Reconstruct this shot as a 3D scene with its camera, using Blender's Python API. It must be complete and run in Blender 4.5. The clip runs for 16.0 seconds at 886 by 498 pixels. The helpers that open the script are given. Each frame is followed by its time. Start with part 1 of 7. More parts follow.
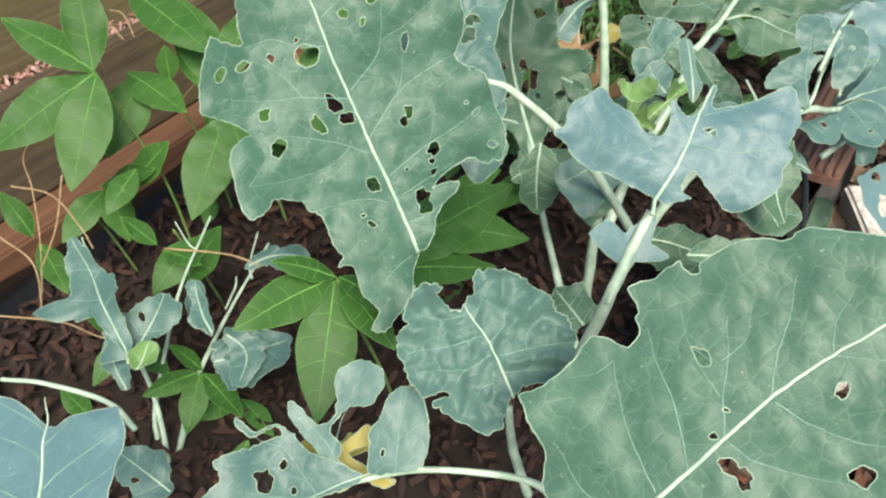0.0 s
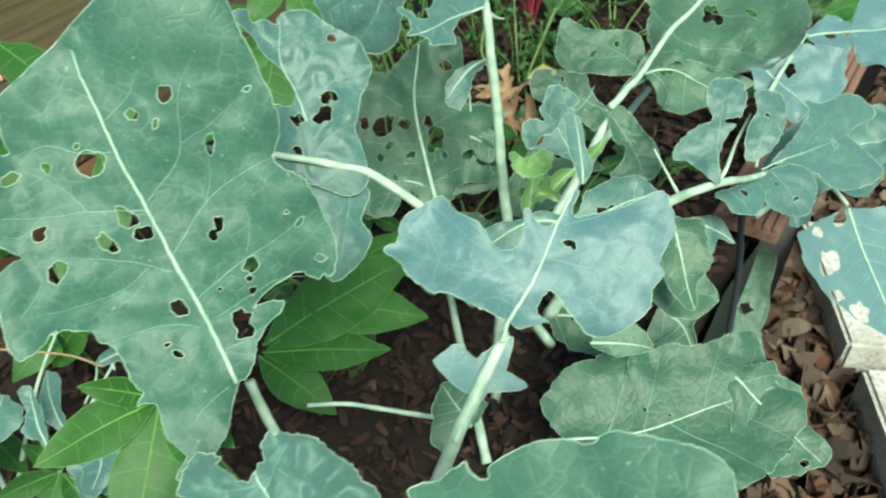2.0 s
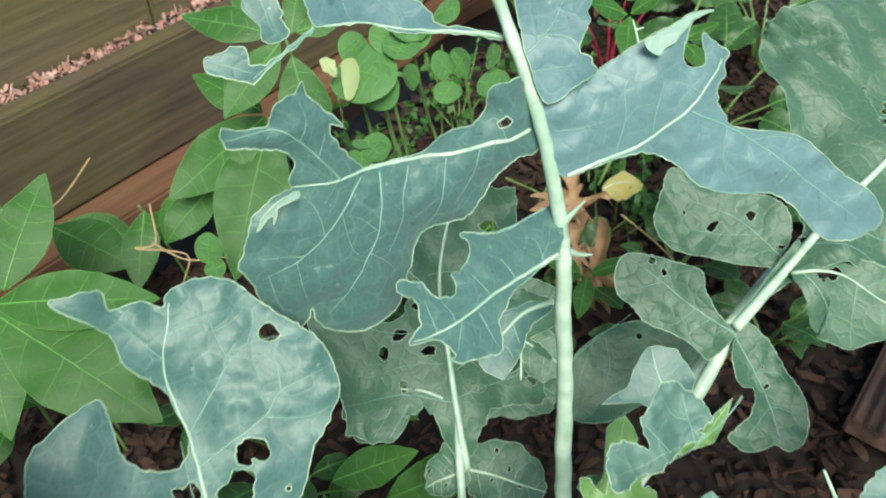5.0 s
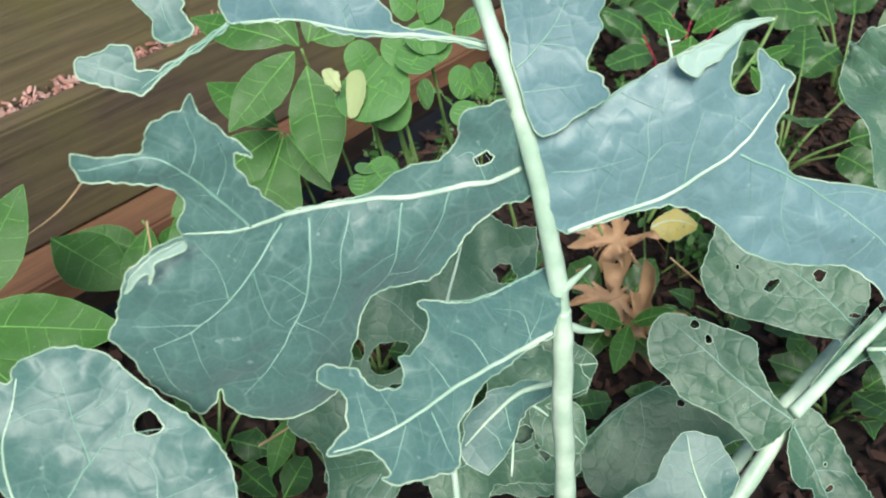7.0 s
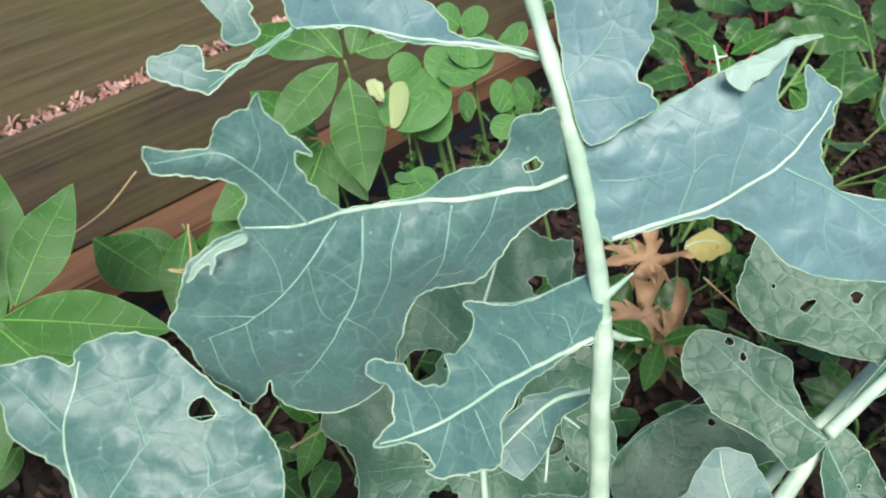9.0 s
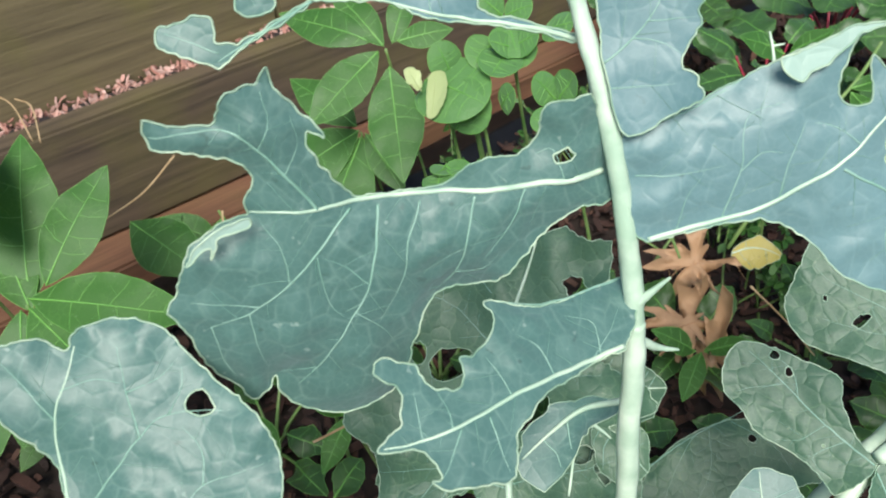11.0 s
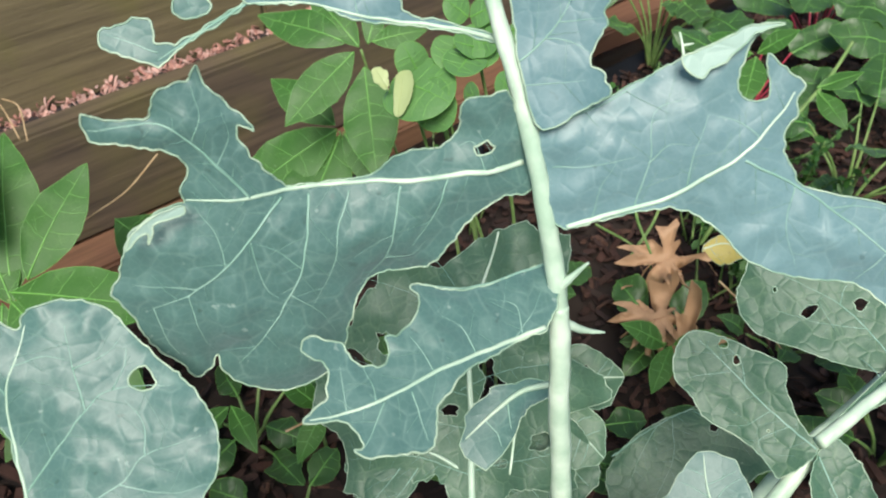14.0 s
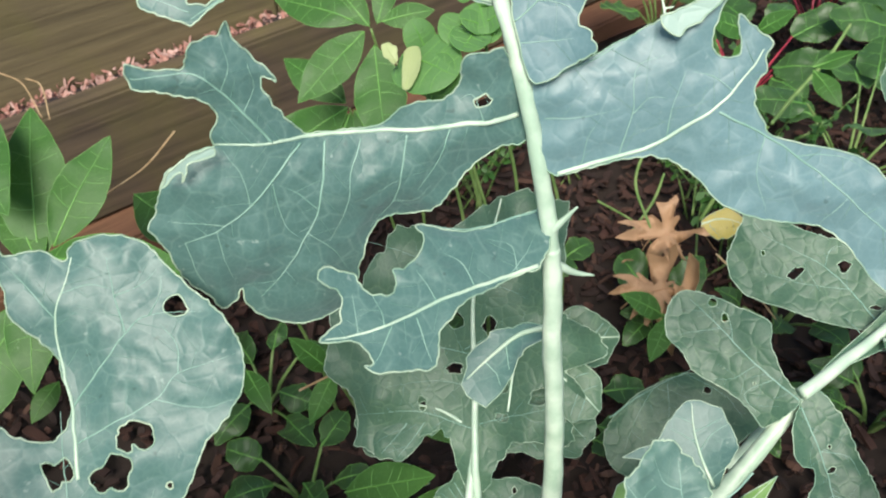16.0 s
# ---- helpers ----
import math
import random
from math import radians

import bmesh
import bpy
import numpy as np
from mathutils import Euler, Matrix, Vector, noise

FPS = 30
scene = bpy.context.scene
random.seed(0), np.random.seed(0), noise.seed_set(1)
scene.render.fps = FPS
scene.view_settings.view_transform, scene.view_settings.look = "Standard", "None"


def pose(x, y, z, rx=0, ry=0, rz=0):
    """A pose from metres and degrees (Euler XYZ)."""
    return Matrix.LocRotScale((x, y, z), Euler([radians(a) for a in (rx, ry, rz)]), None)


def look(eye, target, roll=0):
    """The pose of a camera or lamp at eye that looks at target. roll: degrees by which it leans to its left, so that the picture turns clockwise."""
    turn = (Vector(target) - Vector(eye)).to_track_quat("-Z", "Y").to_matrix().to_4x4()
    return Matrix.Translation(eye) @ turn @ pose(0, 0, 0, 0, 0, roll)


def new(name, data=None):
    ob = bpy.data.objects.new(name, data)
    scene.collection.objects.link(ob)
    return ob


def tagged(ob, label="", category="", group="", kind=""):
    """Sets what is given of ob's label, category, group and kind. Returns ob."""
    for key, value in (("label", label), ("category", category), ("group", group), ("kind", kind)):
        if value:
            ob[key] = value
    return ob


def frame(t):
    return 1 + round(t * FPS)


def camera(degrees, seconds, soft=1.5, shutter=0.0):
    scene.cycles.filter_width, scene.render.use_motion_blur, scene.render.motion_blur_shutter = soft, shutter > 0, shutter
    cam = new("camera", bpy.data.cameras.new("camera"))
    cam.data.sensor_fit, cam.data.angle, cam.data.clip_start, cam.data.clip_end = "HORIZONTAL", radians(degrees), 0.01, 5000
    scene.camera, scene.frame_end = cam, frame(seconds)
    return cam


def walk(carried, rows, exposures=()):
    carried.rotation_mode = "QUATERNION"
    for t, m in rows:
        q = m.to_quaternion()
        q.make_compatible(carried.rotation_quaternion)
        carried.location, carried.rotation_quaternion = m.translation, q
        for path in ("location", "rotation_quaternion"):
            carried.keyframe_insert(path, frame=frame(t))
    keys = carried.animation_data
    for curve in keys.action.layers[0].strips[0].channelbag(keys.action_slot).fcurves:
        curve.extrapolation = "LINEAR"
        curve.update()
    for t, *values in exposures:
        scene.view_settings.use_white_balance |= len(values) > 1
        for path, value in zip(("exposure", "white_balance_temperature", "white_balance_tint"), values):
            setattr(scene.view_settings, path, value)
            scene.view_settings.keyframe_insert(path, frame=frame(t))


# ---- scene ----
cam = camera(57.4, 16.0, soft=1.9, shutter=0.5)
cam.data.dof.use_dof, cam.data.dof.focus_distance, cam.data.dof.aperture_fstop = True, 0.42, 22.0
PATH = [
    (0, (0.098, 0.1254, 0.8482), (-0.002, 1.6058, -0.4929), -2.52),
    (0.5, (0.116, 0.139, 0.8511), (0.036, 1.6255, -0.4839), -2.07),
    (1, (0.139, 0.1593, 0.8509), (0.071, 1.6516, -0.4789), -1.68),
    (1.5, (0.169, 0.2038, 0.851), (0.099, 1.695, -0.4797), -1.90),
    (2, (0.211, 0.252, 0.8484), (0.133, 1.7434, -0.4813), -2.36),
    (2.5, (0.237, 0.2754, 0.8427), (0.162, 1.7739, -0.48), -2.03),
    (3, (0.25, 0.323, 0.8493), (0.198, 1.8299, -0.4656), -1.16),
    (3.5, (0.273, 0.4131, 0.8361), (0.217, 1.9104, -0.4875), -0.90),
    (4, (0.252, 0.4968, 0.8532), (0.163, 1.9684, -0.4987), -0.15),
    (4.5, (0.212, 0.6034, 0.8231), (0.064, 2.0471, -0.5516), -0.11),
    (5, (0.197, 0.6643, 0.8054), (0.024, 2.0974, -0.5789), -0.31),
    (7.5, (0.23, 0.7577, 0.7491), (-0.129, 2.2039, -0.5846), -1.48),
    (8, (0.229, 0.7481, 0.7587), (-0.145, 2.2047, -0.5604), -1.44),
    (8.5, (0.221, 0.7428, 0.7575), (-0.158, 2.1974, -0.5613), -1.28),
    (11, (0.225, 0.7602, 0.7396), (-0.275, 2.1746, -0.584), -1.66),
    (11.5, (0.233, 0.767, 0.7375), (-0.266, 2.1827, -0.5843), -1.75),
    (12, (0.247, 0.766, 0.7376), (-0.254, 2.1817, -0.5841), -1.86),
    (12.5, (0.256, 0.7607, 0.7364), (-0.252, 2.1733, -0.5858), -2.01),
    (13, (0.251, 0.7561, 0.7392), (-0.26, 2.1665, -0.5837), -1.94),
    (13.5, (0.249, 0.7551, 0.7454), (-0.259, 2.1702, -0.5732), -1.70),
    (14, (0.257, 0.7514, 0.748), (-0.246, 2.1661, -0.5735), -1.78),
    (14.5, (0.266, 0.7406, 0.7498), (-0.232, 2.1514, -0.5773), -1.96),
    (15, (0.274, 0.73, 0.7535), (-0.228, 2.1351, -0.5777), -2.01),
    (15.5, (0.27, 0.7243, 0.7554), (-0.247, 2.1281, -0.5706), -2.10),
    (16, (0.272, 0.716, 0.7547), (-0.248, 2.1101, -0.5819), -2.16),
]
# the clip's camera shifts its exposure and white balance as it moves in
TONE = [(0, 0.27, 6900, 7), (0.75, 0.26, 6500, -1), (1.5, 0.29, 6500, -16), (3.5, 0.15, 6500, -15), (5, 0.21, 6450, -2), (8, 0.23, 6300, 7), (16, 0.23, 6600, 10)]
walk(cam, [(t, look(eye, target, roll)) for t, eye, target, roll in PATH], TONE)

from mathutils import geometry

# ---- light ----
world = bpy.data.worlds.new("sky")
scene.world = world
world.use_nodes = True
wn = world.node_tree
sky = wn.nodes.new("ShaderNodeTexSky")
sky.sky_type, sky.sun_disc = "NISHITA", False
sky.sun_elevation, sky.sun_rotation = radians(49), radians(160)
wn.links.new(sky.outputs[0], wn.nodes["Background"].inputs[0])
wn.nodes["Background"].inputs[1].default_value = 0.12
sun = new("sun", bpy.data.lights.new("sun", "SUN"))
sun.data.energy, sun.data.angle, sun.data.color = 5.0, radians(28), (1.0, 0.94, 0.85)
sun.matrix_world = look((0.85, -1.48, 3.35), (0.2, 0.9, 0.3))


# ---- materials ----
def material(name, colour, rough=0.6, metal=0.0):
    m = bpy.data.materials.new(name)
    m.use_nodes = True
    b = m.node_tree.nodes["Principled BSDF"]
    b.inputs["Base Color"].default_value = (*colour, 1)
    b.inputs["Roughness"].default_value = rough
    b.inputs["Metallic"].default_value = metal
    return m


class Graph:
    """Short hand for wiring a node material."""

    def __init__(self, m):
        self.t = m.node_tree
        self.bsdf = self.t.nodes["Principled BSDF"]
        self.coord = self.t.nodes.new("ShaderNodeTexCoord")

    def node(self, kind, **values):
        n = self.t.nodes.new(kind)
        for key, value in values.items():
            n.inputs[key].default_value = value
        return n

    def link(self, a, b):
        self.t.links.new(a, b)

    def noise(self, scale, detail=3.0, source=None, rough=0.5):
        n = self.node("ShaderNodeTexNoise", Scale=scale, Detail=detail, Roughness=rough)
        self.link(source or self.coord.outputs["Object"], n.inputs["Vector"])
        return n.outputs["Fac"]

    def ramp(self, source, stops):
        n = self.t.nodes.new("ShaderNodeValToRGB")
        e = n.color_ramp.elements
        while len(e) < len(stops):
            e.new(0.5)
        for k, (p, c) in enumerate(stops):
            e[k].position, e[k].color = p, (*c, 1)
        self.link(source, n.inputs[0])
        return n.outputs[0]

    def mix(self, fac, a, b, blend="MIX"):
        n = self.t.nodes.new("ShaderNodeMix")
        n.data_type, n.blend_type = "RGBA", blend
        for sock, v in ((n.inputs[0], fac), (n.inputs[6], a), (n.inputs[7], b)):
            if isinstance(v, (int, float)):
                sock.default_value = v
            elif isinstance(v, tuple):
                sock.default_value = (*v, 1)
            else:
                self.link(v, sock)
        return n.outputs[2]

    def maths(self, op, a, b=0.0):
        n = self.t.nodes.new("ShaderNodeMath")
        n.operation = op
        for sock, v in ((n.inputs[0], a), (n.inputs[1], b)):
            if isinstance(v, (int, float)):
                sock.default_value = v
            else:
                self.link(v, sock)
        return n.outputs[0]

    def bump(self, height, strength=0.3, distance=0.002):
        n = self.node("ShaderNodeBump", Strength=strength, Distance=distance)
        self.link(height, n.inputs["Height"])
        self.link(n.outputs[0], self.bsdf.inputs["Normal"])

    def colour(self, c):
        self.link(c, self.bsdf.inputs["Base Color"])


def leaf_material(name, dark, light, vein, rough=0.5, cell=95.0, relief=0.5, glow=0.12, bloom=0.22, mottle=0.18):
    """A leaf's skin: a net of fine veins on two scales, waxy bloom in patches, a little light let through."""
    m = material(name, dark, rough)
    g = Graph(m)
    info = g.t.nodes.new("ShaderNodeObjectInfo")
    shift = g.node("ShaderNodeVectorMath")
    shift.operation = "ADD"
    g.link(g.coord.outputs["UV"], shift.inputs[0])
    g.link(info.outputs["Random"], shift.inputs[1])
    warp = g.node("ShaderNodeTexNoise", Scale=40.0, Detail=2.0)
    g.link(shift.outputs[0], warp.inputs["Vector"])
    bent = g.node("ShaderNodeVectorMath")
    bent.operation = "MULTIPLY_ADD"
    g.link(warp.outputs["Color"], bent.inputs[0])
    bent.inputs[1].default_value = (0.006, 0.006, 0.0)
    g.link(shift.outputs[0], bent.inputs[2])
    nets = []
    for scale in (cell, cell * 3.1):
        v = g.node("ShaderNodeTexVoronoi", Scale=scale)
        v.feature = "DISTANCE_TO_EDGE"
        g.link(bent.outputs[0], v.inputs["Vector"])
        nets.append(v.outputs["Distance"])
    line = g.ramp(nets[0], [(0.0, (1, 1, 1)), (0.030, (0.5, 0.5, 0.5)), (0.08, (0, 0, 0))])
    fine = g.ramp(nets[1], [(0.0, (1, 1, 1)), (0.14, (0, 0, 0))])
    patch = g.noise(22.0, 4.0, shift.outputs[0])
    grain = g.noise(420.0, 3.0, shift.outputs[0])
    base = g.mix(g.ramp(patch, [(0.3, (0.24, 0.24, 0.24)), (0.72, (0.48, 0.48, 0.48))]), dark, light)
    base = g.mix(g.maths("MULTIPLY", g.maths("SUBTRACT", info.outputs["Random"], 0.5), 0.25), base, vein)
    wash = g.noise(9.0, 2.0, shift.outputs[0])
    base = g.mix(g.maths("MULTIPLY", g.ramp(wash, [(0.4, (0, 0, 0)), (0.66, (1, 1, 1))]), 0.55 * mottle), base, tuple(0.62 * c for c in dark))
    base = g.mix(g.maths("MULTIPLY", grain, 0.22), base, light)
    base = g.mix(g.maths("MULTIPLY", g.maths("MULTIPLY", line, g.ramp(g.noise(60.0, 2.0, shift.outputs[0]), [(0.36, (0, 0, 0)), (0.60, (1, 1, 1))])), 0.15), base, vein)
    base = g.mix(g.maths("MULTIPLY", fine, 0.06), base, vein)
    speck = g.ramp(g.noise(230.0, 2.0, shift.outputs[0]), [(0.70, (0, 0, 0)), (0.76, (1, 1, 1))])
    base = g.mix(g.maths("MULTIPLY", speck, 0.45), base, tuple(0.6 * c + 0.12 for c in vein))
    pit = g.ramp(g.noise(150.0, 2.0, shift.outputs[0]), [(0.24, (1, 1, 1)), (0.29, (0, 0, 0))])
    base = g.mix(g.maths("MULTIPLY", pit, 0.5), base, tuple(0.45 * c for c in dark))
    g.colour(base)
    h = g.maths("ADD", g.maths("MULTIPLY", g.ramp(nets[0], [(0.0, (0, 0, 0)), (0.10, (0.62, 0.62, 0.62)), (0.22, (0.9, 0.9, 0.9)), (0.4, (1, 1, 1))]), 0.35), g.maths("MULTIPLY", grain, 0.10))
    h = g.maths("ADD", h, g.maths("MULTIPLY", patch, 0.45 * mottle))
    g.bump(h, relief, 0.0018)
    g.link(g.ramp(patch, [(0.3, (rough - 0.1 * mottle,) * 3), (0.7, (rough + 0.12 * mottle,) * 3)]), g.bsdf.inputs["Roughness"])
    g.bsdf.inputs["Specular IOR Level"].default_value = 0.55
    g.bsdf.inputs["Sheen Weight"].default_value = bloom
    g.bsdf.inputs["Sheen Roughness"].default_value = 0.6
    g.bsdf.inputs["Sheen Tint"].default_value = (0.75, 0.88, 1.0, 1)
    lit = g.node("ShaderNodeBsdfTranslucent")
    g.link(g.mix(0.5, base, (0.25, 0.42, 0.06)), lit.inputs["Color"])
    both = g.node("ShaderNodeMixShader", Fac=glow)
    g.link(g.bsdf.outputs[0], both.inputs[1])
    g.link(lit.outputs[0], both.inputs[2])
    g.link(both.outputs[0], g.t.nodes["Material Output"].inputs["Surface"])
    return m


def stalk_material(name, a, b, rough=0.45):
    m = material(name, a, rough)
    g = Graph(m)
    g.colour(g.mix(g.ramp(g.noise(60.0, 4.0), [(0.35, (0, 0, 0)), (0.65, (1, 1, 1))]), a, b))
    g.bump(g.noise(350.0, 3.0), 0.25, 0.0008)
    g.bsdf.inputs["Subsurface Weight"].default_value = 0.0
    return m


M_BLUE = leaf_material("glaucous_leaf", (0.043, 0.112, 0.098), (0.086, 0.190, 0.170), (0.34, 0.50, 0.43), rough=0.47, relief=0.22)
M_SKY = leaf_material("blue_bloomed_leaf", (0.063, 0.148, 0.159), (0.116, 0.230, 0.258), (0.34, 0.49, 0.46), rough=0.46, relief=0.22, bloom=0.35)
M_FLOWER = leaf_material("cream_petal", (0.42, 0.52, 0.22), (0.55, 0.62, 0.32), (0.6, 0.66, 0.4), relief=0.15, glow=0.35, bloom=0.1)
M_GREY = leaf_material("old_cabbage_leaf", (0.029, 0.098, 0.065), (0.058, 0.163, 0.107), (0.36, 0.52, 0.36), rough=0.52, relief=0.2)
M_CRINKLE = leaf_material("crinkled_leaf", (0.036, 0.108, 0.092), (0.095, 0.205, 0.178), (0.28, 0.42, 0.33), rough=0.55, relief=0.5, cell=80.0)
# darker skin for the low leaves: shade from those above is in its colour
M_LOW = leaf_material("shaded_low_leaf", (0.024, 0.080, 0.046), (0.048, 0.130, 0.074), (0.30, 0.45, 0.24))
M_VINE = leaf_material("bright_vine_leaf", (0.023, 0.100, 0.011), (0.048, 0.165, 0.022), (0.19, 0.40, 0.09), rough=0.55, cell=150.0, relief=0.14, glow=0.3, bloom=0.05, mottle=0.3)
M_YOUNG = leaf_material("young_yellow_leaf", (0.11, 0.25, 0.06), (0.20, 0.35, 0.11), (0.42, 0.55, 0.25), cell=120.0, glow=0.2, bloom=0.1)
M_YELLOW = leaf_material("yellowed_leaf", (0.42, 0.34, 0.05), (0.50, 0.41, 0.11), (0.6, 0.6, 0.25), glow=0.3, bloom=0.1)
M_RIB = stalk_material("pale_leaf_rib", (0.34, 0.49, 0.37), (0.52, 0.64, 0.50))
M_VEIN = stalk_material("leaf_vein", (0.16, 0.31, 0.24), (0.25, 0.40, 0.33))
M_FINE = stalk_material("fine_leaf_vein", (0.10, 0.22, 0.175), (0.16, 0.29, 0.24))
M_DRYSTEM = stalk_material("dry_stem", (0.30, 0.20, 0.10), (0.45, 0.33, 0.19), 0.8)
M_STALK = stalk_material("waxy_green_stalk", (0.33, 0.47, 0.35), (0.54, 0.66, 0.53))
M_PALE = leaf_material("pale_leaf_underside", (0.26, 0.40, 0.34), (0.36, 0.50, 0.43), (0.45, 0.58, 0.5))
M_RIM = stalk_material("pale_leaf_edge", (0.20, 0.34, 0.24), (0.48, 0.60, 0.44))
M_VRIM = stalk_material("vine_leaf_edge", (0.10, 0.28, 0.05), (0.16, 0.36, 0.08))
M_VSTALK = stalk_material("vine_stalk", (0.10, 0.20, 0.05), (0.20, 0.30, 0.10))


# ---- building ----
def part(name, bm, mat, parent=None, label="", smooth=True):
    """Links a bmesh as one mesh object under a thing or a part."""
    me = bpy.data.meshes.new(name)
    bm.to_mesh(me)
    bm.free()
    for one in mat if isinstance(mat, (list, tuple)) else [mat]:
        me.materials.append(one)
    if smooth:
        me.polygons.foreach_set("use_smooth", [True] * len(me.polygons))
    ob = new(name, me)
    ob.parent = parent
    return tagged(ob, label)


def thing(name, label, category, group="", kind="", at=(0, 0, 0)):
    ob = new(name)
    ob.location = at
    ob.empty_display_size = 0.02
    return tagged(ob, label, category, group, kind)


def spline(points, u):
    """A point on the smooth curve through the points, u from 0 to 1."""
    n = len(points) - 1
    k = min(int(max(u, 0.0) * n), n - 1)
    t = u * n - k
    p = [Vector(points[min(max(i, 0), n)]) for i in (k - 1, k, k + 1, k + 2)]
    if k == 0:
        p[0] = 2 * p[1] - p[2]
    if k == n - 1:
        p[3] = 2 * p[2] - p[1]
    return 0.5 * (2 * p[1] + (p[2] - p[0]) * t + (2 * p[0] - 5 * p[1] + 4 * p[2] - p[3]) * t * t + (3 * p[1] - p[0] - 3 * p[2] + p[3]) * t ** 3)


def tube(bm, points, r0, r1, sides=7, steps=None, wobble=0.0, seed=0, index=0):
    """A tapered round stalk along the points."""
    steps = steps or max(4, len(points) * 4)
    rings = []
    ref = None
    for i in range(steps + 1):
        u = i / steps
        p, q = spline(points, u), spline(points, min(1.0, u + 0.01)) - spline(points, max(0.0, u - 0.01))
        q.normalize()
        if ref is None:
            ref = q.orthogonal().normalized()
        ref = (ref - q * ref.dot(q)).normalized()
        other = q.cross(ref)
        r = r0 + (r1 - r0) * u
        ring = []
        for k in range(sides):
            a = 2 * math.pi * k / sides
            rr = r * (1 + wobble * noise.noise(Vector((seed + math.cos(a), math.sin(a), u * steps * 0.35))))
            ring.append(bm.verts.new(p + rr * (math.cos(a) * ref + math.sin(a) * other)))
        rings.append(ring)
    for a, b in zip(rings, rings[1:]):
        for k in range(sides):
            bm.faces.new((a[k], a[(k + 1) % sides], b[(k + 1) % sides], b[k])).material_index = index
    for ring in (rings[0][::-1], rings[-1]):
        bm.faces.new(ring).material_index = index


def inside(poly, x, y):
    """Which of the points x, y lie inside the closed polygon."""
    x1, y1 = poly[:, 0][:, None], poly[:, 1][:, None]
    x0, y0 = np.roll(x1, 1, axis=0), np.roll(y1, 1, axis=0)
    cross = (y1 > y) != (y0 > y)
    with np.errstate(divide="ignore", invalid="ignore"):
        hit = (np.count_nonzero(cross & (x < (x0 - x1) * (y - y1) / (y0 - y1) + x1), axis=0) % 2).astype(bool)
    return hit


LEAVES = [0]


def leaf(plant, mid, normal, heart, radii, holes=(), mats=None, cup=1.2, ruffle=0.004, pucker=0.0012, veins=6, rib=0.0026, label="", tooth=0.0010,
         name="leaf", sweep=0.45, foot=0.0, crinkle=0.0, shape=(), lines=(), bend=(0, 0, 0), rim=0.00028, droop=0.0):
    """One leaf or one lobe of a leaf: a midrib through the points mid; the reach of the blade in mm at even turns round its heart (how far along
    the midrib, mm to the side); eaten holes (how far along, mm to the side, radius in mm); it cups, ruffles and puckers, and has a raised
    midrib and side veins. shape: its outline in mm (along, to the side) where it is no round one; lines: its veins (radius, run in mm) where
    they do not follow the usual pattern; bend: how it curves along, askew and across; droop: how far its margin hangs. foot: the share of its length over which it grows out of another blade and has no edge."""
    LEAVES[0] += 1
    seed = LEAVES[0] * 7.31
    rng = random.Random(LEAVES[0])
    blade_mat, rim_mat, rib_mat = mats or (M_GREY, M_RIM, M_RIB)
    vein_mat, fine_mat = (M_VEIN, M_FINE) if rib_mat == M_RIB else (rib_mat, rib_mat)
    n0 = Vector(normal).normalized()
    pts = [spline(mid, i / 40) for i in range(41)]
    length = sum((b - a).length for a, b in zip(pts, pts[1:]))
    pos = np.array([tuple(spline(mid, i / 60)) for i in range(61)])
    hs, hv = heart[0] * length, heart[1] / 1000
    turns = np.linspace(0.0, 2 * math.pi, len(radii) + 1)
    reach_at = np.array(list(radii) + [radii[0]]) / 1000 if radii else np.array([0.05, 0.05])
    turns = turns if radii else np.array([0.0, 2 * math.pi])

    if shape:
        n = len(shape)
        bounds = np.array([tuple(spline([(*shape[(k + j - 1) % n], 0) for j in range(4)], (1 + i / 8) / 3))[:2] for k in range(n) for i in range(8)]) / 1000
    else:
        bounds = np.array([(hs + r * math.cos(a), hv + r * math.sin(a)) for a, r in zip(turns[:-1], reach_at)])

    def edge(s, v):
        """How far out towards the edge the place s, v lies: 0 at the heart, 1 at the edge."""
        if shape:
            return 1 - min(1.0, math.sqrt(float(((bounds[:, 0] - s) ** 2 + (bounds[:, 1] - v) ** 2).min())) / 0.03)
        return math.hypot(s - hs, v - hv) / float(np.interp(math.atan2(v - hv, s - hs) % (2 * math.pi), turns, reach_at))

    # the side veins as runs of places (along, to the side), each with its twigs
    runs = []
    for wide, line in lines:
        ends = [(a / 1000, b / 1000, 0) for a, b in line]
        span = sum(math.dist(a, b) for a, b in zip(ends, ends[1:]))
        count = max(4, int(span / 0.0022))
        path = [tuple(spline(ends, i / count))[:2] for i in range(count + 1)]
        path = [(a + 0.0006 * noise.noise(Vector((a * 120, b * 120, seed))), b + 0.0006 * noise.noise(Vector((a * 120, b * 120, seed + 9)))) for a, b in path]
        twigs = []
        turn = rng.choice((1, -1))
        for c in range(3, count - 2, rng.choice((3, 4, 5))):
            turn = -turn
            (a0, b0), (a1, b1) = path[c - 1], path[c + 1]
            way = math.atan2(b1 - b0, a1 - a0) + turn * rng.uniform(0.7, 1.25)
            twig = []
            q = path[c]
            for i in range(rng.randint(3, 9)):
                twig.append(q)
                way += 0.22 * noise.noise(Vector((i * 0.7, seed, c)))
                q = (q[0] + 0.0022 * math.cos(way), q[1] + 0.0022 * math.sin(way))
                if edge(*q) > 0.95 or not inside(bounds, np.array([q[0]]), np.array([q[1]]))[0]:
                    break
            if len(twig) > 2 and wide > 0.45:
                twigs.append(twig)
        runs.append((path, twigs, wide * (0.00064 if wide > 1.4 else 0.00052)))
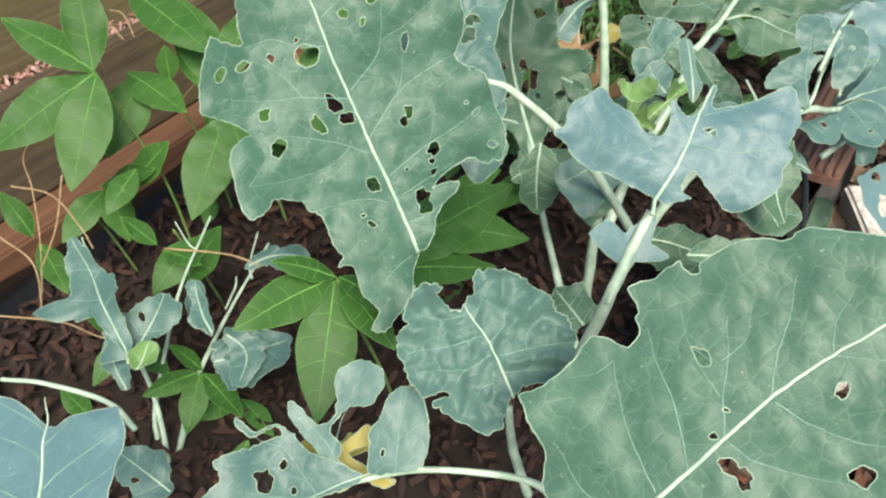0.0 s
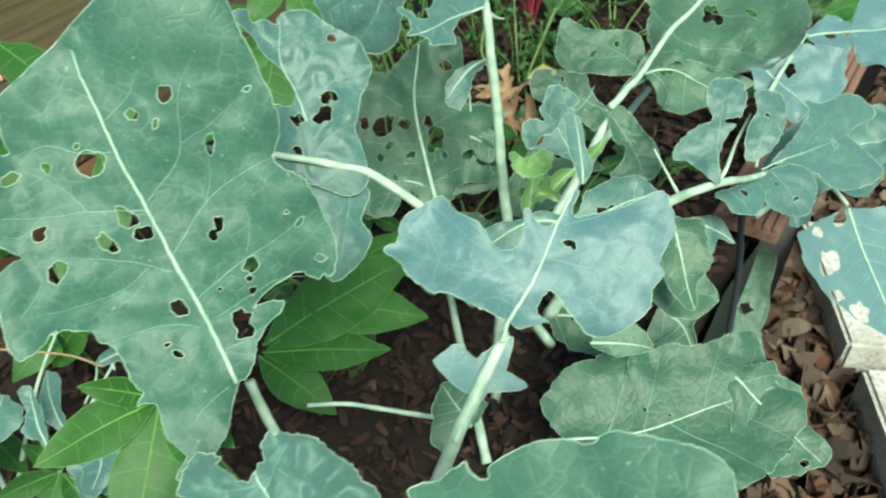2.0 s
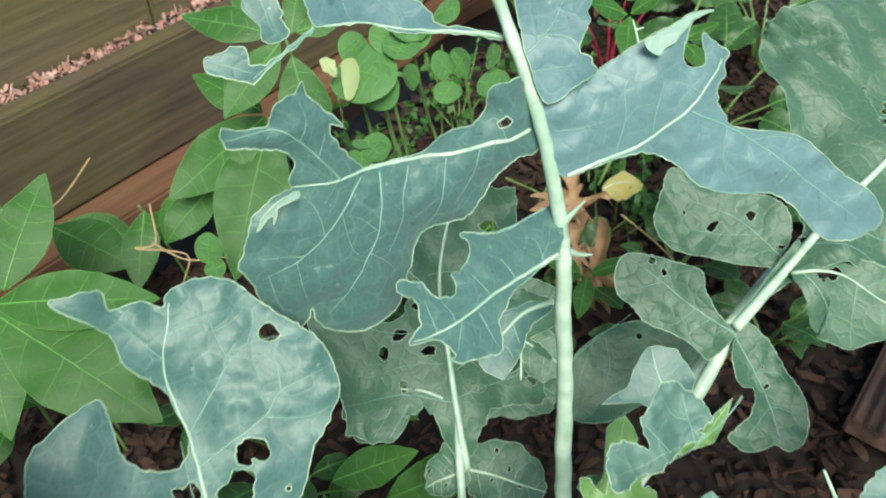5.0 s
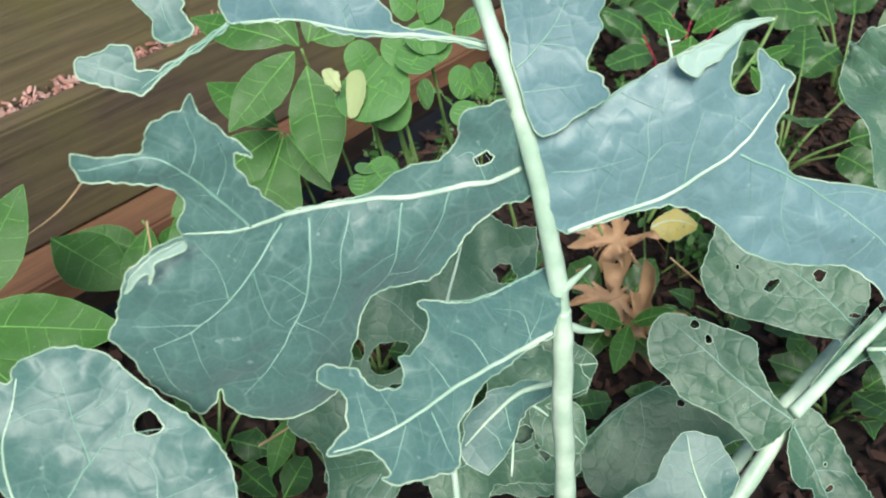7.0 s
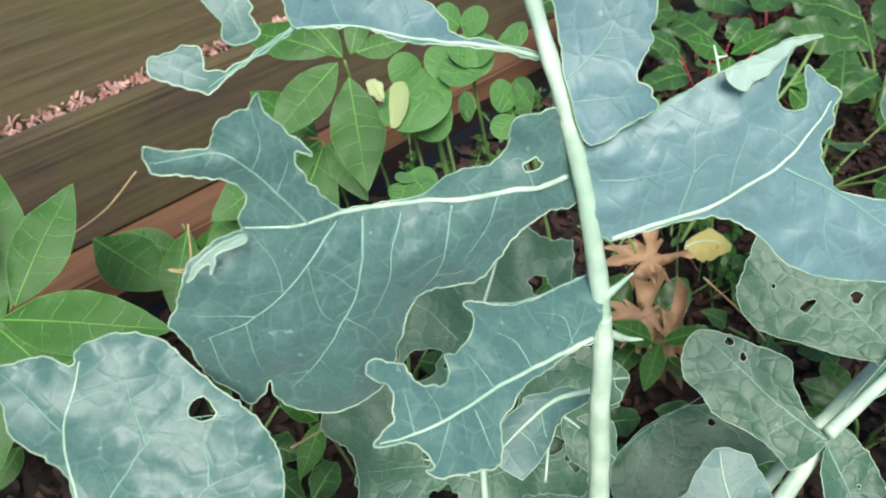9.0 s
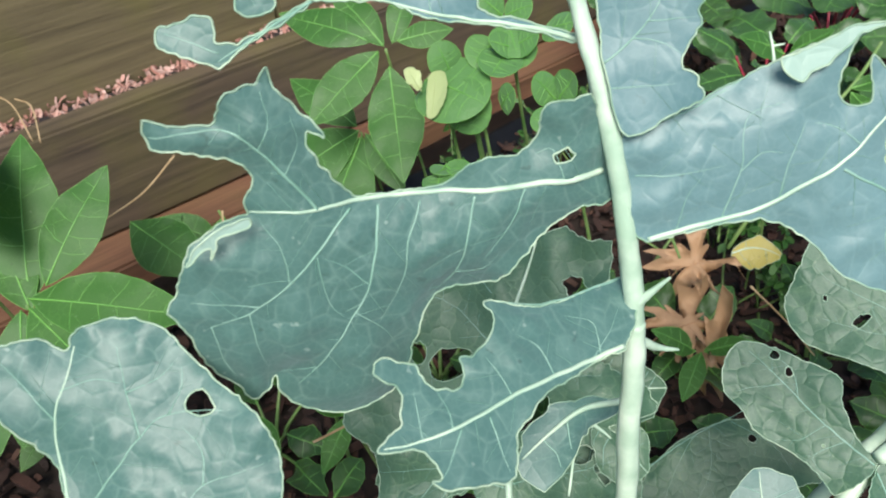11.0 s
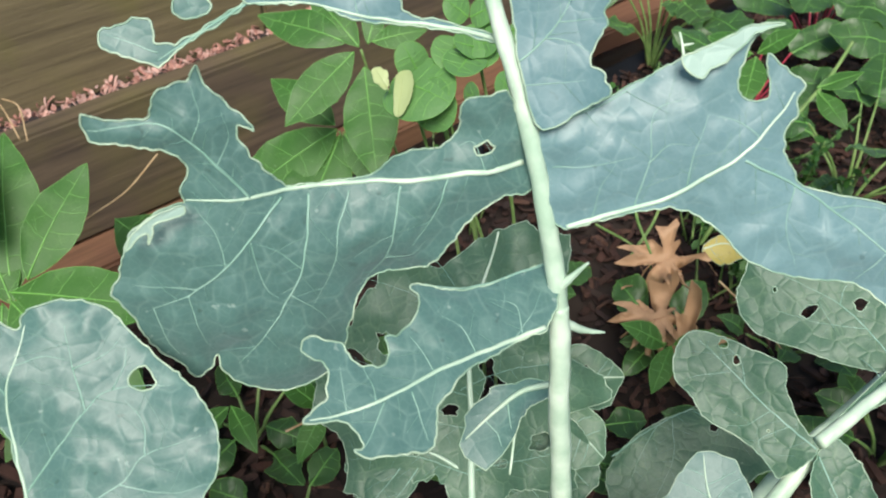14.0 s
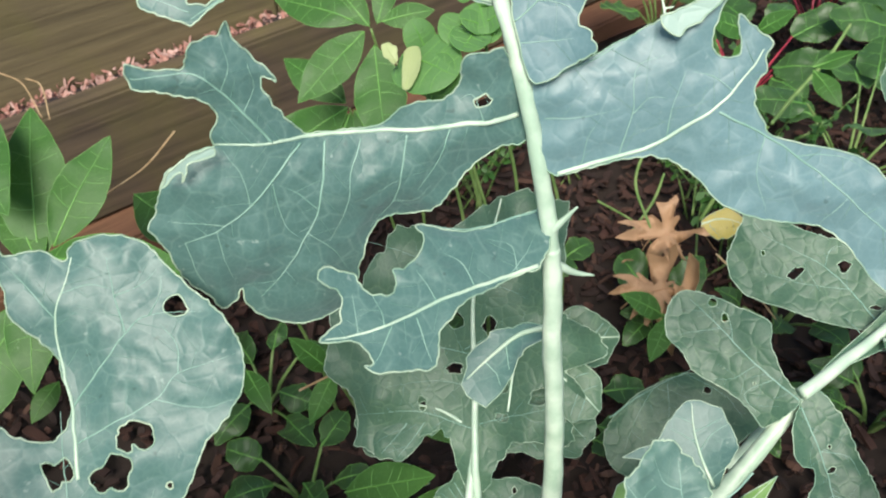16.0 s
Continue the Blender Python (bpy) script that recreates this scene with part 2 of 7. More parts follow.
    for k in range(0 if lines or shape else veins):
        for side in (1, -1):
            u0 = 0.03 + 0.84 * (k + 0.5 + rng.uniform(-0.24, 0.24) + 0.2 * side) / veins
            lean = sweep * rng.uniform(0.75, 1.25) + 0.12
            path = []
            for i in range(90):
                v = 0.003 * i
                s = u0 * length + lean * v * (0.8 + 2.6 * v) + 0.006 * noise.noise(Vector((v * 24, seed, k * 3.3))) * min(1.0, i / 3)
                if i > 2 and edge(s, side * v) > 0.97 or any(math.hypot(s - hu * length, side * v - hw / 1000) < hr / 1000 for hu, hw, hr in holes):
                    break
                path.append((s, side * v))
            if len(path) < 4:
                continue
            twigs = []
            turn = rng.choice((1, -1))
            step = max(4, int(len(path) / 5))
            for c in range(3, len(path) - 3, step):
                turn = -turn
                s, v = path[c]
                twig = []
                for i in range(5 + int(len(path) * 0.22)):
                    q = (s + turn * i * 0.0028 * (1.0 if turn > 0 else 0.75), v + side * i * (0.0016 + 0.00008 * i) + 0.0016 * noise.noise(Vector((i * 0.4, seed, c))) * min(1, i / 3))
                    if abs(q[1]) < 0.003 or edge(*q) > 0.96 or any(math.hypot(q[0] - hu * length, q[1] - hw / 1000) < hr / 1000 for hu, hw, hr in holes):
                        break
                    twig.append(q)
                if len(twig) > 3:
                    twigs.append(twig)
            runs.append((path, twigs, 0.0))
    sunk = np.array([q for path, twigs, _ in runs for q in path + [w for twig in twigs for w in twig]] or [(9.0, 9.0)])

    def place(s, v):
        u = min(max(s / length, 0.0), 1.0)
        k = u * 60
        i = min(int(k), 59)
        p = Vector(pos[i] + (pos[i + 1] - pos[i]) * (k - i))
        a, c = max(i - 1, 0), min(i + 2, 60)
        t = Vector(pos[c] - pos[a]).normalized()
        p += t * (s - u * length)
        b = n0.cross(t).normalized()
        n = t.cross(b)
        e = min(edge(s, v), 1.1)
        h = cup * v * v + bend[0] * s * s + bend[1] * s * v + bend[2] * v * v
        h -= droop * max(0.0, e) ** 2
        h += ruffle * e * e * noise.noise(Vector((s * 34 + seed, v * 34, seed)))
        h += ruffle * 0.8 * noise.noise(Vector((s * 15, v * 15, seed)))
        if pucker:
            d = min(math.sqrt(float(((sunk[:, 0] - s) ** 2 + (sunk[:, 1] - v) ** 2).min())), abs(v))
            h += pucker * (0.75 * (1 - math.exp(-(d / 0.009) ** 2)) + 0.03 * noise.noise(Vector((s * 80, v * 80, seed + 5))) + crinkle * abs(noise.noise(Vector((s * 58, v * 46, seed)))))
        return p + b * v + n * h

    outline = []
    count = max(40, int(2 * math.pi * float(reach_at.mean()) / 0.0024))
    for i in range(count):
        a = 2 * math.pi * i / count
        r = float(np.interp(a, turns, reach_at))
        r += tooth * (noise.noise(Vector((math.cos(a) * r * 170, math.sin(a) * r * 170, seed))) + 1.6 * noise.noise(Vector((math.cos(a) * r * 60, math.sin(a) * r * 60, seed + 3))))
        r = max(r, 0.0006)
        outline.append((hs + r * math.cos(a), hv + r * math.sin(a)))
    if shape:
        outline = [(a + tooth * 1.3 * noise.noise(Vector((a * 330, b * 330, seed))), b + tooth * 1.3 * noise.noise(Vector((a * 330, b * 330, seed + 4)))) for a, b in bounds]
    outline = np.array(outline)
    loops = [outline]
    for hu, hw, hr in holes:
        k = max(9, min(24, int(hr * 3)))
        stretch, turn, off = rng.uniform(0.7, 1.4), rng.uniform(0, math.pi), rng.uniform(0, 50)
        ring = []
        for i in range(k):
            a = 2 * math.pi * i / k
            r = hr / 1000 * (1 + 0.6 * noise.noise(Vector((math.cos(a) * 1.4 + off, math.sin(a) * 1.4, seed))))
            x, y = r * math.cos(a) * stretch, r * math.sin(a) / stretch
            ring.append((hu * length + x * math.cos(turn) - y * math.sin(turn), hw / 1000 + x * math.sin(turn) + y * math.cos(turn)))
        loops.append(np.array(ring))
    verts, edges = [], []
    for loop in loops:
        k = len(verts)
        verts += [Vector((float(a), float(b))) for a, b in loop]
        edges += [(k + i, k + (i + 1) % len(loop)) for i in range(len(loop))]
    lo, hi = outline.min(0), outline.max(0)
    gap = max(0.0021 if shape else 0.0032, math.sqrt((hi[0] - lo[0]) * (hi[1] - lo[1]) / 3600))
    gx, gy = np.meshgrid(np.arange(lo[0], hi[0], gap), np.arange(lo[1], hi[1], gap))
    gx = gx.ravel() + np.array([rng.uniform(-0.3, 0.3) * gap for _ in range(gx.size)])
    gy = gy.ravel() + np.array([rng.uniform(-0.3, 0.3) * gap for _ in range(gy.size)])
    keep = inside(outline, gx, gy)
    verts += [Vector((float(a), float(b))) for a, b in zip(gx[keep], gy[keep])]
    verts += [Vector(q) for path, twigs, _ in runs for q in path[1:]]
    flat, _, faces, *_ = geometry.delaunay_2d_cdt(verts, edges, [], 0, 1e-6)
    mid_x = np.array([sum(flat[i].x for i in f) / len(f) for f in faces])
    mid_y = np.array([sum(flat[i].y for i in f) / len(f) for f in faces])
    good = inside(outline, mid_x, mid_y)
    for ring in loops[1:]:
        good &= ~inside(ring, mid_x, mid_y)
    bm = bmesh.new()
    uv = bm.loops.layers.uv.new("UVMap")
    made = {}
    for f, ok in zip(faces, good):
        if not ok:
            continue
        for i in f:
            if i not in made:
                made[i] = bm.verts.new(place(flat[i].x, flat[i].y))
        try:
            face = bm.faces.new([made[i] for i in f])
        except ValueError:
            continue
        for lp, i in zip(face.loops, f):
            lp[uv].uv = (flat[i].x, flat[i].y)
    # the pale thickened edge round the outline and the holes
    bm.normal_update()
    r = rim
    for e in [e for e in bm.edges if len(e.link_faces) == 1]:
        a, b = (v.co.copy() for v in e.verts)
        along = b - a
        if along.length < 1e-6:
            continue
        n = e.link_faces[0].normal
        if foot and e.link_faces[0].loops[0][uv].uv[0] < foot * length:
            continue
        out = along.normalized().cross(n) * r
        up = n * r
        ends = [[bm.verts.new(p + d) for d in (out, up, -out, -up)] for p in (a, b)]
        for k in range(4):
            bm.faces.new((ends[0][k], ends[0][(k + 1) % 4], ends[1][(k + 1) % 4], ends[1][k])).material_index = 1
    blade = part(name, bm, [blade_mat, rim_mat], plant, label)
    if rib:
        bm = bmesh.new()
        tube(bm, [place(length * i / 20 * 0.985, 0.0) + n0 * rib * 0.25 for i in range(21)], rib, rib * 0.22, 8, 30, 0.12, seed)
        part("midrib", bm, rib_mat, blade)
    for path, twigs, wide in runs:
        thick = wide or (rib * 0.24 + 0.00022) * rng.uniform(0.8, 1.15) * min(1.0, 0.5 + len(path) / 40)
        bm = bmesh.new()
        tube(bm, [place(*p) + n0 * thick * (-0.15 if wide else 0.3) for p in path], thick, thick * 0.3 if wide else 0.0002, 6, len(path) * 2, 0.15, seed)
        for twig in twigs:
            tube(bm, [place(*p) + n0 * 0.0001 for p in twig], min(thick * 0.34, 0.00017), 0.00008, 4, len(twig) * 2, 0.1, seed, 1)
        part("midrib" if wide > 0.0008 else "vein", bm, [rib_mat if wide > 0.0008 else vein_mat, fine_mat], blade)
    return blade


def stalk(plant, points, r0, r1, mat=None, name="stalk", wobble=0.18, label=""):
    bm = bmesh.new()
    tube(bm, points, r0, r1, 10, max(12, len(points) * 8), wobble, sum(points[0]) * 10)
    return part(name, bm, mat or M_STALK, plant, label)


# ---- the bed and what is round it ----
AZ = radians(31.6)
ALONG, ACROSS = Vector((math.sin(AZ), math.cos(AZ), 0)), Vector((math.cos(AZ), -math.sin(AZ), 0))
CORNER = Vector((-0.614, 1.313, 0))  # on the left wall's inner face, at soil level
WIDE = 1.12
PATH_Z = -0.55


def bed(s, w, z=0.0):
    """A point of the bed: s along it, w across it from the left wall, z above the soil."""
    return CORNER + ALONG * s + ACROSS * w + Vector((0, 0, z))


def dip(w):
    """How far the soil falls away towards the plank wall."""
    return -0.16 * max(0.0, 1 - w / 0.30) ** 1.5


def box(bm, a, b, bevel=0.004, lumps=0.0, seed=0):
    """A beam between the bed places a and b (s, w, z), its edges rounded."""
    lo, hi = [min(p, q) for p, q in zip(a, b)], [max(p, q) for p, q in zip(a, b)]
    first = len(bm.verts)
    made = bmesh.ops.create_cube(bm, size=1.0)["verts"]
    for v in made:
        v.co = Vector([lo[k] + (v.co[k] + 0.5) * (hi[k] - lo[k]) for k in range(3)])
    es = list({e for v in made for e in v.link_edges})
    out = bmesh.ops.bevel(bm, geom=es, offset=bevel, segments=2, affect="EDGES")
    return first


def to_bed(bm):
    for v in bm.verts:
        v.co = bed(*v.co)


def wood_material(name, a, b, moss=0.0, rough=0.8):
    m = material(name, a, rough)
    g = Graph(m)
    turned = g.node("ShaderNodeMapping")
    turned.inputs["Rotation"].default_value = (0, 0, AZ)
    g.link(g.coord.outputs["Object"], turned.inputs["Vector"])
    stretch = g.node("ShaderNodeVectorMath")
    stretch.operation = "MULTIPLY"
    stretch.inputs[1].default_value = (30.0, 1.2, 30.0)
    g.link(turned.outputs[0], stretch.inputs[0])
    grain = g.noise(3.0, 8.0, stretch.outputs[0], 0.65)
    patch = g.noise(7.0, 4.0)
    c = g.mix(g.ramp(grain, [(0.3, (0, 0, 0)), (0.7, (1, 1, 1))]), a, b)
    c = g.mix(g.maths("MULTIPLY", g.ramp(patch, [(0.45, (0, 0, 0)), (0.7, (1, 1, 1))]), moss), c, (0.13, 0.12, 0.03))
    g.colour(c)
    g.bump(g.maths("ADD", grain, g.maths("MULTIPLY", g.noise(160.0, 4.0), 0.3)), 0.5, 0.003)
    return m


M_BOARD = wood_material("weathered_board", (0.040, 0.029, 0.020), (0.115, 0.082, 0.052), 0.45)
M_BACK = wood_material("mossy_olive_board", (0.075, 0.058, 0.030), (0.17, 0.135, 0.070), 0.6)
M_LEDGE = wood_material("orange_weathered_timber", (0.085, 0.038, 0.021), (0.18, 0.085, 0.047), 0.15)
M_DECK = wood_material("reddish_ribbed_board", (0.17, 0.085, 0.060), (0.30, 0.17, 0.13), 0.0)


def chip_material(name, stops, rough=0.85):
    m = material(name, stops[0], rough)
    g = Graph(m)
    geo = g.t.nodes.new("ShaderNodeNewGeometry")
    n = len(stops)
    c = g.ramp(geo.outputs["Random Per Island"], [(i / (n - 1), s) for i, s in enumerate(stops)])
    c = g.mix(g.maths("MULTIPLY", g.noise(90.0, 5.0), 0.6), c, stops[0])
    g.colour(c)
    g.bump(g.noise(300.0, 4.0), 0.5, 0.002)
    return m


M_SOIL = chip_material("dark_soil", [(0.018, 0.011, 0.008), (0.03, 0.018, 0.013)])
M_MULCH = chip_material("red_brown_mulch", [(0.016, 0.008, 0.006), (0.032, 0.014, 0.010), (0.065, 0.026, 0.017), (0.025, 0.012, 0.010), (0.12, 0.058, 0.037)])
M_LITTER = chip_material("dry_leaf_litter", [(0.035, 0.023, 0.018), (0.09, 0.056, 0.040), (0.20, 0.12, 0.075), (0.05, 0.031, 0.024), (0.18, 0.062, 0.032), (0.11, 0.078, 0.058), (0.27, 0.20, 0.14)])
M_GRAVEL = chip_material("pink_gravel", [(0.30, 0.14, 0.11), (0.48, 0.26, 0.21), (0.62, 0.45, 0.40), (0.36, 0.16, 0.12)])
M_PEA = leaf_material("pale_pea_leaf", (0.075, 0.21, 0.05), (0.13, 0.29, 0.09), (0.22, 0.40, 0.15), cell=160.0, relief=0.3, glow=0.3, bloom=0.15)
M_BLACK = material("black_plastic_sheet", (0.016, 0.017, 0.020), 0.38)
M_OAK = leaf_material("dry_oak_leaf", (0.34, 0.20, 0.11), (0.52, 0.34, 0.21), (0.45, 0.30, 0.18), rough=0.7, cell=60.0, glow=0.15, bloom=0.0)
M_OAKRIM = stalk_material("dry_oak_edge", (0.30, 0.17, 0.09), (0.40, 0.25, 0.14))


def slab(name, spots, mat, label, category, rough=0.0, cells=60):
    """A sheet of ground over the quad of four corners, uneven."""
    bm = bmesh.new()
    a, b, c, d = (Vector(p) for p in spots)
    grid = []
    for i in range(cells + 1):
        row = []
        for j in range(cells + 1):
            u, v = i / cells, j / cells
            p = a.lerp(b, u).lerp(d.lerp(c, u), v)
            p.z += (dip(max(0.0, (p - CORNER).dot(ACROSS))) if rough else 0.0) + rough * (noise.noise(p * 9) + 0.5 * noise.noise(p * 31))
            row.append(bm.verts.new(p))
        grid.append(row)
    for i in range(cells):
        for j in range(cells):
            bm.faces.new((grid[i][j], grid[i + 1][j], grid[i + 1][j + 1], grid[i][j + 1]))
    return tagged(part(name, bm, mat), label, category, kind="structure")


slab("bed_soil", [bed(-2.2, 0), bed(-2.2, WIDE), bed(2.6, WIDE), bed(2.6, 0)], M_SOIL, "dark damp soil of the raised bed under mulch", "soil", 0.012, 90)
slab("ground", [(-40, -40, PATH_Z), (40, -40, PATH_Z), (40, 60, PATH_Z), (-40, 60, PATH_Z)], M_SOIL, "dark brown ground beside the raised bed", "ground", 0.0, 40)


def chips(name, count, spot, size, mat, label, category, flat=0.5, seed=1, thin=1.0, leafy=False):
    """Many loose bits lying about, one mesh."""
    rng = random.Random(seed)
    verts, faces = [], []
    for _ in range(count):
        c = Vector(spot(rng))
        ln, wd, th = rng.uniform(0.25, 1.1) * size, rng.uniform(0.12, 0.42) * size, rng.uniform(0.04, 0.12) * size * thin
        m = Matrix.Translation(c) @ Euler((rng.gauss(0, flat), rng.gauss(0, flat), rng.uniform(0, 6.3))).to_matrix().to_4x4()
        k = len(verts)
        bow = rng.uniform(-0.12, 0.12) * size / thin ** 0.5
        if leafy:
            wd, bow = rng.uniform(0.25, 0.55) * size, rng.uniform(-0.30, 0.30) * size
        ends = (0.10, 0.06) if leafy else (rng.uniform(0.4, 1.0), rng.uniform(0.2, 0.9))
        for x, w in ((-0.5, ends[0]), (-0.1, 1.0), (0.25, 0.95), (0.5, ends[1])):
            w *= rng.uniform(0.75, 1.1)
            up = bow * (1 - 4 * x * x)
            verts += [m @ Vector((x * ln, -w * wd / 2, up - th / 2)), m @ Vector((x * ln, w * wd / 2, up - th / 2)), m @ Vector((x * ln, w * wd / 2, up + th / 2)), m @ Vector((x * ln, -w * wd / 2, up + th / 2))]
        for r in range(3):
            for q in range(4):
                faces.append((k + r * 4 + q, k + r * 4 + (q + 1) % 4, k + r * 4 + 4 + (q + 1) % 4, k + r * 4 + 4 + q))
        faces += [(k + 3, k + 2, k + 1, k), (k + 12, k + 13, k + 14, k + 15)]
    me = bpy.data.meshes.new(name)
    me.from_pydata([tuple(v) for v in verts], [], faces)
    me.materials.append(mat)
    return tagged(new(name, me), label, category, kind="stuff")


def mulch_spot(r):
    w = r.uniform(0.02, WIDE - 0.02)
    return bed(r.uniform(-2.15, 2.55), w, 0.008 + r.uniform(0, 0.018) + dip(w))


chips("mulch", 23000, mulch_spot, 0.030, M_MULCH, "red-brown wood chip mulch covering the bed", "mulch", 0.35, 3)
chips("leaf_litter", 9000, lambda r: (0.5 + abs(r.gauss(0, 1.1)), r.gauss(1.7, 0.9), PATH_Z + 0.01 + r.uniform(0, 0.03)), 0.095, M_LITTER, "dry brown leaves and chips littering the path", "leaf litter", 0.7, 5, 0.15, True)


def wall_board(name, s0, s1, w0, w1, z0, z1, mat, label, category="board"):
    bm = bmesh.new()
    box(bm, (s0, w0, z0), (s1, w1, z1), 0.005)
    to_bed(bm)
    return tagged(part(name, bm, mat, smooth=False), label, category)


wall_board("wall_board", -2.2, 2.6, -0.085, -0.043, -0.046, 0.150, M_BOARD, "weathered dark brown plank forming the bed wall")
wall_board("wall_board", -2.2, 0.548, -0.163, -0.123, 0.13, 0.56, M_BACK, "mossy olive weathered plank standing behind the bed wall")
wall_board("wall_board", 0.552, 2.6, -0.165, -0.125, 0.13, 0.56, M_BACK, "mossy weathered plank butted against its neighbour behind the bed wall")
wall_board("base_timber", -2.2, 2.6, -0.09, 0.030, -0.16, -0.050, M_LEDGE, "orange-brown base timber under the plank wall", "timber")
wall_board("gravel_bed", -2.2, 2.6, -0.122, -0.086, -0.1, 0.130, M_SOIL, "soil between the two plank tiers", "soil")
chips("gravel", 2600, lambda r: bed(r.uniform(-1.6, 2.0), r.uniform(-0.121, -0.082), 0.136 + r.uniform(0, 0.014)), 0.017, M_GRAVEL, "pink and white gravel along the top of the plank", "gravel", 0.8, 7)
# the bed's other wall: a black liner, with a ribbed board along the far stretch
bm = bmesh.new()
cells = 90
rows = []
for i in range(cells + 1):
    row = []
    for j in range(13):
        q = -2.2 + 4.8 * i / cells
        z = -0.56 + 0.585 * j / 12
        row.append(bm.verts.new(bed(q, WIDE + 0.012 + 0.012 * noise.noise(Vector((q * 6, z * 5, 2.0))) + 0.004 * noise.noise(Vector((q * 25, z * 12, 7.0))), z)))
    rows.append(row)
for i in range(cells):
    for j in range(12):
        bm.faces.new((rows[i][j], rows[i + 1][j], rows[i + 1][j + 1], rows[i][j + 1]))
bmesh.ops.solidify(bm, geom=bm.faces[:], thickness=0.003)
tagged(part("bed_liner", bm, M_BLACK), "wrinkled black plastic liner down the side of the bed", "liner", kind="structure")
bm = bmesh.new()
box(bm, (0.55, WIDE - 0.060, 0.028), (2.6, WIDE + 0.040, 0.050), 0.003)
for k in range(7):
    box(bm, (0.551, WIDE - 0.056 + 0.0140 * k, 0.048), (2.599, WIDE - 0.0475 + 0.0140 * k, 0.0555), 0.002)
to_bed(bm)
tagged(part("edge_board", bm, M_DECK, smooth=False), "reddish-brown ribbed board lying along the bed edge", "board")


def concrete_material(name, a, b):
    m = material(name, a, 0.85)
    g = Graph(m)
    c = g.mix(g.ramp(g.noise(14.0, 6.0), [(0.35, (0, 0, 0)), (0.65, (1, 1, 1))]), a, b)
    g.colour(g.mix(g.maths("MULTIPLY", g.ramp(g.noise(120.0, 4.0), [(0.5, (0, 0, 0)), (0.62, (1, 1, 1))]), 0.5), c, (0.25, 0.21, 0.17)))
    g.bump(g.noise(180.0, 5.0), 0.5, 0.003)
    return m


M_CONCRETE = concrete_material("pale_concrete", (0.52, 0.49, 0.45), (0.68, 0.66, 0.63))


def block(a, b, turn, label):
    """A concrete edging block from corner a, size b, turned about its corner."""
    bm = bmesh.new()
    box(bm, (0, 0, 0), b, 0.008)
    for v in bm.verts:
        v.co += 0.0025 * Vector((noise.noise(v.co * 30), noise.noise(v.co * 30 + Vector((5, 0, 0))), 0))
    bm.transform(pose(*a, 0, 0, turn))
    return tagged(part("concrete_block", bm, M_CONCRETE, smooth=False), label, "concrete block", "concrete blocks edging the path")


block((0.94, 0.665, PATH_Z), (0.30, 0.66, 0.12), -4, "pale rough concrete block edging the leafy path")
block((0.98, 1.385, PATH_Z), (0.30, 0.40, 0.12), -4, "pale concrete block with its end among dry leaves")
block((0.80, 1.18, PATH_Z), (0.05, 0.22, 0.10), 20, "small whitewashed concrete piece beside the bed")


OAK_SHAPE = [62 * (0.26 + 0.74 * abs(math.cos(2.5 * math.pi * k / 28 + 0.5 * math.sin(k * 0.45))) ** 1.7) * (0.75 + 0.25 * math.sin(k * 1.9)) for k in range(56)]
VINE = (M_VINE, M_VRIM, M_VRIM)
PEAS = (M_PEA, M_VRIM, M_VRIM)


PEA = [0.03, 0.30, 0.62, 0.86, 0.98, 1.0, 0.94, 0.80, 0.58, 0.32, 0.05]
POINTED = [0.02, 0.10, 0.36, 0.68, 0.92, 1.0, 0.86, 0.58, 0.28, 0.09, 0.01]


def rounds(length, w, shape):
    """The reach round the heart, in mm, of a leaf of that length whose half width in mm follows the shape from foot to tip."""
    n = len(shape) - 1
    poly = [(length * (1 - math.cos(math.pi * i / n)) / 2, w * shape[i] / 1000) for i in range(n + 1)]
    out = []
    for k in range(40):
        a = 2 * math.pi * k / 40
        dx, dy = math.cos(a), abs(math.sin(a))
        lo, hi = 0.0, length
        for _ in range(24):
            r = (lo + hi) / 2
            x = 0.46 * length + r * dx
            inside_it = 0 <= x <= length and r * dy <= np.interp(x, [p[0] for p in poly], [p[1] for p in poly])
            lo, hi = (r, hi) if inside_it else (lo, r)
        out.append(max(lo * 1000, 1.0))
    return out


def vine_leaf(rows, pea=False):
    """A leaf of several pointed leaflets on one short stalk."""
    if pea:
        plant = thing("pea_shoot", "light green pea shoot with rounded paired leaflets", "pea plant", "pea shoots by the plank wall")
    else:
        plant = thing("vine_leaf", "bright green vine leaf of several pointed leaflets", "vine leaf", "bright green vine leaves")
    eye = Vector((0.2, 0.4, 0.85))
    foot = Vector((0, 0, 0))
    for base, tip, wide in rows:
        a, b = Vector(base), Vector(tip)
        foot += a / len(rows)
        d = b - a
        n = ((eye - a).normalized() + Vector((0, 0, 0.9)))
        n = (n - d * n.dot(d) / d.length_squared).normalized()
        mid = [a, a.lerp(b, 0.33) + n * d.length * 0.035, a.lerp(b, 0.66) + n * d.length * 0.03, b]
        w = wide * d.length * 500
        shape = PEA if pea else POINTED
        leaf(plant, mid, n, (0.46, 0), rounds(d.length, w, shape), (), mats=PEAS if pea else VINE, sweep=0.0 if pea else 0.25, cup=-0.8, ruffle=0.005, pucker=0.0005, veins=5, rib=0.0009, tooth=0.0003, name="leaflet")
    stalk(plant, [foot, foot + Vector((0.01, 0.02, -0.09)), foot + Vector((0.03, 0.03, -0.2)), Vector((foot.x + 0.04, foot.y + 0.03, -0.01))], 0.0014, 0.002, M_VSTALK)
    return plant


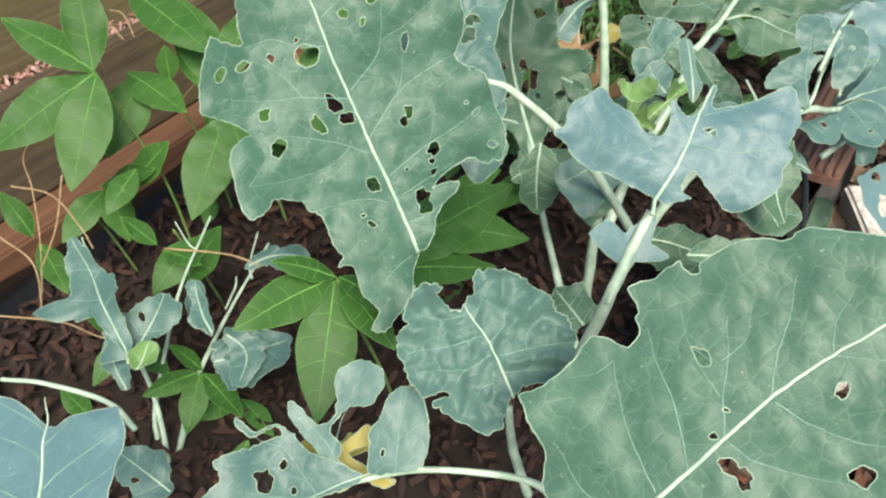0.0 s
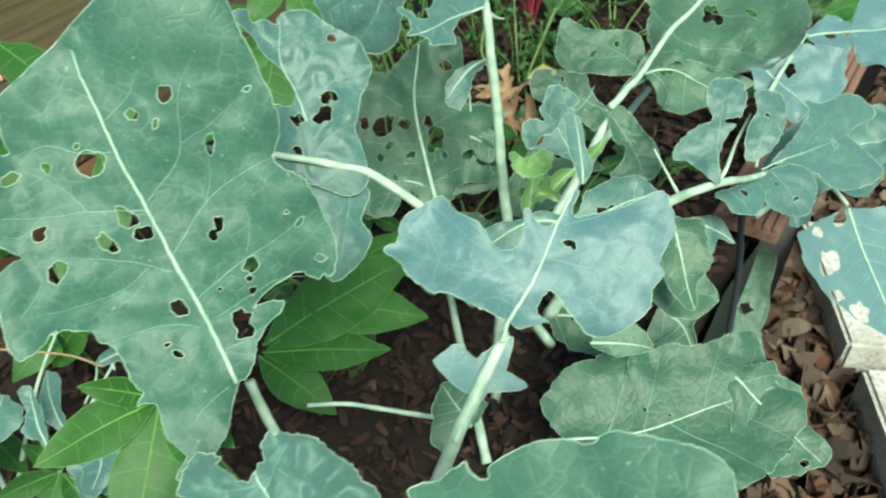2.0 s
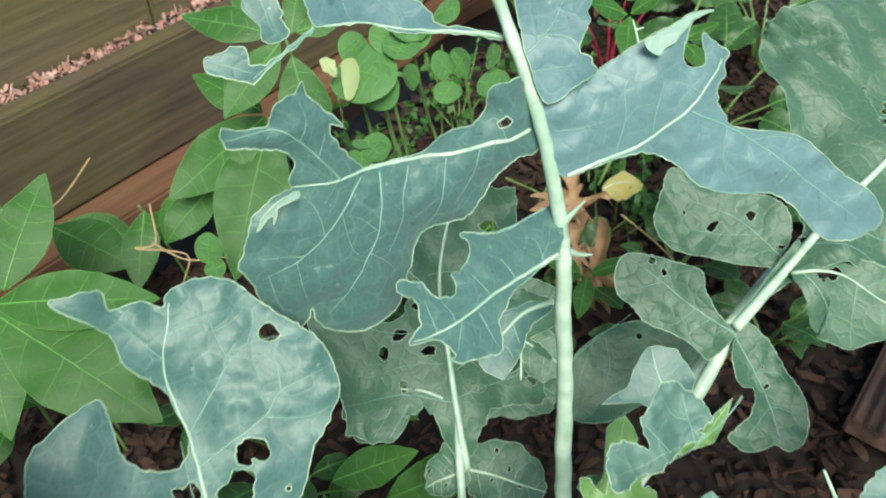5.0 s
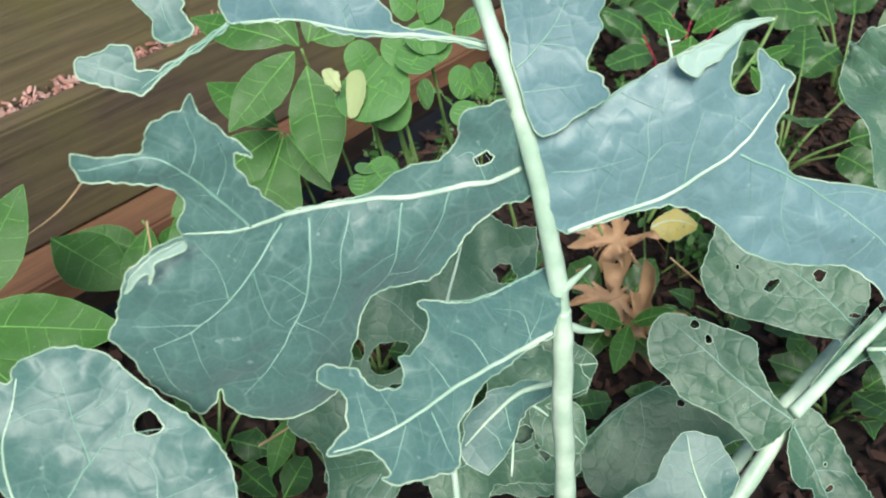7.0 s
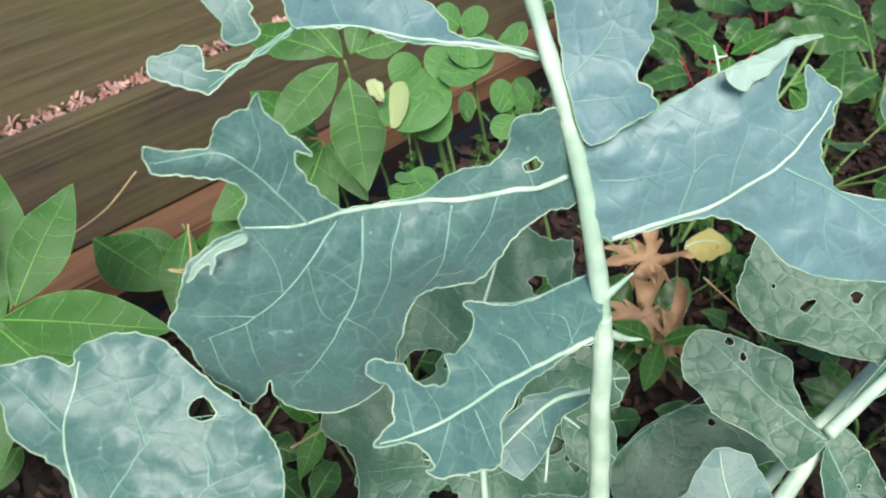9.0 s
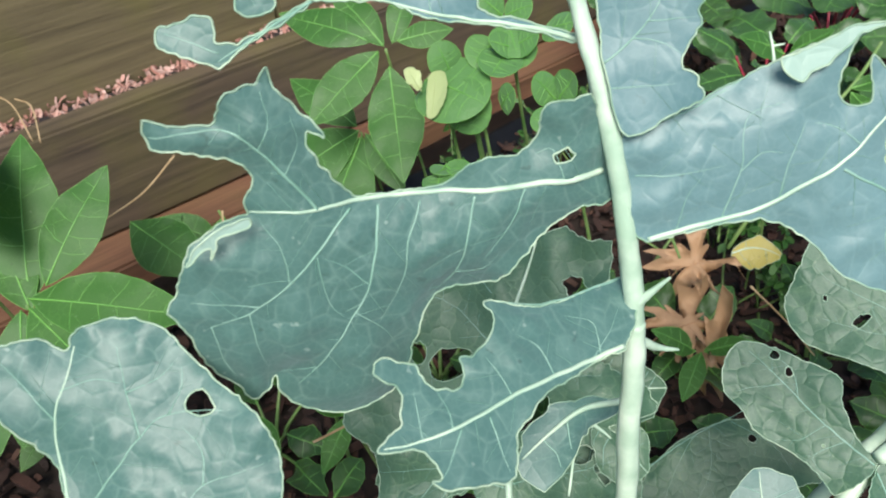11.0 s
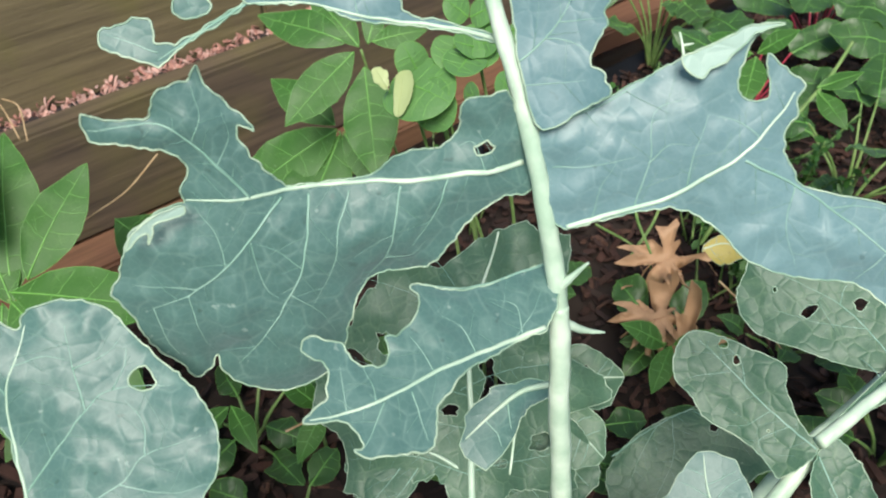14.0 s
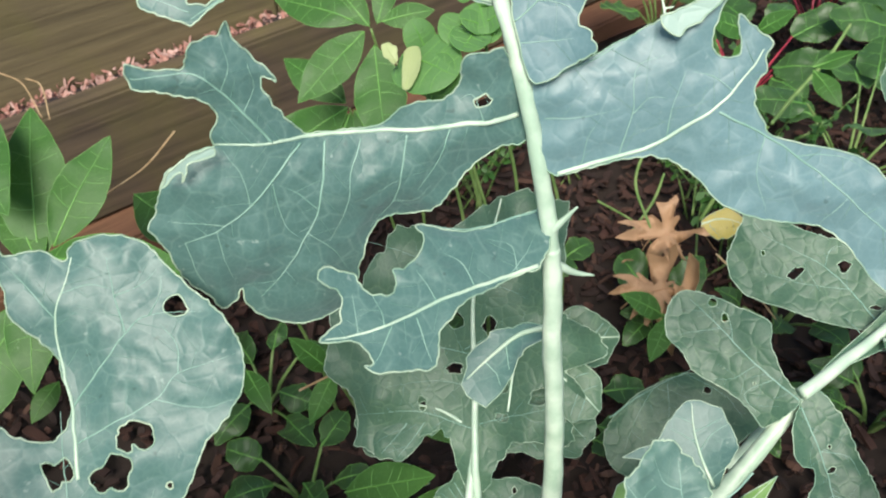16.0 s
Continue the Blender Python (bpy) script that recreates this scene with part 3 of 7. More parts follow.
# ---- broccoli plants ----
# LOW: the skin with shade painted in
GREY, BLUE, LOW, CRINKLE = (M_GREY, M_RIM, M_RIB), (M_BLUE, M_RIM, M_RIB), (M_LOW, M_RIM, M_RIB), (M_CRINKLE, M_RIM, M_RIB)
PALE, FLOWER, SKY = (M_PALE, M_RIM, M_RIB), (M_FLOWER, M_FLOWER, M_FLOWER), (M_SKY, M_RIM, M_RIB)
YOUNG, YELLOW, OAK = (M_YOUNG, M_RIM, M_RIB), (M_YELLOW, M_RIM, M_RIB), (M_OAK, M_OAKRIM, M_OAKRIM)
p1 = thing("broccoli_plant", "large broccoli plant with grey-green leaves eaten full of holes", "broccoli plant", "broccoli plants in the bed")
p2 = thing("broccoli_plant", "broccoli plant with blue-green lobed leaves and thick pale ribs", "broccoli plant", "broccoli plants in the bed")
p3 = thing("broccoli_plant", "tall broccoli leaf stalks with ragged blue-green chewed lobes", "broccoli plant", "broccoli plants in the bed")
p4 = thing("broccoli_plant", "broccoli plant with low yellowing leaves by the bed edge", "broccoli plant", "broccoli plants in the bed")
p5 = thing("broccoli_plant", "small broccoli plant stripped to bare chewed stalks", "broccoli plant", "broccoli plants in the bed")
leaf(p1, [(-0.0000, 0.4400, 0.3600), (-0.0195, 0.4434, 0.3626), (-0.0391, 0.4469, 0.3652), (-0.0586, 0.4503, 0.3677)], (0.000, -0.600, 0.800), (0.5, 0), (), [], shape=[(20, -52), (19, -63), (5, -73), (-11, -70), (-15, -60), (-12, -50), (-9, -44), (6, -39), (11, -31), (15, -20), (4, -12), (4, -3), (-4, 7), (7, 13), (20, -4), (35, -14), (45, -24), (48, -33), (40, -31), (24, -22), (14, -31), (15, -41)], lines=[(0.80, [(0, 11), (11, -8), (34, -23), (46, -32)]), (0.60, [(9, -7), (8, -31), (3, -48), (5, -66)])], bend=(0.00, 0.00, 0.00), cup=0, mats=BLUE, rib=0, ruffle=0.005, pucker=0.002, tooth=0.0012, rim=0.00036)
leaf(p1, [(-0.0000, 0.4400, 0.3600), (-0.0195, 0.4434, 0.3626), (-0.0391, 0.4469, 0.3652), (-0.0586, 0.4503, 0.3677)], (0.000, -0.600, 0.800), (0.5, 0), (), [(-0.42, -14, 2.3)], shape=[(-20, 1), (-16, -12), (-13, -26), (-18, -38), (-21, -54), (-30, -62), (-42, -59), (-51, -44), (-55, -26), (-53, -10), (-37, -3)], lines=[(0.80, [(-37, -4), (-34, -25), (-32, -48), (-32, -58)]), (0.50, [(-34, -25), (-42, -34), (-49, -40)]), (0.50, [(-35, -21), (-24, -26), (-16, -30)])], bend=(0.00, 0.00, 0.00), cup=0, mats=BLUE, rib=0, ruffle=0.006, pucker=0.002, tooth=0.0010, rim=0.00036)
leaf(p1, [(-0.0000, 0.4400, 0.3600), (-0.0260, 0.4446, 0.3634), (-0.0521, 0.4492, 0.3669), (-0.0781, 0.4538, 0.3703)], (0.000, -0.600, 0.800), (0.5, 0), (), [(0.65, 23, 7.8), (0.51, 10, 3.5), (0.36, 25, 2.7)], shape=[(90, 20), (82, 12), (68, 5), (54, -5), (47, -10), (54, -14), (68, -3), (82, -9), (81, -13), (67, -7), (52, -16), (41, -12), (26, -3), (7, -1), (-15, 5), (-2, 18), (19, 31), (31, 49), (60, 60), (80, 51), (91, 46), (82, 30)], lines=[(1.60, [(-68, -12), (-36, -6), (-8, 9), (20, 29)]), (0.60, [(13, 24), (29, 10), (45, -2)]), (0.50, [(20, 29), (43, 33), (68, 35)]), (0.50, [(45, -2), (61, -2), (76, -9)])], bend=(0.00, 0.00, 0.00), cup=0, mats=BLUE, rib=0, ruffle=0.006, pucker=0.002, tooth=0.0016, rim=0.00036)
leaf(p2, [(0.4416, 0.9298, 0.3656), (0.4658, 0.9424, 0.3781), (0.4899, 0.9551, 0.3906), (0.5141, 0.9678, 0.4031)], (-0.100, -0.597, 0.796), (0.5, 0), (), [(0.55, 11, 5.3)], shape=[(-8, -27), (-11, 3), (-22, 18), (-4, 28), (18, 28), (34, 25), (42, 44), (62, 58), (84, 41), (72, 19), (53, 8), (31, 2), (11, -11), (-1, -29)], lines=[(0.90, [(-1, -26), (20, 1), (46, 25), (69, 46)]), (0.60, [(17, -3), (10, 14), (7, 26)]), (0.50, [(42, 22), (58, 22), (74, 30)])], bend=(0.00, 0.00, 0.00), cup=0, mats=BLUE, rib=0, ruffle=0.006, pucker=0.003, tooth=0.0014, rim=0.00036, droop=0.003)
leaf(p2, [(0.5400, 1.0050, 0.2870), (0.5654, 1.0210, 0.2880), (0.5908, 1.0369, 0.2890), (0.6162, 1.0529, 0.2899)], (0.252, -0.453, 0.855), (0.5, 0), (), [(1.27, -5, 5.3), (1.09, 11, 1.9)], shape=[(20, 9), (70, 23), (111, 44), (116, 59), (140, 48), (172, 45), (194, 28), (200, 7), (165, 4), (140, -3), (155, -40), (158, -56), (134, -65), (96, -59), (74, -45), (62, -20), (43, -2)], lines=[(1.50, [(2, 6), (41, 5), (79, 2), (118, -1)]), (0.70, [(64, 4), (99, 18), (141, 28)]), (0.60, [(79, 2), (100, -23), (127, -42)]), (0.60, [(118, -1), (154, 2), (186, 13)]), (0.50, [(95, 2), (120, 23), (129, 40)])], bend=(0.00, 0.00, 0.00), cup=0, mats=BLUE, rib=0, ruffle=0.006, pucker=0.003, tooth=0.0014, rim=0.00036, droop=0.003)
leaf(p2, [(0.5400, 1.0050, 0.2870), (0.5569, 1.0156, 0.2877), (0.5738, 1.0263, 0.2883), (0.5908, 1.0369, 0.2890)], (0.252, -0.453, 0.855), (0.5, 0), (), [(0.15, -16, 3.1), (0.36, -41, 3.1)], shape=[(-3, -2), (40, -1), (57, -24), (45, -52), (18, -62), (-3, -49), (-14, -29)], lines=[(0.80, [(14, 1), (20, -28), (18, -56)]), (0.50, [(20, -28), (41, -37), (44, -45)])], bend=(0.00, 0.00, 0.00), cup=0, mats=BLUE, rib=0, ruffle=0.006, pucker=0.003, tooth=0.0014, rim=0.00036, droop=0.003)
leaf(p2, [(0.5400, 1.0050, 0.2870), (0.5569, 1.0156, 0.2877), (0.5738, 1.0263, 0.2883), (0.5908, 1.0369, 0.2890)], (0.252, -0.453, 0.855), (0.5, 0), (), [(-0.61, -9, 4.2)], shape=[(-68, 5), (-31, 1), (-1, 1), (-19, -29), (-42, -35), (-62, -22), (-64, -9)], lines=[(0.70, [(-52, 3), (-44, -18), (-43, -31)])], bend=(0.00, 0.00, 0.00), cup=0, mats=BLUE, rib=0, ruffle=0.006, pucker=0.003, tooth=0.0014, rim=0.00036, droop=0.003)
leaf(p2, [(0.4416, 0.9298, 0.3656), (0.4577, 0.9382, 0.3739), (0.4738, 0.9467, 0.3822), (0.4899, 0.9551, 0.3906)], (-0.100, -0.597, 0.796), (0.5, 0), (), [(1.31, -5, 2.9)], shape=[(32, -27), (57, -2), (74, 4), (85, 21), (104, 10), (103, -5), (85, -23), (65, -33), (47, -36)], lines=[(0.80, [(36, -32), (62, -18), (95, 7)]), (0.50, [(62, -18), (80, -19), (87, -18)])], bend=(0.00, 0.00, 0.00), cup=0, mats=BLUE, rib=0, ruffle=0.006, pucker=0.003, tooth=0.0014, rim=0.00036, droop=0.003)
leaf(p1, [(0.0436, 0.5991, 0.4095), (0.0185, 0.6391, 0.4656), (-0.0065, 0.6790, 0.5218), (-0.0316, 0.7190, 0.5779)], (0.312, -0.702, 0.640), (0.5, 0), (), [(0.79, 26, 8.8), (0.82, 53, 3.5), (0.82, 75, 4.6), (0.81, 93, 4.2), (0.88, -8, 4.0), (0.90, -31, 5.1), (0.83, -19, 2.8), (0.73, -46, 4.8), (0.56, 37, 5.7), (0.61, 20, 7.0), (0.55, 14, 5.9), (0.53, 71, 6.4), (0.65, 73, 4.7), (0.50, -33, 4.3), (0.47, -27, 3.8), (0.35, -43, 5.5), (0.31, -39, 2.6), (0.27, -38, 3.0), (0.30, 11, 6.4), (0.20, -24, 6.9), (0.16, -23, 6.1), (0.84, -81, 2.3), (0.17, 23, 3.4), (0.21, 27, 2.1), (0.42, -83, 3.0), (0.29, -88, 3.4), (0.46, -77, 1.7), (0.31, -18, 1.8), (0.85, 31, 1.9)], shape=[(2, -6), (-14, 6), (-28, 17), (-39, 34), (-44, 48), (-37, 54), (-28, 43), (-11, 50), (11, 49), (16, 60), (22, 53), (30, 57), (55, 58), (65, 66), (73, 69), (81, 87), (76, 95), (72, 109), (83, 113), (95, 112), (119, 108), (129, 99), (132, 88), (139, 92), (150, 105), (157, 115), (180, 107), (197, 96), (205, 90), (200, 84), (195, 70), (206, 69), (218, 65), (232, 53), (277, -43), (273, -54), (263, -65), (251, -78), (238, -87), (173, -93), (153, -91), (136, -82), (118, -94), (99, -99), (71, -101), (51, -93), (52, -86), (51, -81), (60, -71), (58, -56), (55, -46), (48, -34), (48, -39), (46, -52), (41, -53), (28, -32), (17, -23), (6, -15), (3, -10)], lines=[(2.60, [(3, -5), (53, -2), (96, 3), (134, 6), (172, 10), (203, 11), (224, 12), (243, 11)]), (0.80, [(176, 13), (183, 32), (193, 48), (193, 69)]), (0.80, [(135, 8), (146, 41), (152, 68), (162, 97)]), (0.50, [(146, 41), (163, 48), (180, 62)]), (0.80, [(91, 7), (105, 26), (118, 52), (126, 72)]), (0.70, [(49, 4), (58, 21), (61, 43), (62, 64)]), (0.50, [(99, 19), (91, 40), (91, 70), (96, 102)]), (0.60, [(196, 8), (206, -11), (218, -22)]), (0.90, [(140, 4), (160, -25), (193, -38), (209, -50)]), (0.50, [(167, -29), (172, -50), (182, -75)]), (0.90, [(102, 1), (126, -30), (135, -55), (140, -83)]), (0.90, [(68, -3), (79, -32), (86, -61), (96, -96)]), (0.70, [(51, -8), (56, -33), (60, -57), (53, -82)]), (0.60, [(28, -6), (29, -23), (33, -36)]), (0.60, [(3, 1), (-2, 17), (-10, 32)]), (0.50, [(210, 10), (223, 25), (224, 34)]), (0.40, [(96, 102), (111, 84), (124, 83)]), (0.45, [(126, -30), (142, -40), (154, -42)]), (0.45, [(84, -43), (103, -52), (116, -53)]), (0.40, [(152, 68), (145, 83), (151, 97)])], bend=(0.58, -0.65, 1.47), cup=0, mats=GREY, rib=0, ruffle=0.010, pucker=0.0055, tooth=0.0012, droop=0.005, rim=0.0004)
leaf(p1, [(0.1883, 0.3639, 0.4462), (0.2383, 0.3835, 0.4857), (0.2883, 0.4032, 0.5252), (0.3383, 0.4229, 0.5647)], (-0.302, -0.644, 0.703), (0.5, 0), (), [(0.36, 44, 4.5), (0.24, -17, 5.7), (0.23, -9, 4.6), (0.48, -49, 5.4), (0.58, -10, 4.1), (0.32, 15, 1.4), (0.25, 8, 2.3)], shape=[(-28, 68), (-24, 81), (-22, 88), (-9, 84), (13, 85), (29, 89), (37, 84), (42, 73), (53, 74), (57, 82), (62, 86), (65, 98), (80, 93), (95, 92), (95, 85), (99, 80), (106, 84), (124, 81), (137, 74), (145, 66), (157, 64), (172, 49), (182, 37), (185, 24), (179, 14), (180, 0), (170, 1), (160, -8), (153, -22), (152, -37), (154, -51), (145, -66), (90, -83), (51, -71), (6, -40), (-26, -9), (-41, 12), (-46, 38), (-32, 54)], lines=[(2.80, [(-13, -3), (6, -1), (48, 3), (88, 7), (123, 6), (151, 3), (169, 1)]), (0.70, [(6, 2), (15, 37), (26, 60), (32, 71)]), (0.80, [(28, 2), (38, 20), (46, 37), (51, 57), (59, 74)]), (0.80, [(54, 4), (68, 22), (81, 34), (96, 53)]), (0.60, [(66, 22), (68, 40), (72, 56), (81, 73)]), (0.80, [(86, 6), (100, 20), (121, 34), (136, 48)]), (0.70, [(125, 7), (136, 18), (153, 25)]), (0.70, [(-8, -1), (-26, 21), (-24, 49), (-24, 57)]), (0.80, [(86, 4), (93, -16), (105, -35), (120, -49)]), (0.70, [(54, 0), (58, -13), (69, -29), (94, -56)]), (0.50, [(124, 6), (134, -4), (148, -16)]), (0.50, [(79, 36), (96, 38), (110, 50)]), (0.40, [(32, 71), (19, 72), (4, 80)])], bend=(0.00, 0.00, 0.00), cup=0, mats=GREY, rib=0, ruffle=0.007, pucker=0.0042, tooth=0.0008, droop=0.003, rim=0.0004)
leaf(p2, [(0.2361, 0.6208, 0.4443), (0.2608, 0.6594, 0.4830), (0.2855, 0.6980, 0.5217), (0.3102, 0.7367, 0.5604)], (0.137, -0.743, 0.655), (0.5, 0), (), [(0.39, -10, 3.7), (0.39, -13, 3.0)], shape=[(5, 5), (6, 25), (6, 49), (3, 60), (6, 79), (12, 88), (16, 102), (24, 96), (35, 98), (43, 97), (52, 90), (63, 81), (59, 67), (59, 53), (55, 45), (50, 37), (48, 32), (50, 23), (56, 20), (68, 21), (78, 25), (81, 23), (75, 14), (75, 6), (83, 1), (95, 1), (106, -1), (106, -5), (95, -4), (90, -10), (98, -22), (110, -37), (120, -45), (129, -56), (113, -71), (103, -73), (86, -71), (76, -76), (62, -73), (52, -76), (33, -67), (21, -57), (20, -47), (23, -40), (28, -28), (34, -20), (36, -12), (29, -9), (18, -10), (17, -20), (11, -13), (4, -4)], lines=[(3.00, [(-9, 4), (12, 4), (41, 1), (77, 1), (106, -1)]), (0.90, [(30, 2), (38, 24), (51, 42), (56, 56)]), (0.90, [(55, -3), (61, -31), (73, -53), (87, -70)]), (0.70, [(80, -2), (96, -23), (110, -37), (121, -52)]), (0.70, [(66, 2), (71, 14), (77, 23)]), (0.60, [(44, 34), (44, 47), (49, 63), (54, 77)]), (0.50, [(38, 24), (28, 39), (24, 65), (23, 85)]), (0.50, [(24, 65), (10, 63), (6, 57)]), (0.50, [(16, 3), (17, 18), (11, 28)]), (0.50, [(61, -31), (48, -41), (29, -45)]), (0.50, [(73, -53), (58, -64), (38, -64)]), (0.40, [(24, 65), (37, 79), (44, 90)]), (0.40, [(101, -29), (92, -41), (94, -64)])], bend=(-0.07, -0.48, 1.17), cup=0, mats=SKY, rib=0, ruffle=0.008, pucker=0.0026, tooth=0.0010, droop=0.004, rim=0.00036)
leaf(p1, [(0.1136, 0.4621, 0.4060), (0.1017, 0.4840, 0.4282), (0.0898, 0.5058, 0.4504), (0.0779, 0.5276, 0.4726)], (0.017, -0.708, 0.706), (0.5, 0), (), [], shape=[(2, -4), (5, -16), (3, -33), (8, -45), (13, -53), (24, -59), (36, -58), (46, -52), (54, -53), (63, -44), (70, -41), (77, -36), (83, -26), (87, -18), (87, -10), (76, -5), (72, 1), (68, 5), (68, 13), (78, 17), (84, 17), (86, 14), (93, 23), (87, 35), (78, 44), (71, 45), (66, 53), (56, 57), (46, 56), (38, 57), (23, 51), (21, 40), (15, 36), (17, 46), (3, 39), (-8, 28), (-15, 20), (-14, 10), (-7, 4)], lines=[(1.70, [(0, -5), (29, -4), (48, -1), (63, 3), (70, 4)]), (0.70, [(40, -4), (48, -17), (56, -20), (64, -35)]), (0.80, [(30, -6), (27, -25), (24, -43), (21, -56)]), (0.50, [(27, -25), (36, -28), (44, -43)]), (0.80, [(46, 1), (47, 23), (51, 41), (52, 52)]), (0.70, [(32, -1), (28, 18), (24, 25), (16, 34)]), (0.60, [(28, 18), (34, 35), (38, 50)]), (0.60, [(21, 1), (6, 7), (-6, 5)]), (0.50, [(51, 41), (56, 37), (57, 19)]), (0.60, [(14, 4), (13, 14), (-2, 25)]), (0.60, [(18, -4), (14, -20), (9, -37)]), (0.60, [(57, 3), (70, -10), (79, -21)]), (0.50, [(63, 5), (66, 23), (75, 36)]), (0.50, [(47, 23), (46, 11), (36, 13)]), (0.50, [(34, 35), (44, 36), (44, 47)]), (0.50, [(56, -20), (65, -12), (73, -13)]), (0.50, [(44, -43), (35, -51), (31, -56)])], bend=(0.00, 0.00, 0.00), cup=0, mats=CRINKLE, rib=0, ruffle=0.007, pucker=0.0140, crinkle=0.5, tooth=0.0020, rim=0.00036)
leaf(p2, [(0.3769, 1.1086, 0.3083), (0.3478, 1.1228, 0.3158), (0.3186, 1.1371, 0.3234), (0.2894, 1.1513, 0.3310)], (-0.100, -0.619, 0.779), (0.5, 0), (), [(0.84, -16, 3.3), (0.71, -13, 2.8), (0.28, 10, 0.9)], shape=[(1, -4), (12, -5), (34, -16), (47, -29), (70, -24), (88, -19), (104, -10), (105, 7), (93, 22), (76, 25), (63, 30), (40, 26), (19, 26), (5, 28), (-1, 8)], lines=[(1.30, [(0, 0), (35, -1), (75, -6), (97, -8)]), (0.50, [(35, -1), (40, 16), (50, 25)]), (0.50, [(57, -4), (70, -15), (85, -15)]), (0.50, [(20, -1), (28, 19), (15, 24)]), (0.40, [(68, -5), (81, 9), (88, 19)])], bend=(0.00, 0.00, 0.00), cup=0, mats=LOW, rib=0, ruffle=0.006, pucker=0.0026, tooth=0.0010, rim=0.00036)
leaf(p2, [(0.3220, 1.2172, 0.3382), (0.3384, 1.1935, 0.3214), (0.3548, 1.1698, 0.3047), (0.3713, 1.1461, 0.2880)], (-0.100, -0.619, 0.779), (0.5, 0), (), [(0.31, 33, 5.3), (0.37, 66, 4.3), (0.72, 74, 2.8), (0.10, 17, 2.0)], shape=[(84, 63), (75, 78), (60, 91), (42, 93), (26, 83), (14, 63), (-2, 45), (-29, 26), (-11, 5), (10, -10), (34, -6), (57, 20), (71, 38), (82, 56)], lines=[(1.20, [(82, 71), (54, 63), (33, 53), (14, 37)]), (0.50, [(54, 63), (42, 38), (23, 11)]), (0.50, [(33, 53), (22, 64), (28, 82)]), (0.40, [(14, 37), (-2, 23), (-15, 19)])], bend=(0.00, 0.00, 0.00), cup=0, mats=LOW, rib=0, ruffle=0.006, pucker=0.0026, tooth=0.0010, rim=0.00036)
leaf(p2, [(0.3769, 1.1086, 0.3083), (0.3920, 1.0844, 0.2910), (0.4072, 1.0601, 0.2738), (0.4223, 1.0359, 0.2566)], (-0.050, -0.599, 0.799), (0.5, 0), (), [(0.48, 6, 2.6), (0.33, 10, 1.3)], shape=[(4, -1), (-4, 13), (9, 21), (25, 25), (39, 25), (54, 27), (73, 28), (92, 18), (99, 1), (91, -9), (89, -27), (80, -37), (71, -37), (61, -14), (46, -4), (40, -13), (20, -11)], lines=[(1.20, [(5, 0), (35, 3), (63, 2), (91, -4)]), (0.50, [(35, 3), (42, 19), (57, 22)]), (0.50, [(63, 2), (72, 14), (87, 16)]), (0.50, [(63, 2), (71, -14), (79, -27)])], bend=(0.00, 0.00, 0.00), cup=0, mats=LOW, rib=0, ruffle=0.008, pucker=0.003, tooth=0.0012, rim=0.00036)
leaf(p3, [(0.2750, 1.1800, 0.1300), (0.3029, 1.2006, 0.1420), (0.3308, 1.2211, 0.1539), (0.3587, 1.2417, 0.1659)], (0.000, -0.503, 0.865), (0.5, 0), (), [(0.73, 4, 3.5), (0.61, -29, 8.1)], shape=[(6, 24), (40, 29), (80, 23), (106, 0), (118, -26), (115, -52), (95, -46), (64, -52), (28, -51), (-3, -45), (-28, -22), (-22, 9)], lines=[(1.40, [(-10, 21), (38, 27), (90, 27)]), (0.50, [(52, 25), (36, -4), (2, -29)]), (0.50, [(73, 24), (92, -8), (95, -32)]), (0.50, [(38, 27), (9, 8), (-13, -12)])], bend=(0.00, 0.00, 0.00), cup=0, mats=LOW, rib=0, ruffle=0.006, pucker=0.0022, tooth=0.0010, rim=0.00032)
leaf(p2, [(0.2935, 0.9509, 0.4329), (0.3087, 0.9405, 0.4251), (0.3239, 0.9302, 0.4172), (0.3391, 0.9198, 0.4094)], (-0.050, -0.649, 0.759), (0.5, 0), (), [], shape=[(-7, -7), (-7, 1), (5, 4), (18, 5), (24, 1), (22, -10), (27, -8), (22, -21), (25, -37), (18, -48), (19, -58), (14, -64), (-2, -52), (1, -39), (13, -34), (-1, -26), (-3, -17)], lines=[(1.20, [(26, 23), (29, 8), (27, -17), (24, -31)]), (0.90, [(21, -27), (10, -26), (-1, -26)]), (0.80, [(26, -14), (15, -7), (4, 0)]), (0.60, [(15, -7), (8, -11), (-3, -8)]), (0.60, [(22, -21), (16, -41), (11, -56)]), (0.50, [(8, -15), (9, -22), (14, -30)])], bend=(0.00, 0.00, 0.00), cup=0, mats=CRINKLE, rib=0, ruffle=0.010, pucker=0.006, crinkle=1.3, tooth=0.0018, rim=0.0004)
leaf(p2, [(0.2735, 0.9309, 0.3829), (0.2921, 0.9247, 0.3789), (0.3107, 0.9186, 0.3748), (0.3293, 0.9124, 0.3708)], (-0.050, -0.649, 0.759), (0.5, 0), (), [], shape=[(-2, -15), (6, -5), (16, -5), (22, -9), (19, -25), (0, -39), (-13, -31), (-20, -20), (-16, -16), (-8, -21)], lines=[], bend=(0.00, 0.00, 0.00), cup=0, mats=YOUNG, rib=0, ruffle=0.012, pucker=0.006, crinkle=1.3, tooth=0.0022, rim=0.0003)
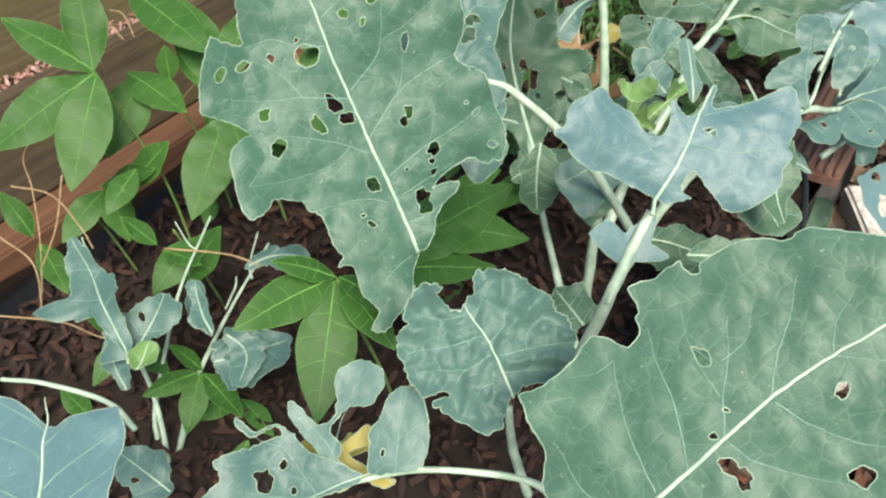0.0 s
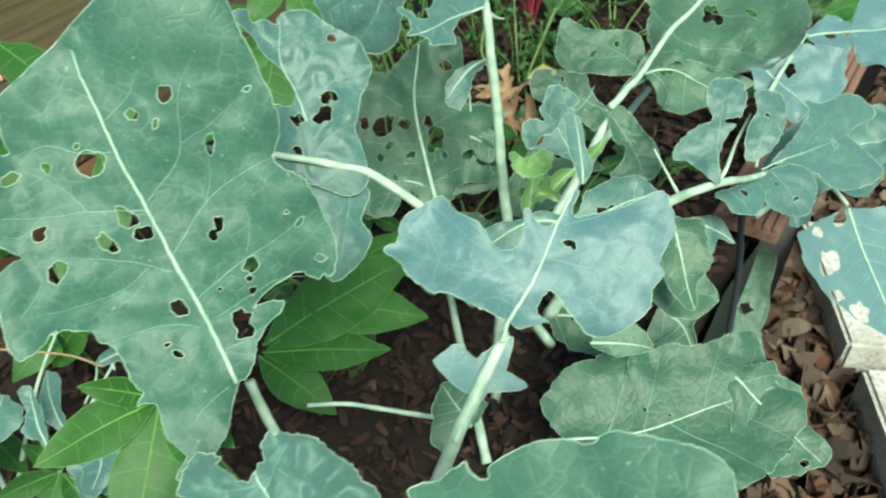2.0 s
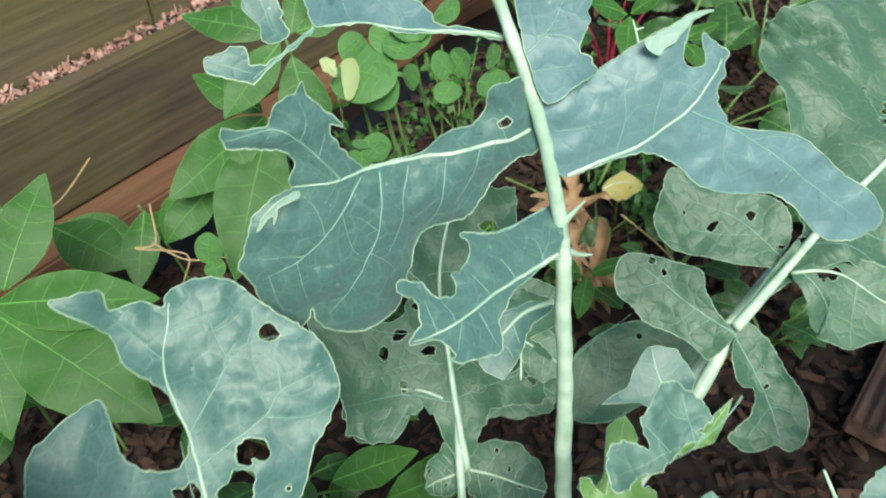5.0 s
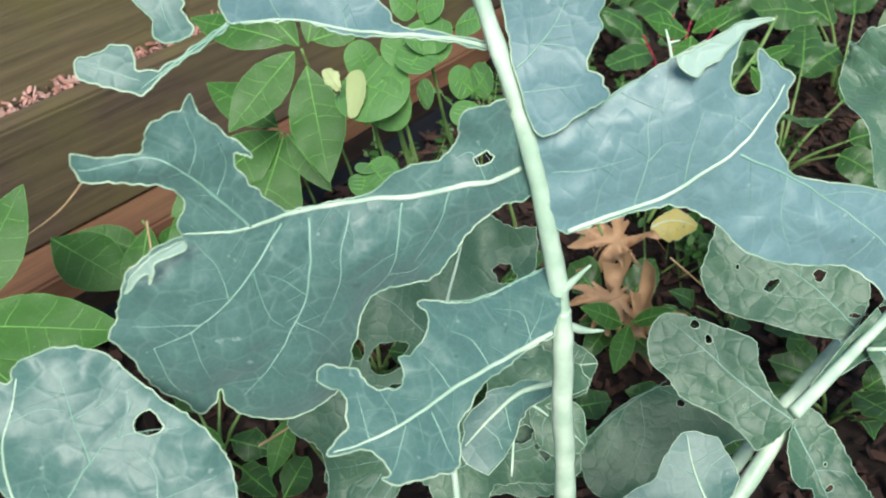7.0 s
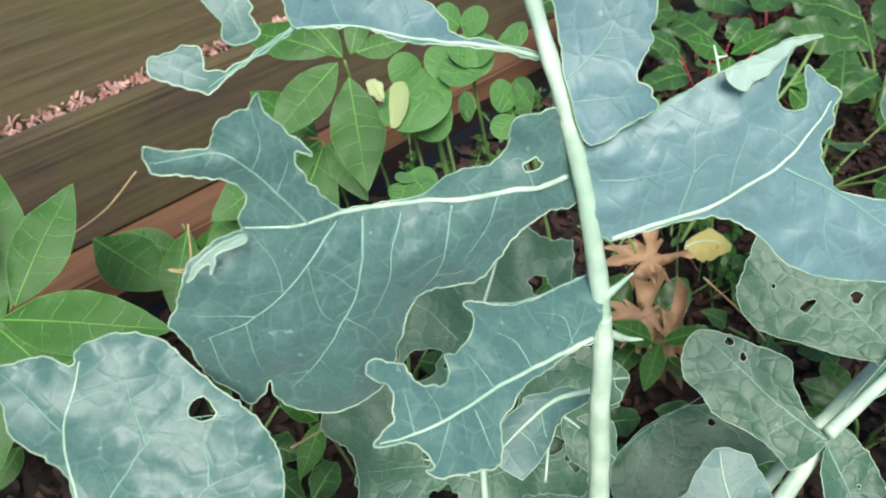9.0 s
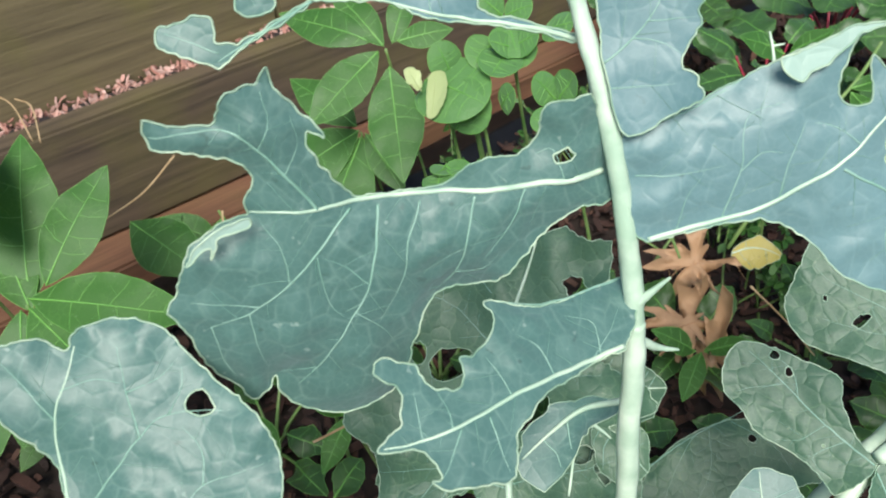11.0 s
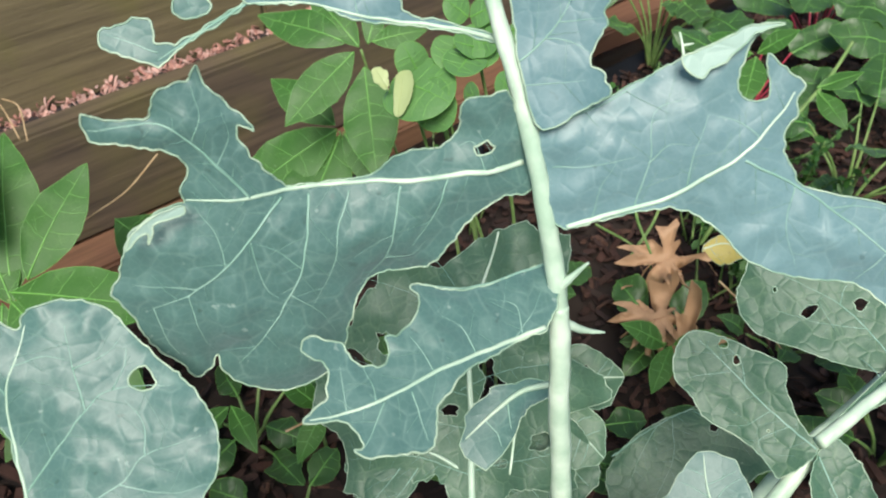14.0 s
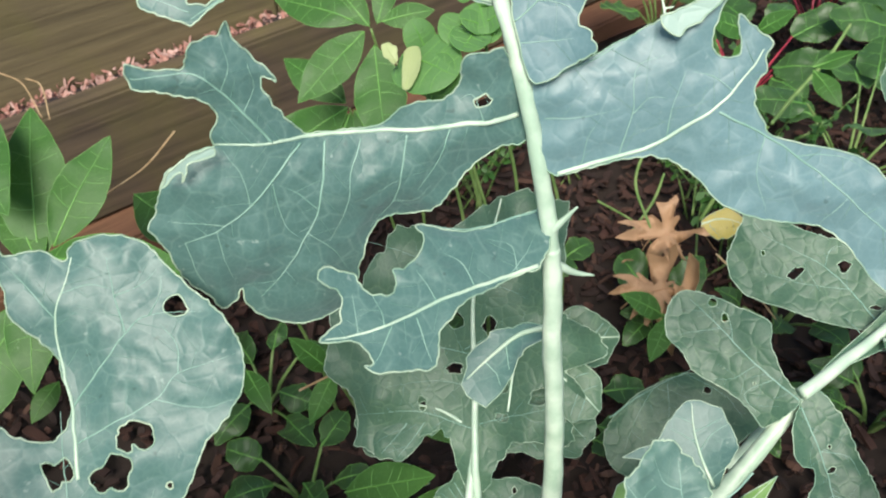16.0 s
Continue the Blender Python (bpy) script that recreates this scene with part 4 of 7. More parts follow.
leaf(p2, [(0.196, 0.577, 0.380), (0.208, 0.598, 0.396), (0.221, 0.618, 0.412), (0.235, 0.638, 0.427)], (0.10, -0.65, 0.75), (0.54, -1), [37, 32, 27, 23, 21, 20, 18, 17, 19, 25, 33, 34, 34, 35, 37, 39, 31, 26, 24, 21, 19, 17, 15, 14, 13, 12, 14, 23, 46, 32, 20, 14, 11, 10, 8, 8, 8, 9, 9, 10, 11, 13, 15, 19, 25, 31, 30, 25, 21, 19, 17, 18, 21, 24, 30, 37], [], sweep=0.45, mats=SKY, veins=1)
leaf(p3, [(0.2034, 0.9989, 0.5674), (0.1694, 0.9778, 0.5691), (0.1355, 0.9566, 0.5707), (0.1016, 0.9355, 0.5724)], (0.523, -0.821, 0.229), (0.5, 0), (), [(0.13, -8, 3.3)], shape=[(6, -29), (14, -28), (21, -28), (24, -23), (24, -16), (30, -10), (41, -10), (50, -8), (55, -4), (59, -1), (72, -1), (88, -2), (92, -5), (98, -13), (102, -20), (104, -25), (103, -28), (98, -26), (101, -31), (104, -34), (108, -39), (112, -44), (113, -50), (116, -46), (120, -45), (126, -44), (129, -40), (131, -35), (136, -35), (144, -36), (151, -39), (151, -32), (148, -28), (143, -28), (136, -25), (127, -22), (123, -18), (123, -12), (126, -7), (125, -3), (130, -2), (136, 0), (140, 3), (145, 6), (149, 13), (152, 21), (156, 28), (152, 36), (149, 49), (145, 58), (137, 67), (134, 71), (128, 69), (125, 65), (124, 72), (117, 80), (107, 85), (96, 86), (86, 84), (80, 80), (74, 68), (73, 63), (69, 52), (63, 44), (55, 41), (46, 42), (38, 40), (32, 34), (22, 24), (15, 18), (7, 14), (-2, 13), (-5, 8), (1, -17)], lines=[(2.00, [(-1, 1), (30, 1), (60, 1), (88, -1), (103, -2), (116, -3), (125, -3)]), (1.20, [(103, -2), (112, -16), (119, -25), (127, -32), (139, -33), (150, -33)]), (1.10, [(92, 1), (104, 12), (115, 23), (130, 32), (143, 37)]), (1.10, [(82, 2), (86, 22), (91, 35), (104, 54), (117, 69)]), (0.90, [(48, 3), (52, 19), (56, 33), (66, 45)]), (0.70, [(67, 3), (73, 16), (76, 30), (86, 47)]), (0.70, [(30, 2), (36, 16), (45, 28)]), (0.50, [(115, 23), (116, 11), (122, -1)]), (0.50, [(126, 30), (135, 28), (148, 26)]), (0.45, [(105, 14), (103, 32), (98, 40)]), (0.45, [(143, 37), (142, 50), (138, 62)]), (0.45, [(130, 32), (129, 47), (126, 60)]), (0.45, [(88, 29), (95, 21), (103, 15)]), (0.45, [(94, 39), (84, 50), (78, 63)]), (0.40, [(56, 33), (46, 33), (39, 27)]), (0.50, [(15, 1), (19, -10), (25, -9)]), (0.50, [(119, -25), (115, -34), (116, -43)]), (0.40, [(112, -16), (107, -24), (108, -34)])], bend=(0.43, -0.33, -0.02), cup=0, mats=BLUE, rib=0, ruffle=0.003, pucker=0.0050, tooth=0.0007, droop=0.009, rim=0.00036)
leaf(p3, [(0.2049, 0.9964, 0.5681), (0.1767, 0.9788, 0.5695), (0.1484, 0.9612, 0.5708), (0.1201, 0.9436, 0.5722)], (0.523, -0.821, 0.229), (0.5, 0), (), [], shape=[(125, -6), (125, -3), (130, -2), (135, -1), (136, 2), (138, 6), (138, 2), (142, 4), (146, 7), (143, 2), (138, -2), (131, -5)], lines=[], bend=(0.43, -0.33, -0.02), cup=0, mats=PALE, rib=0, ruffle=0.001, pucker=0.0006, tooth=0.0004, rim=0.0003)
leaf(p3, [(0.2232, 0.9760, 0.5119), (0.2022, 0.9505, 0.5165), (0.1811, 0.9251, 0.5211), (0.1601, 0.8997, 0.5257)], (0.413, -0.181, 0.892), (0.5, 0), (), [], shape=[(-12, -24), (5, -24), (20, -24), (33, -26), (45, -32), (51, -32), (50, -27), (54, -21), (61, -17), (64, -16), (68, -17), (69, -12), (72, -8), (77, -9), (82, -13), (84, -17), (84, -20), (89, -23), (96, -26), (100, -23), (99, -20), (94, -16), (93, -12), (96, -7), (97, -4), (103, -2), (108, 1), (104, 3), (96, 5), (93, 10), (92, 16), (96, 17), (92, 21), (85, 23), (75, 26), (69, 26), (65, 20), (61, 14), (56, 11), (46, 6), (31, 4), (15, 2), (5, 2), (-5, -6), (-12, -20)], lines=[(1.70, [(4, 1), (29, 1), (57, 2), (82, 4), (95, 3), (106, 1)]), (0.70, [(68, 5), (69, 16), (70, 24)]), (0.60, [(82, 4), (80, -3), (80, -11)]), (0.70, [(79, 5), (86, 12), (92, 17)]), (0.60, [(38, 2), (38, -9), (44, -17)]), (1.20, [(-10, -24), (12, -24), (30, -26), (44, -32)]), (0.50, [(15, 0), (12, -11), (21, -18)]), (0.50, [(57, 2), (58, -8), (59, -14)]), (0.50, [(93, 4), (90, -6), (88, -13)]), (0.40, [(20, 1), (7, -6), (-2, -13)])], bend=(0.00, 0.00, 0.00), cup=0, mats=BLUE, rib=0, ruffle=0.003, pucker=0.0042, tooth=0.0007, rim=0.00036, droop=0.002)
leaf(p3, [(0.2200, 0.9913, 0.5471), (0.2478, 1.0047, 0.5598), (0.2755, 1.0181, 0.5725), (0.3032, 1.0316, 0.5852)], (0.235, -0.878, 0.416), (0.5, 0), (), [], shape=[(8, 39), (25, 38), (37, 38), (48, 39), (61, 40), (73, 41), (86, 40), (101, 37), (92, 38), (87, 35), (80, 26), (79, 20), (82, 16), (88, 15), (90, 21), (92, 30), (96, 23), (101, 14), (97, 10), (95, 4), (90, 0), (87, -8), (88, -15), (91, -24), (119, -45), (128, -62), (136, -80), (145, -96), (146, -114), (134, -117), (124, -115), (111, -105), (102, -77), (90, -64), (73, -54), (60, -40), (54, -24), (42, -11), (31, -7), (16, -5), (1, -2), (-1, 7), (3, 24)], lines=[(1.90, [(2, -2), (21, -4), (43, -6), (58, -4), (69, -2), (80, 2), (91, 8), (97, 13)]), (1.10, [(7, 39), (25, 37), (37, 37), (60, 40)]), (0.60, [(49, -6), (56, 6), (66, 18)]), (0.60, [(28, -5), (40, 10), (48, 26), (61, 27)]), (0.50, [(6, 22), (21, 17), (36, 14)]), (0.50, [(40, 10), (48, 13), (56, 10)]), (0.40, [(12, -3), (20, 8), (29, 15)]), (0.50, [(80, 2), (75, 11), (68, 16)]), (1.20, [(72, -4), (87, -21), (103, -47), (117, -75), (134, -108)]), (0.50, [(95, -34), (112, -42), (121, -53)]), (0.50, [(87, -21), (78, -34), (77, -53)]), (0.50, [(109, -60), (100, -65), (95, -69)])], bend=(-0.21, -0.01, -0.02), cup=0, mats=SKY, rib=0, ruffle=0.004, pucker=0.0050, tooth=0.0007, droop=0.004, rim=0.00036)
leaf(p3, [(0.2209, 0.9882, 0.5485), (0.2486, 1.0016, 0.5612), (0.2763, 1.0151, 0.5740), (0.3040, 1.0285, 0.5867)], (0.235, -0.878, 0.416), (0.5, 0), (), [], shape=[(63, 42), (63, 38), (67, 32), (71, 34), (77, 34), (81, 36), (87, 38), (91, 39), (100, 38), (89, 42), (79, 42), (66, 42)], lines=[], bend=(-0.21, -0.01, -0.02), cup=0, mats=PALE, rib=0, ruffle=0.001, pucker=0.0008, tooth=0.0005, rim=0.0004)
leaf(p3, [(0.1958, 1.0137, 0.6029), (0.1957, 1.0236, 0.6240), (0.1956, 1.0335, 0.6452), (0.1955, 1.0435, 0.6663)], (0.052, -0.904, 0.425), (0.5, 0), (), [], shape=[(13, 4), (0, 0), (-23, -11), (-14, -26), (-7, -35), (-3, -32), (0, -31), (2, -26), (9, -26), (16, -29), (21, -28), (27, -29), (34, -27), (40, -20), (42, -4), (35, 9)], lines=[(0.90, [(0, 0), (9, -8), (20, -14), (32, -17)]), (0.50, [(-8, -3), (-6, -15), (-4, -25)]), (0.50, [(9, -8), (9, -18), (6, -26)]), (0.50, [(15, -12), (17, -20), (19, -28)])], bend=(0.00, 0.00, 0.00), cup=0, mats=SKY, rib=0, ruffle=0.004, pucker=0.0020, tooth=0.0008, rim=0.00036)
leaf(p3, [(0.1847, 1.0253, 0.6063), (0.1546, 1.0128, 0.6131), (0.1244, 1.0002, 0.6198), (0.0943, 0.9877, 0.6266)], (0.427, -0.783, 0.452), (0.5, 0), (), [], shape=[(2, 3), (16, 1), (36, 1), (52, 2), (65, -1), (72, -2), (84, 0), (93, 1), (96, -3), (97, -6), (99, -12), (92, -16), (77, -17), (62, -18), (48, -14), (39, -8), (35, -3), (24, -2), (2, 0)], lines=[(1.70, [(0, 2), (16, 0), (37, 0), (53, 0), (72, -2), (93, 1)]), (0.50, [(53, 0), (57, -7), (65, -13)]), (0.50, [(76, -2), (80, -8), (82, -14)])], bend=(0.00, 0.00, 0.00), cup=0, mats=SKY, rib=0, ruffle=0.004, pucker=0.0020, tooth=0.0008, rim=0.0004)
leaf(p3, [(0.1847, 1.0253, 0.6063), (0.1546, 1.0128, 0.6131), (0.1244, 1.0002, 0.6198), (0.0943, 0.9877, 0.6266)], (0.427, -0.783, 0.452), (0.5, 0), (), [], shape=[(93, 1), (98, 6), (109, 15), (117, 22), (122, 27), (131, 25), (141, 23), (143, 18), (136, 14), (128, 11), (124, 13), (123, 19), (116, 18), (108, 12), (96, 2)], lines=[(1.20, [(93, 1), (108, 13), (115, 19), (122, 25)]), (0.50, [(122, 22), (131, 20), (140, 18)])], bend=(0.00, 0.00, 0.00), cup=0, mats=BLUE, rib=0, ruffle=0.006, pucker=0.0020, tooth=0.0008, rim=0.0004)
leaf(p3, [(0.1847, 1.0253, 0.6063), (0.1546, 1.0128, 0.6131), (0.1244, 1.0002, 0.6198), (0.0943, 0.9877, 0.6266)], (0.427, -0.783, 0.452), (0.5, 0), (), [], shape=[(125, -4), (118, 2), (118, 7), (114, 9), (107, 7), (106, 3), (109, -2), (109, -5), (113, -13), (124, -11)], lines=[(0.50, [(118, -10), (115, -1), (111, 6)])], bend=(0.00, 0.00, 0.00), cup=0, mats=BLUE, rib=0, ruffle=0.006, pucker=0.0020, tooth=0.0008, rim=0.0004)
leaf(p2, [(0.0606, 0.8535, 0.4984), (0.0595, 0.8746, 0.5196), (0.0585, 0.8958, 0.5409), (0.0574, 0.9169, 0.5621)], (0.386, -0.644, 0.660), (0.5, 0), (), [(0.49, -32, 4.6), (-0.09, -28, 6.4), (-0.26, -23, 6.8), (-0.31, -1, 4.8), (-0.29, -44, 1.5), (-0.13, -24, 4.0), (-0.32, -18, 5.0), (-0.34, 2, 4.0), (-0.62, 0, 4.5)], shape=[(54, 59), (58, 52), (61, 41), (53, 36), (55, 29), (57, 24), (54, 15), (61, 12), (68, 0), (67, -15), (59, -26), (52, -38), (45, -51), (35, -60), (19, -65), (6, -62), (-7, -55), (-24, -52), (-35, -49), (-53, -54), (-80, -58), (-94, -44), (-87, -18), (-75, 12), (-65, 43), (-59, 62), (-26, 64), (-7, 63), (13, 42), (9, 35), (-10, 28), (-16, 19), (-17, 5), (-5, 0), (7, 6), (18, 13), (28, 28), (42, 36)], lines=[(1.50, [(-30, -8), (-17, -4), (-4, 0), (7, 5), (18, 10), (31, 13), (43, 12), (56, 12)]), (0.90, [(-3, 0), (13, -7), (30, -15), (39, -23), (44, -43)]), (0.70, [(30, -15), (44, -8), (59, -2)]), (0.80, [(-17, -4), (-7, -16), (6, -32), (18, -39), (29, -59)]), (0.60, [(18, -39), (29, -36), (36, -28)]), (0.60, [(31, 13), (41, 25), (50, 36)]), (0.50, [(6, -32), (6, -50), (11, -62)]), (0.50, [(44, -8), (51, -18), (58, -22)]), (0.50, [(41, 13), (46, 4), (47, -6)]), (0.50, [(39, -23), (49, -25), (55, -24)]), (0.70, [(-72, -10), (-52, -18), (-36, -37), (-33, -48)]), (0.90, [(-72, -10), (-44, -7), (-24, -1), (-5, 4)])], bend=(0.15, 0.11, 2.02), cup=0, mats=BLUE, rib=0, ruffle=0.006, pucker=0.0055, tooth=0.0009, droop=0.005, rim=0.00036)
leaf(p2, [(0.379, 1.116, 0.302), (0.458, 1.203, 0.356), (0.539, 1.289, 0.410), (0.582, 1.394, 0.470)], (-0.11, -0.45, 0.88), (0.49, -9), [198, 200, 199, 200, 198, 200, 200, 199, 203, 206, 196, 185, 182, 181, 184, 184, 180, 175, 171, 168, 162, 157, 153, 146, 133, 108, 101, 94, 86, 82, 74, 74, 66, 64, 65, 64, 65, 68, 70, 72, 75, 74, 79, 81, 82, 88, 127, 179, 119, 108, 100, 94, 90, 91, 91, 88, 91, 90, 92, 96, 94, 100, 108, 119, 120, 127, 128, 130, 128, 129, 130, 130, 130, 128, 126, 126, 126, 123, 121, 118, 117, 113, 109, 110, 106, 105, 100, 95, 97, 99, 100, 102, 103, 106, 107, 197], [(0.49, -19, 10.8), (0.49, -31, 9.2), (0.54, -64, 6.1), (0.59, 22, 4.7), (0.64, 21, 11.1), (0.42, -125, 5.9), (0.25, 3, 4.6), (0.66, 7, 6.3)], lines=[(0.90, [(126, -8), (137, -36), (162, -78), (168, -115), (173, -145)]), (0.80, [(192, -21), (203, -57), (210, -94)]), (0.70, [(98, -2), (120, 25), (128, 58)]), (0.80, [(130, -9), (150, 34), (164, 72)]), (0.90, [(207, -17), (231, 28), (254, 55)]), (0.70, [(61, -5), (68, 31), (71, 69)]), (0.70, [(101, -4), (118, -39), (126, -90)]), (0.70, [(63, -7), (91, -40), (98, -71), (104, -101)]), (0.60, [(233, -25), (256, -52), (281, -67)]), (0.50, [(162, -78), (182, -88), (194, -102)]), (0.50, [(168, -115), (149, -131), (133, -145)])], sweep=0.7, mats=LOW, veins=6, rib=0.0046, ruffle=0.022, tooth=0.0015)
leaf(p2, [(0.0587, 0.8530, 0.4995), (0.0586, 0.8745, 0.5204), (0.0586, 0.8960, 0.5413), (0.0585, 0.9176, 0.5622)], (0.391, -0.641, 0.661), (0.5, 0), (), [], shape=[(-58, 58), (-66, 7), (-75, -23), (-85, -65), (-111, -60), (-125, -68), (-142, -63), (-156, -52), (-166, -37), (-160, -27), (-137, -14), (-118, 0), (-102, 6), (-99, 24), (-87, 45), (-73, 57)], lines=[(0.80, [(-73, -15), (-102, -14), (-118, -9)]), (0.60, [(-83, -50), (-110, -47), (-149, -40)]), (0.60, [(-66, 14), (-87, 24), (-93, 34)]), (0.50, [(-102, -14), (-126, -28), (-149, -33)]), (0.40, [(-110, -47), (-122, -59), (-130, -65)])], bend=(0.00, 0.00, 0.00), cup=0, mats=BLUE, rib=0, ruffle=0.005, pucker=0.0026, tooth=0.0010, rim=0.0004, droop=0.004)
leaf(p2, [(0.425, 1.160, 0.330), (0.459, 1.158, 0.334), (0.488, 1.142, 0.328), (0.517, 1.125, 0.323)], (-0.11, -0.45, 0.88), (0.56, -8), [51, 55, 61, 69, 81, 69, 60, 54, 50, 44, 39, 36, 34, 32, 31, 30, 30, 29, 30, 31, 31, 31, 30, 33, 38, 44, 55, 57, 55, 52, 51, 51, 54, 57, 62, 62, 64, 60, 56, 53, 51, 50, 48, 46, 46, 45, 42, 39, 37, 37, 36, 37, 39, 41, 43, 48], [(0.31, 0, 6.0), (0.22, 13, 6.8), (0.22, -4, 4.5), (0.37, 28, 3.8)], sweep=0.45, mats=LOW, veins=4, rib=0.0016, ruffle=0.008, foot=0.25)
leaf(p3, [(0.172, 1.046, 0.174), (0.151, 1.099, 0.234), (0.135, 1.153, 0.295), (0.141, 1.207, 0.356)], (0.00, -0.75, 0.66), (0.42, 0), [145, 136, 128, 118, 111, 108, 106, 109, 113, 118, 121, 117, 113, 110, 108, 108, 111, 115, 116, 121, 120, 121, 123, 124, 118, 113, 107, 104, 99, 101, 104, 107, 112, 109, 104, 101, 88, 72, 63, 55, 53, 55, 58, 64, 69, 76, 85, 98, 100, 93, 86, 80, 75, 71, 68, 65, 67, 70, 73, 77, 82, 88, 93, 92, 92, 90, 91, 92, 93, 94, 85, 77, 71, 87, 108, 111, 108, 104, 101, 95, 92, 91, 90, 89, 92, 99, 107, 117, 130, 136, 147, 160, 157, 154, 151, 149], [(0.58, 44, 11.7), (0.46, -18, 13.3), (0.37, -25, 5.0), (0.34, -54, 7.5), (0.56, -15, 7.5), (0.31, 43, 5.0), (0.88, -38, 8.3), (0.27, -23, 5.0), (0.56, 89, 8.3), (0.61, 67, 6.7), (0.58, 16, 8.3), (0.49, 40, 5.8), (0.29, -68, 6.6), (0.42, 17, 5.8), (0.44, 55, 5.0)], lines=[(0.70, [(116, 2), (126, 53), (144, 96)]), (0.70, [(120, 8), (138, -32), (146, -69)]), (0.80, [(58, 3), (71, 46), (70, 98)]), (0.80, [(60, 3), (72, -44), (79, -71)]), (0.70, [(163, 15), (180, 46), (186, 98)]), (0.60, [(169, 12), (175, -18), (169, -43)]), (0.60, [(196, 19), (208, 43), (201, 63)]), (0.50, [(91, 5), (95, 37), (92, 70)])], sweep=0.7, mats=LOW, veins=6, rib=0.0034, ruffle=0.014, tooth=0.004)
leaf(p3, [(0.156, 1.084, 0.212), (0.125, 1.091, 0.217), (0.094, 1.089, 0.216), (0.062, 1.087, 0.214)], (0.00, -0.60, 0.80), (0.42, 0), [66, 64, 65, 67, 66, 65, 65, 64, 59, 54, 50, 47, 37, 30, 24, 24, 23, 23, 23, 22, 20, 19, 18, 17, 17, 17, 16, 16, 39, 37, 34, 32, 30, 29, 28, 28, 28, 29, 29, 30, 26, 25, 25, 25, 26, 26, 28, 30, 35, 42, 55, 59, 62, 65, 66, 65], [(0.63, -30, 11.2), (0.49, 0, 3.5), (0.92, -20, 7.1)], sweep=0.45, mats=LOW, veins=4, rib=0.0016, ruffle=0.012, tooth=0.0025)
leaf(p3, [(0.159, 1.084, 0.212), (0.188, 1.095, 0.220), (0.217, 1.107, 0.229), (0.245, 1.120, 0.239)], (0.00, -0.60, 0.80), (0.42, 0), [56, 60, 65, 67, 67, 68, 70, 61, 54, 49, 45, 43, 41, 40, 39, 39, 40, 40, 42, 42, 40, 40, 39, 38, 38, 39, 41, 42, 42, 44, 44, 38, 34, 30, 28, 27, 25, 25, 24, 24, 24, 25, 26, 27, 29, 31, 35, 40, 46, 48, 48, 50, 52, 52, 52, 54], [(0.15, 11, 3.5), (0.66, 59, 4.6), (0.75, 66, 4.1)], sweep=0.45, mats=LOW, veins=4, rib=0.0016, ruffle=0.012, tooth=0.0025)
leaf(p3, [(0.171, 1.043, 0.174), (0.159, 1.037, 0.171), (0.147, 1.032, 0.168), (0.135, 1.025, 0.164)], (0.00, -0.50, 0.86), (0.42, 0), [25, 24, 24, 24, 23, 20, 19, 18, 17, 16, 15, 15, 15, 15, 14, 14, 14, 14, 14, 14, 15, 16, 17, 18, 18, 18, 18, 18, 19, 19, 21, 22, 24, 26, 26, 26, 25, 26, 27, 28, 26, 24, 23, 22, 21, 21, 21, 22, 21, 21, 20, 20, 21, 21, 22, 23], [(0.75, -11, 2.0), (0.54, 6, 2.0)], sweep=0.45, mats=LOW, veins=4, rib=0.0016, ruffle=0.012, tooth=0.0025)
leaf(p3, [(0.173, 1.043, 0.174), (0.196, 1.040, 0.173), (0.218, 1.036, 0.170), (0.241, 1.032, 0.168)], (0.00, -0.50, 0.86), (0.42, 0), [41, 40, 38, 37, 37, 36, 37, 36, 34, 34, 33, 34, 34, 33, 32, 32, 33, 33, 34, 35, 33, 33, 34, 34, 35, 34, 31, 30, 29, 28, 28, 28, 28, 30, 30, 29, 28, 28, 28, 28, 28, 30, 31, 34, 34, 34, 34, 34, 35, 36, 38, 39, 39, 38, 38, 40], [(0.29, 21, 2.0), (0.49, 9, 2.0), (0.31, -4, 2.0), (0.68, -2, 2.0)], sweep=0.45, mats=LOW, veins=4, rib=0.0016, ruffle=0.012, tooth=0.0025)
leaf(p2, [(0.310, 0.837, 0.404), (0.308, 0.850, 0.421), (0.305, 0.862, 0.437), (0.300, 0.875, 0.454)], (0.20, -0.76, 0.61), (0.42, 0), [38, 38, 36, 35, 28, 24, 21, 18, 16, 14, 13, 13, 12, 12, 11, 11, 11, 11, 11, 12, 12, 12, 13, 14, 16, 18, 21, 25, 27, 26, 23, 21, 20, 19, 18, 16, 13, 11, 10, 9, 8, 8, 8, 7, 7, 7, 7, 7, 8, 8, 8, 10, 12, 16, 25, 35], [], sweep=0.45, mats=BLUE, veins=3, rib=0.0012, ruffle=0.007)
leaf(p2, [(0.331, 1.036, 0.291), (0.321, 1.048, 0.300), (0.313, 1.061, 0.310), (0.308, 1.075, 0.320)], (0.00, -0.60, 0.80), (0.42, 0), [33, 32, 29, 28, 26, 25, 25, 25, 25, 25, 26, 28, 38, 50, 23, 21, 20, 19, 18, 18, 18, 18, 18, 19, 20, 21, 23, 24, 24, 24, 22, 21, 20, 20, 19, 19, 20, 20, 21, 22, 23, 24, 23, 24, 24, 25, 26, 27, 28, 29, 31, 33, 32, 32, 33, 34], [], sweep=0.45, mats=BLUE, veins=3, rib=0.0012, ruffle=0.007)
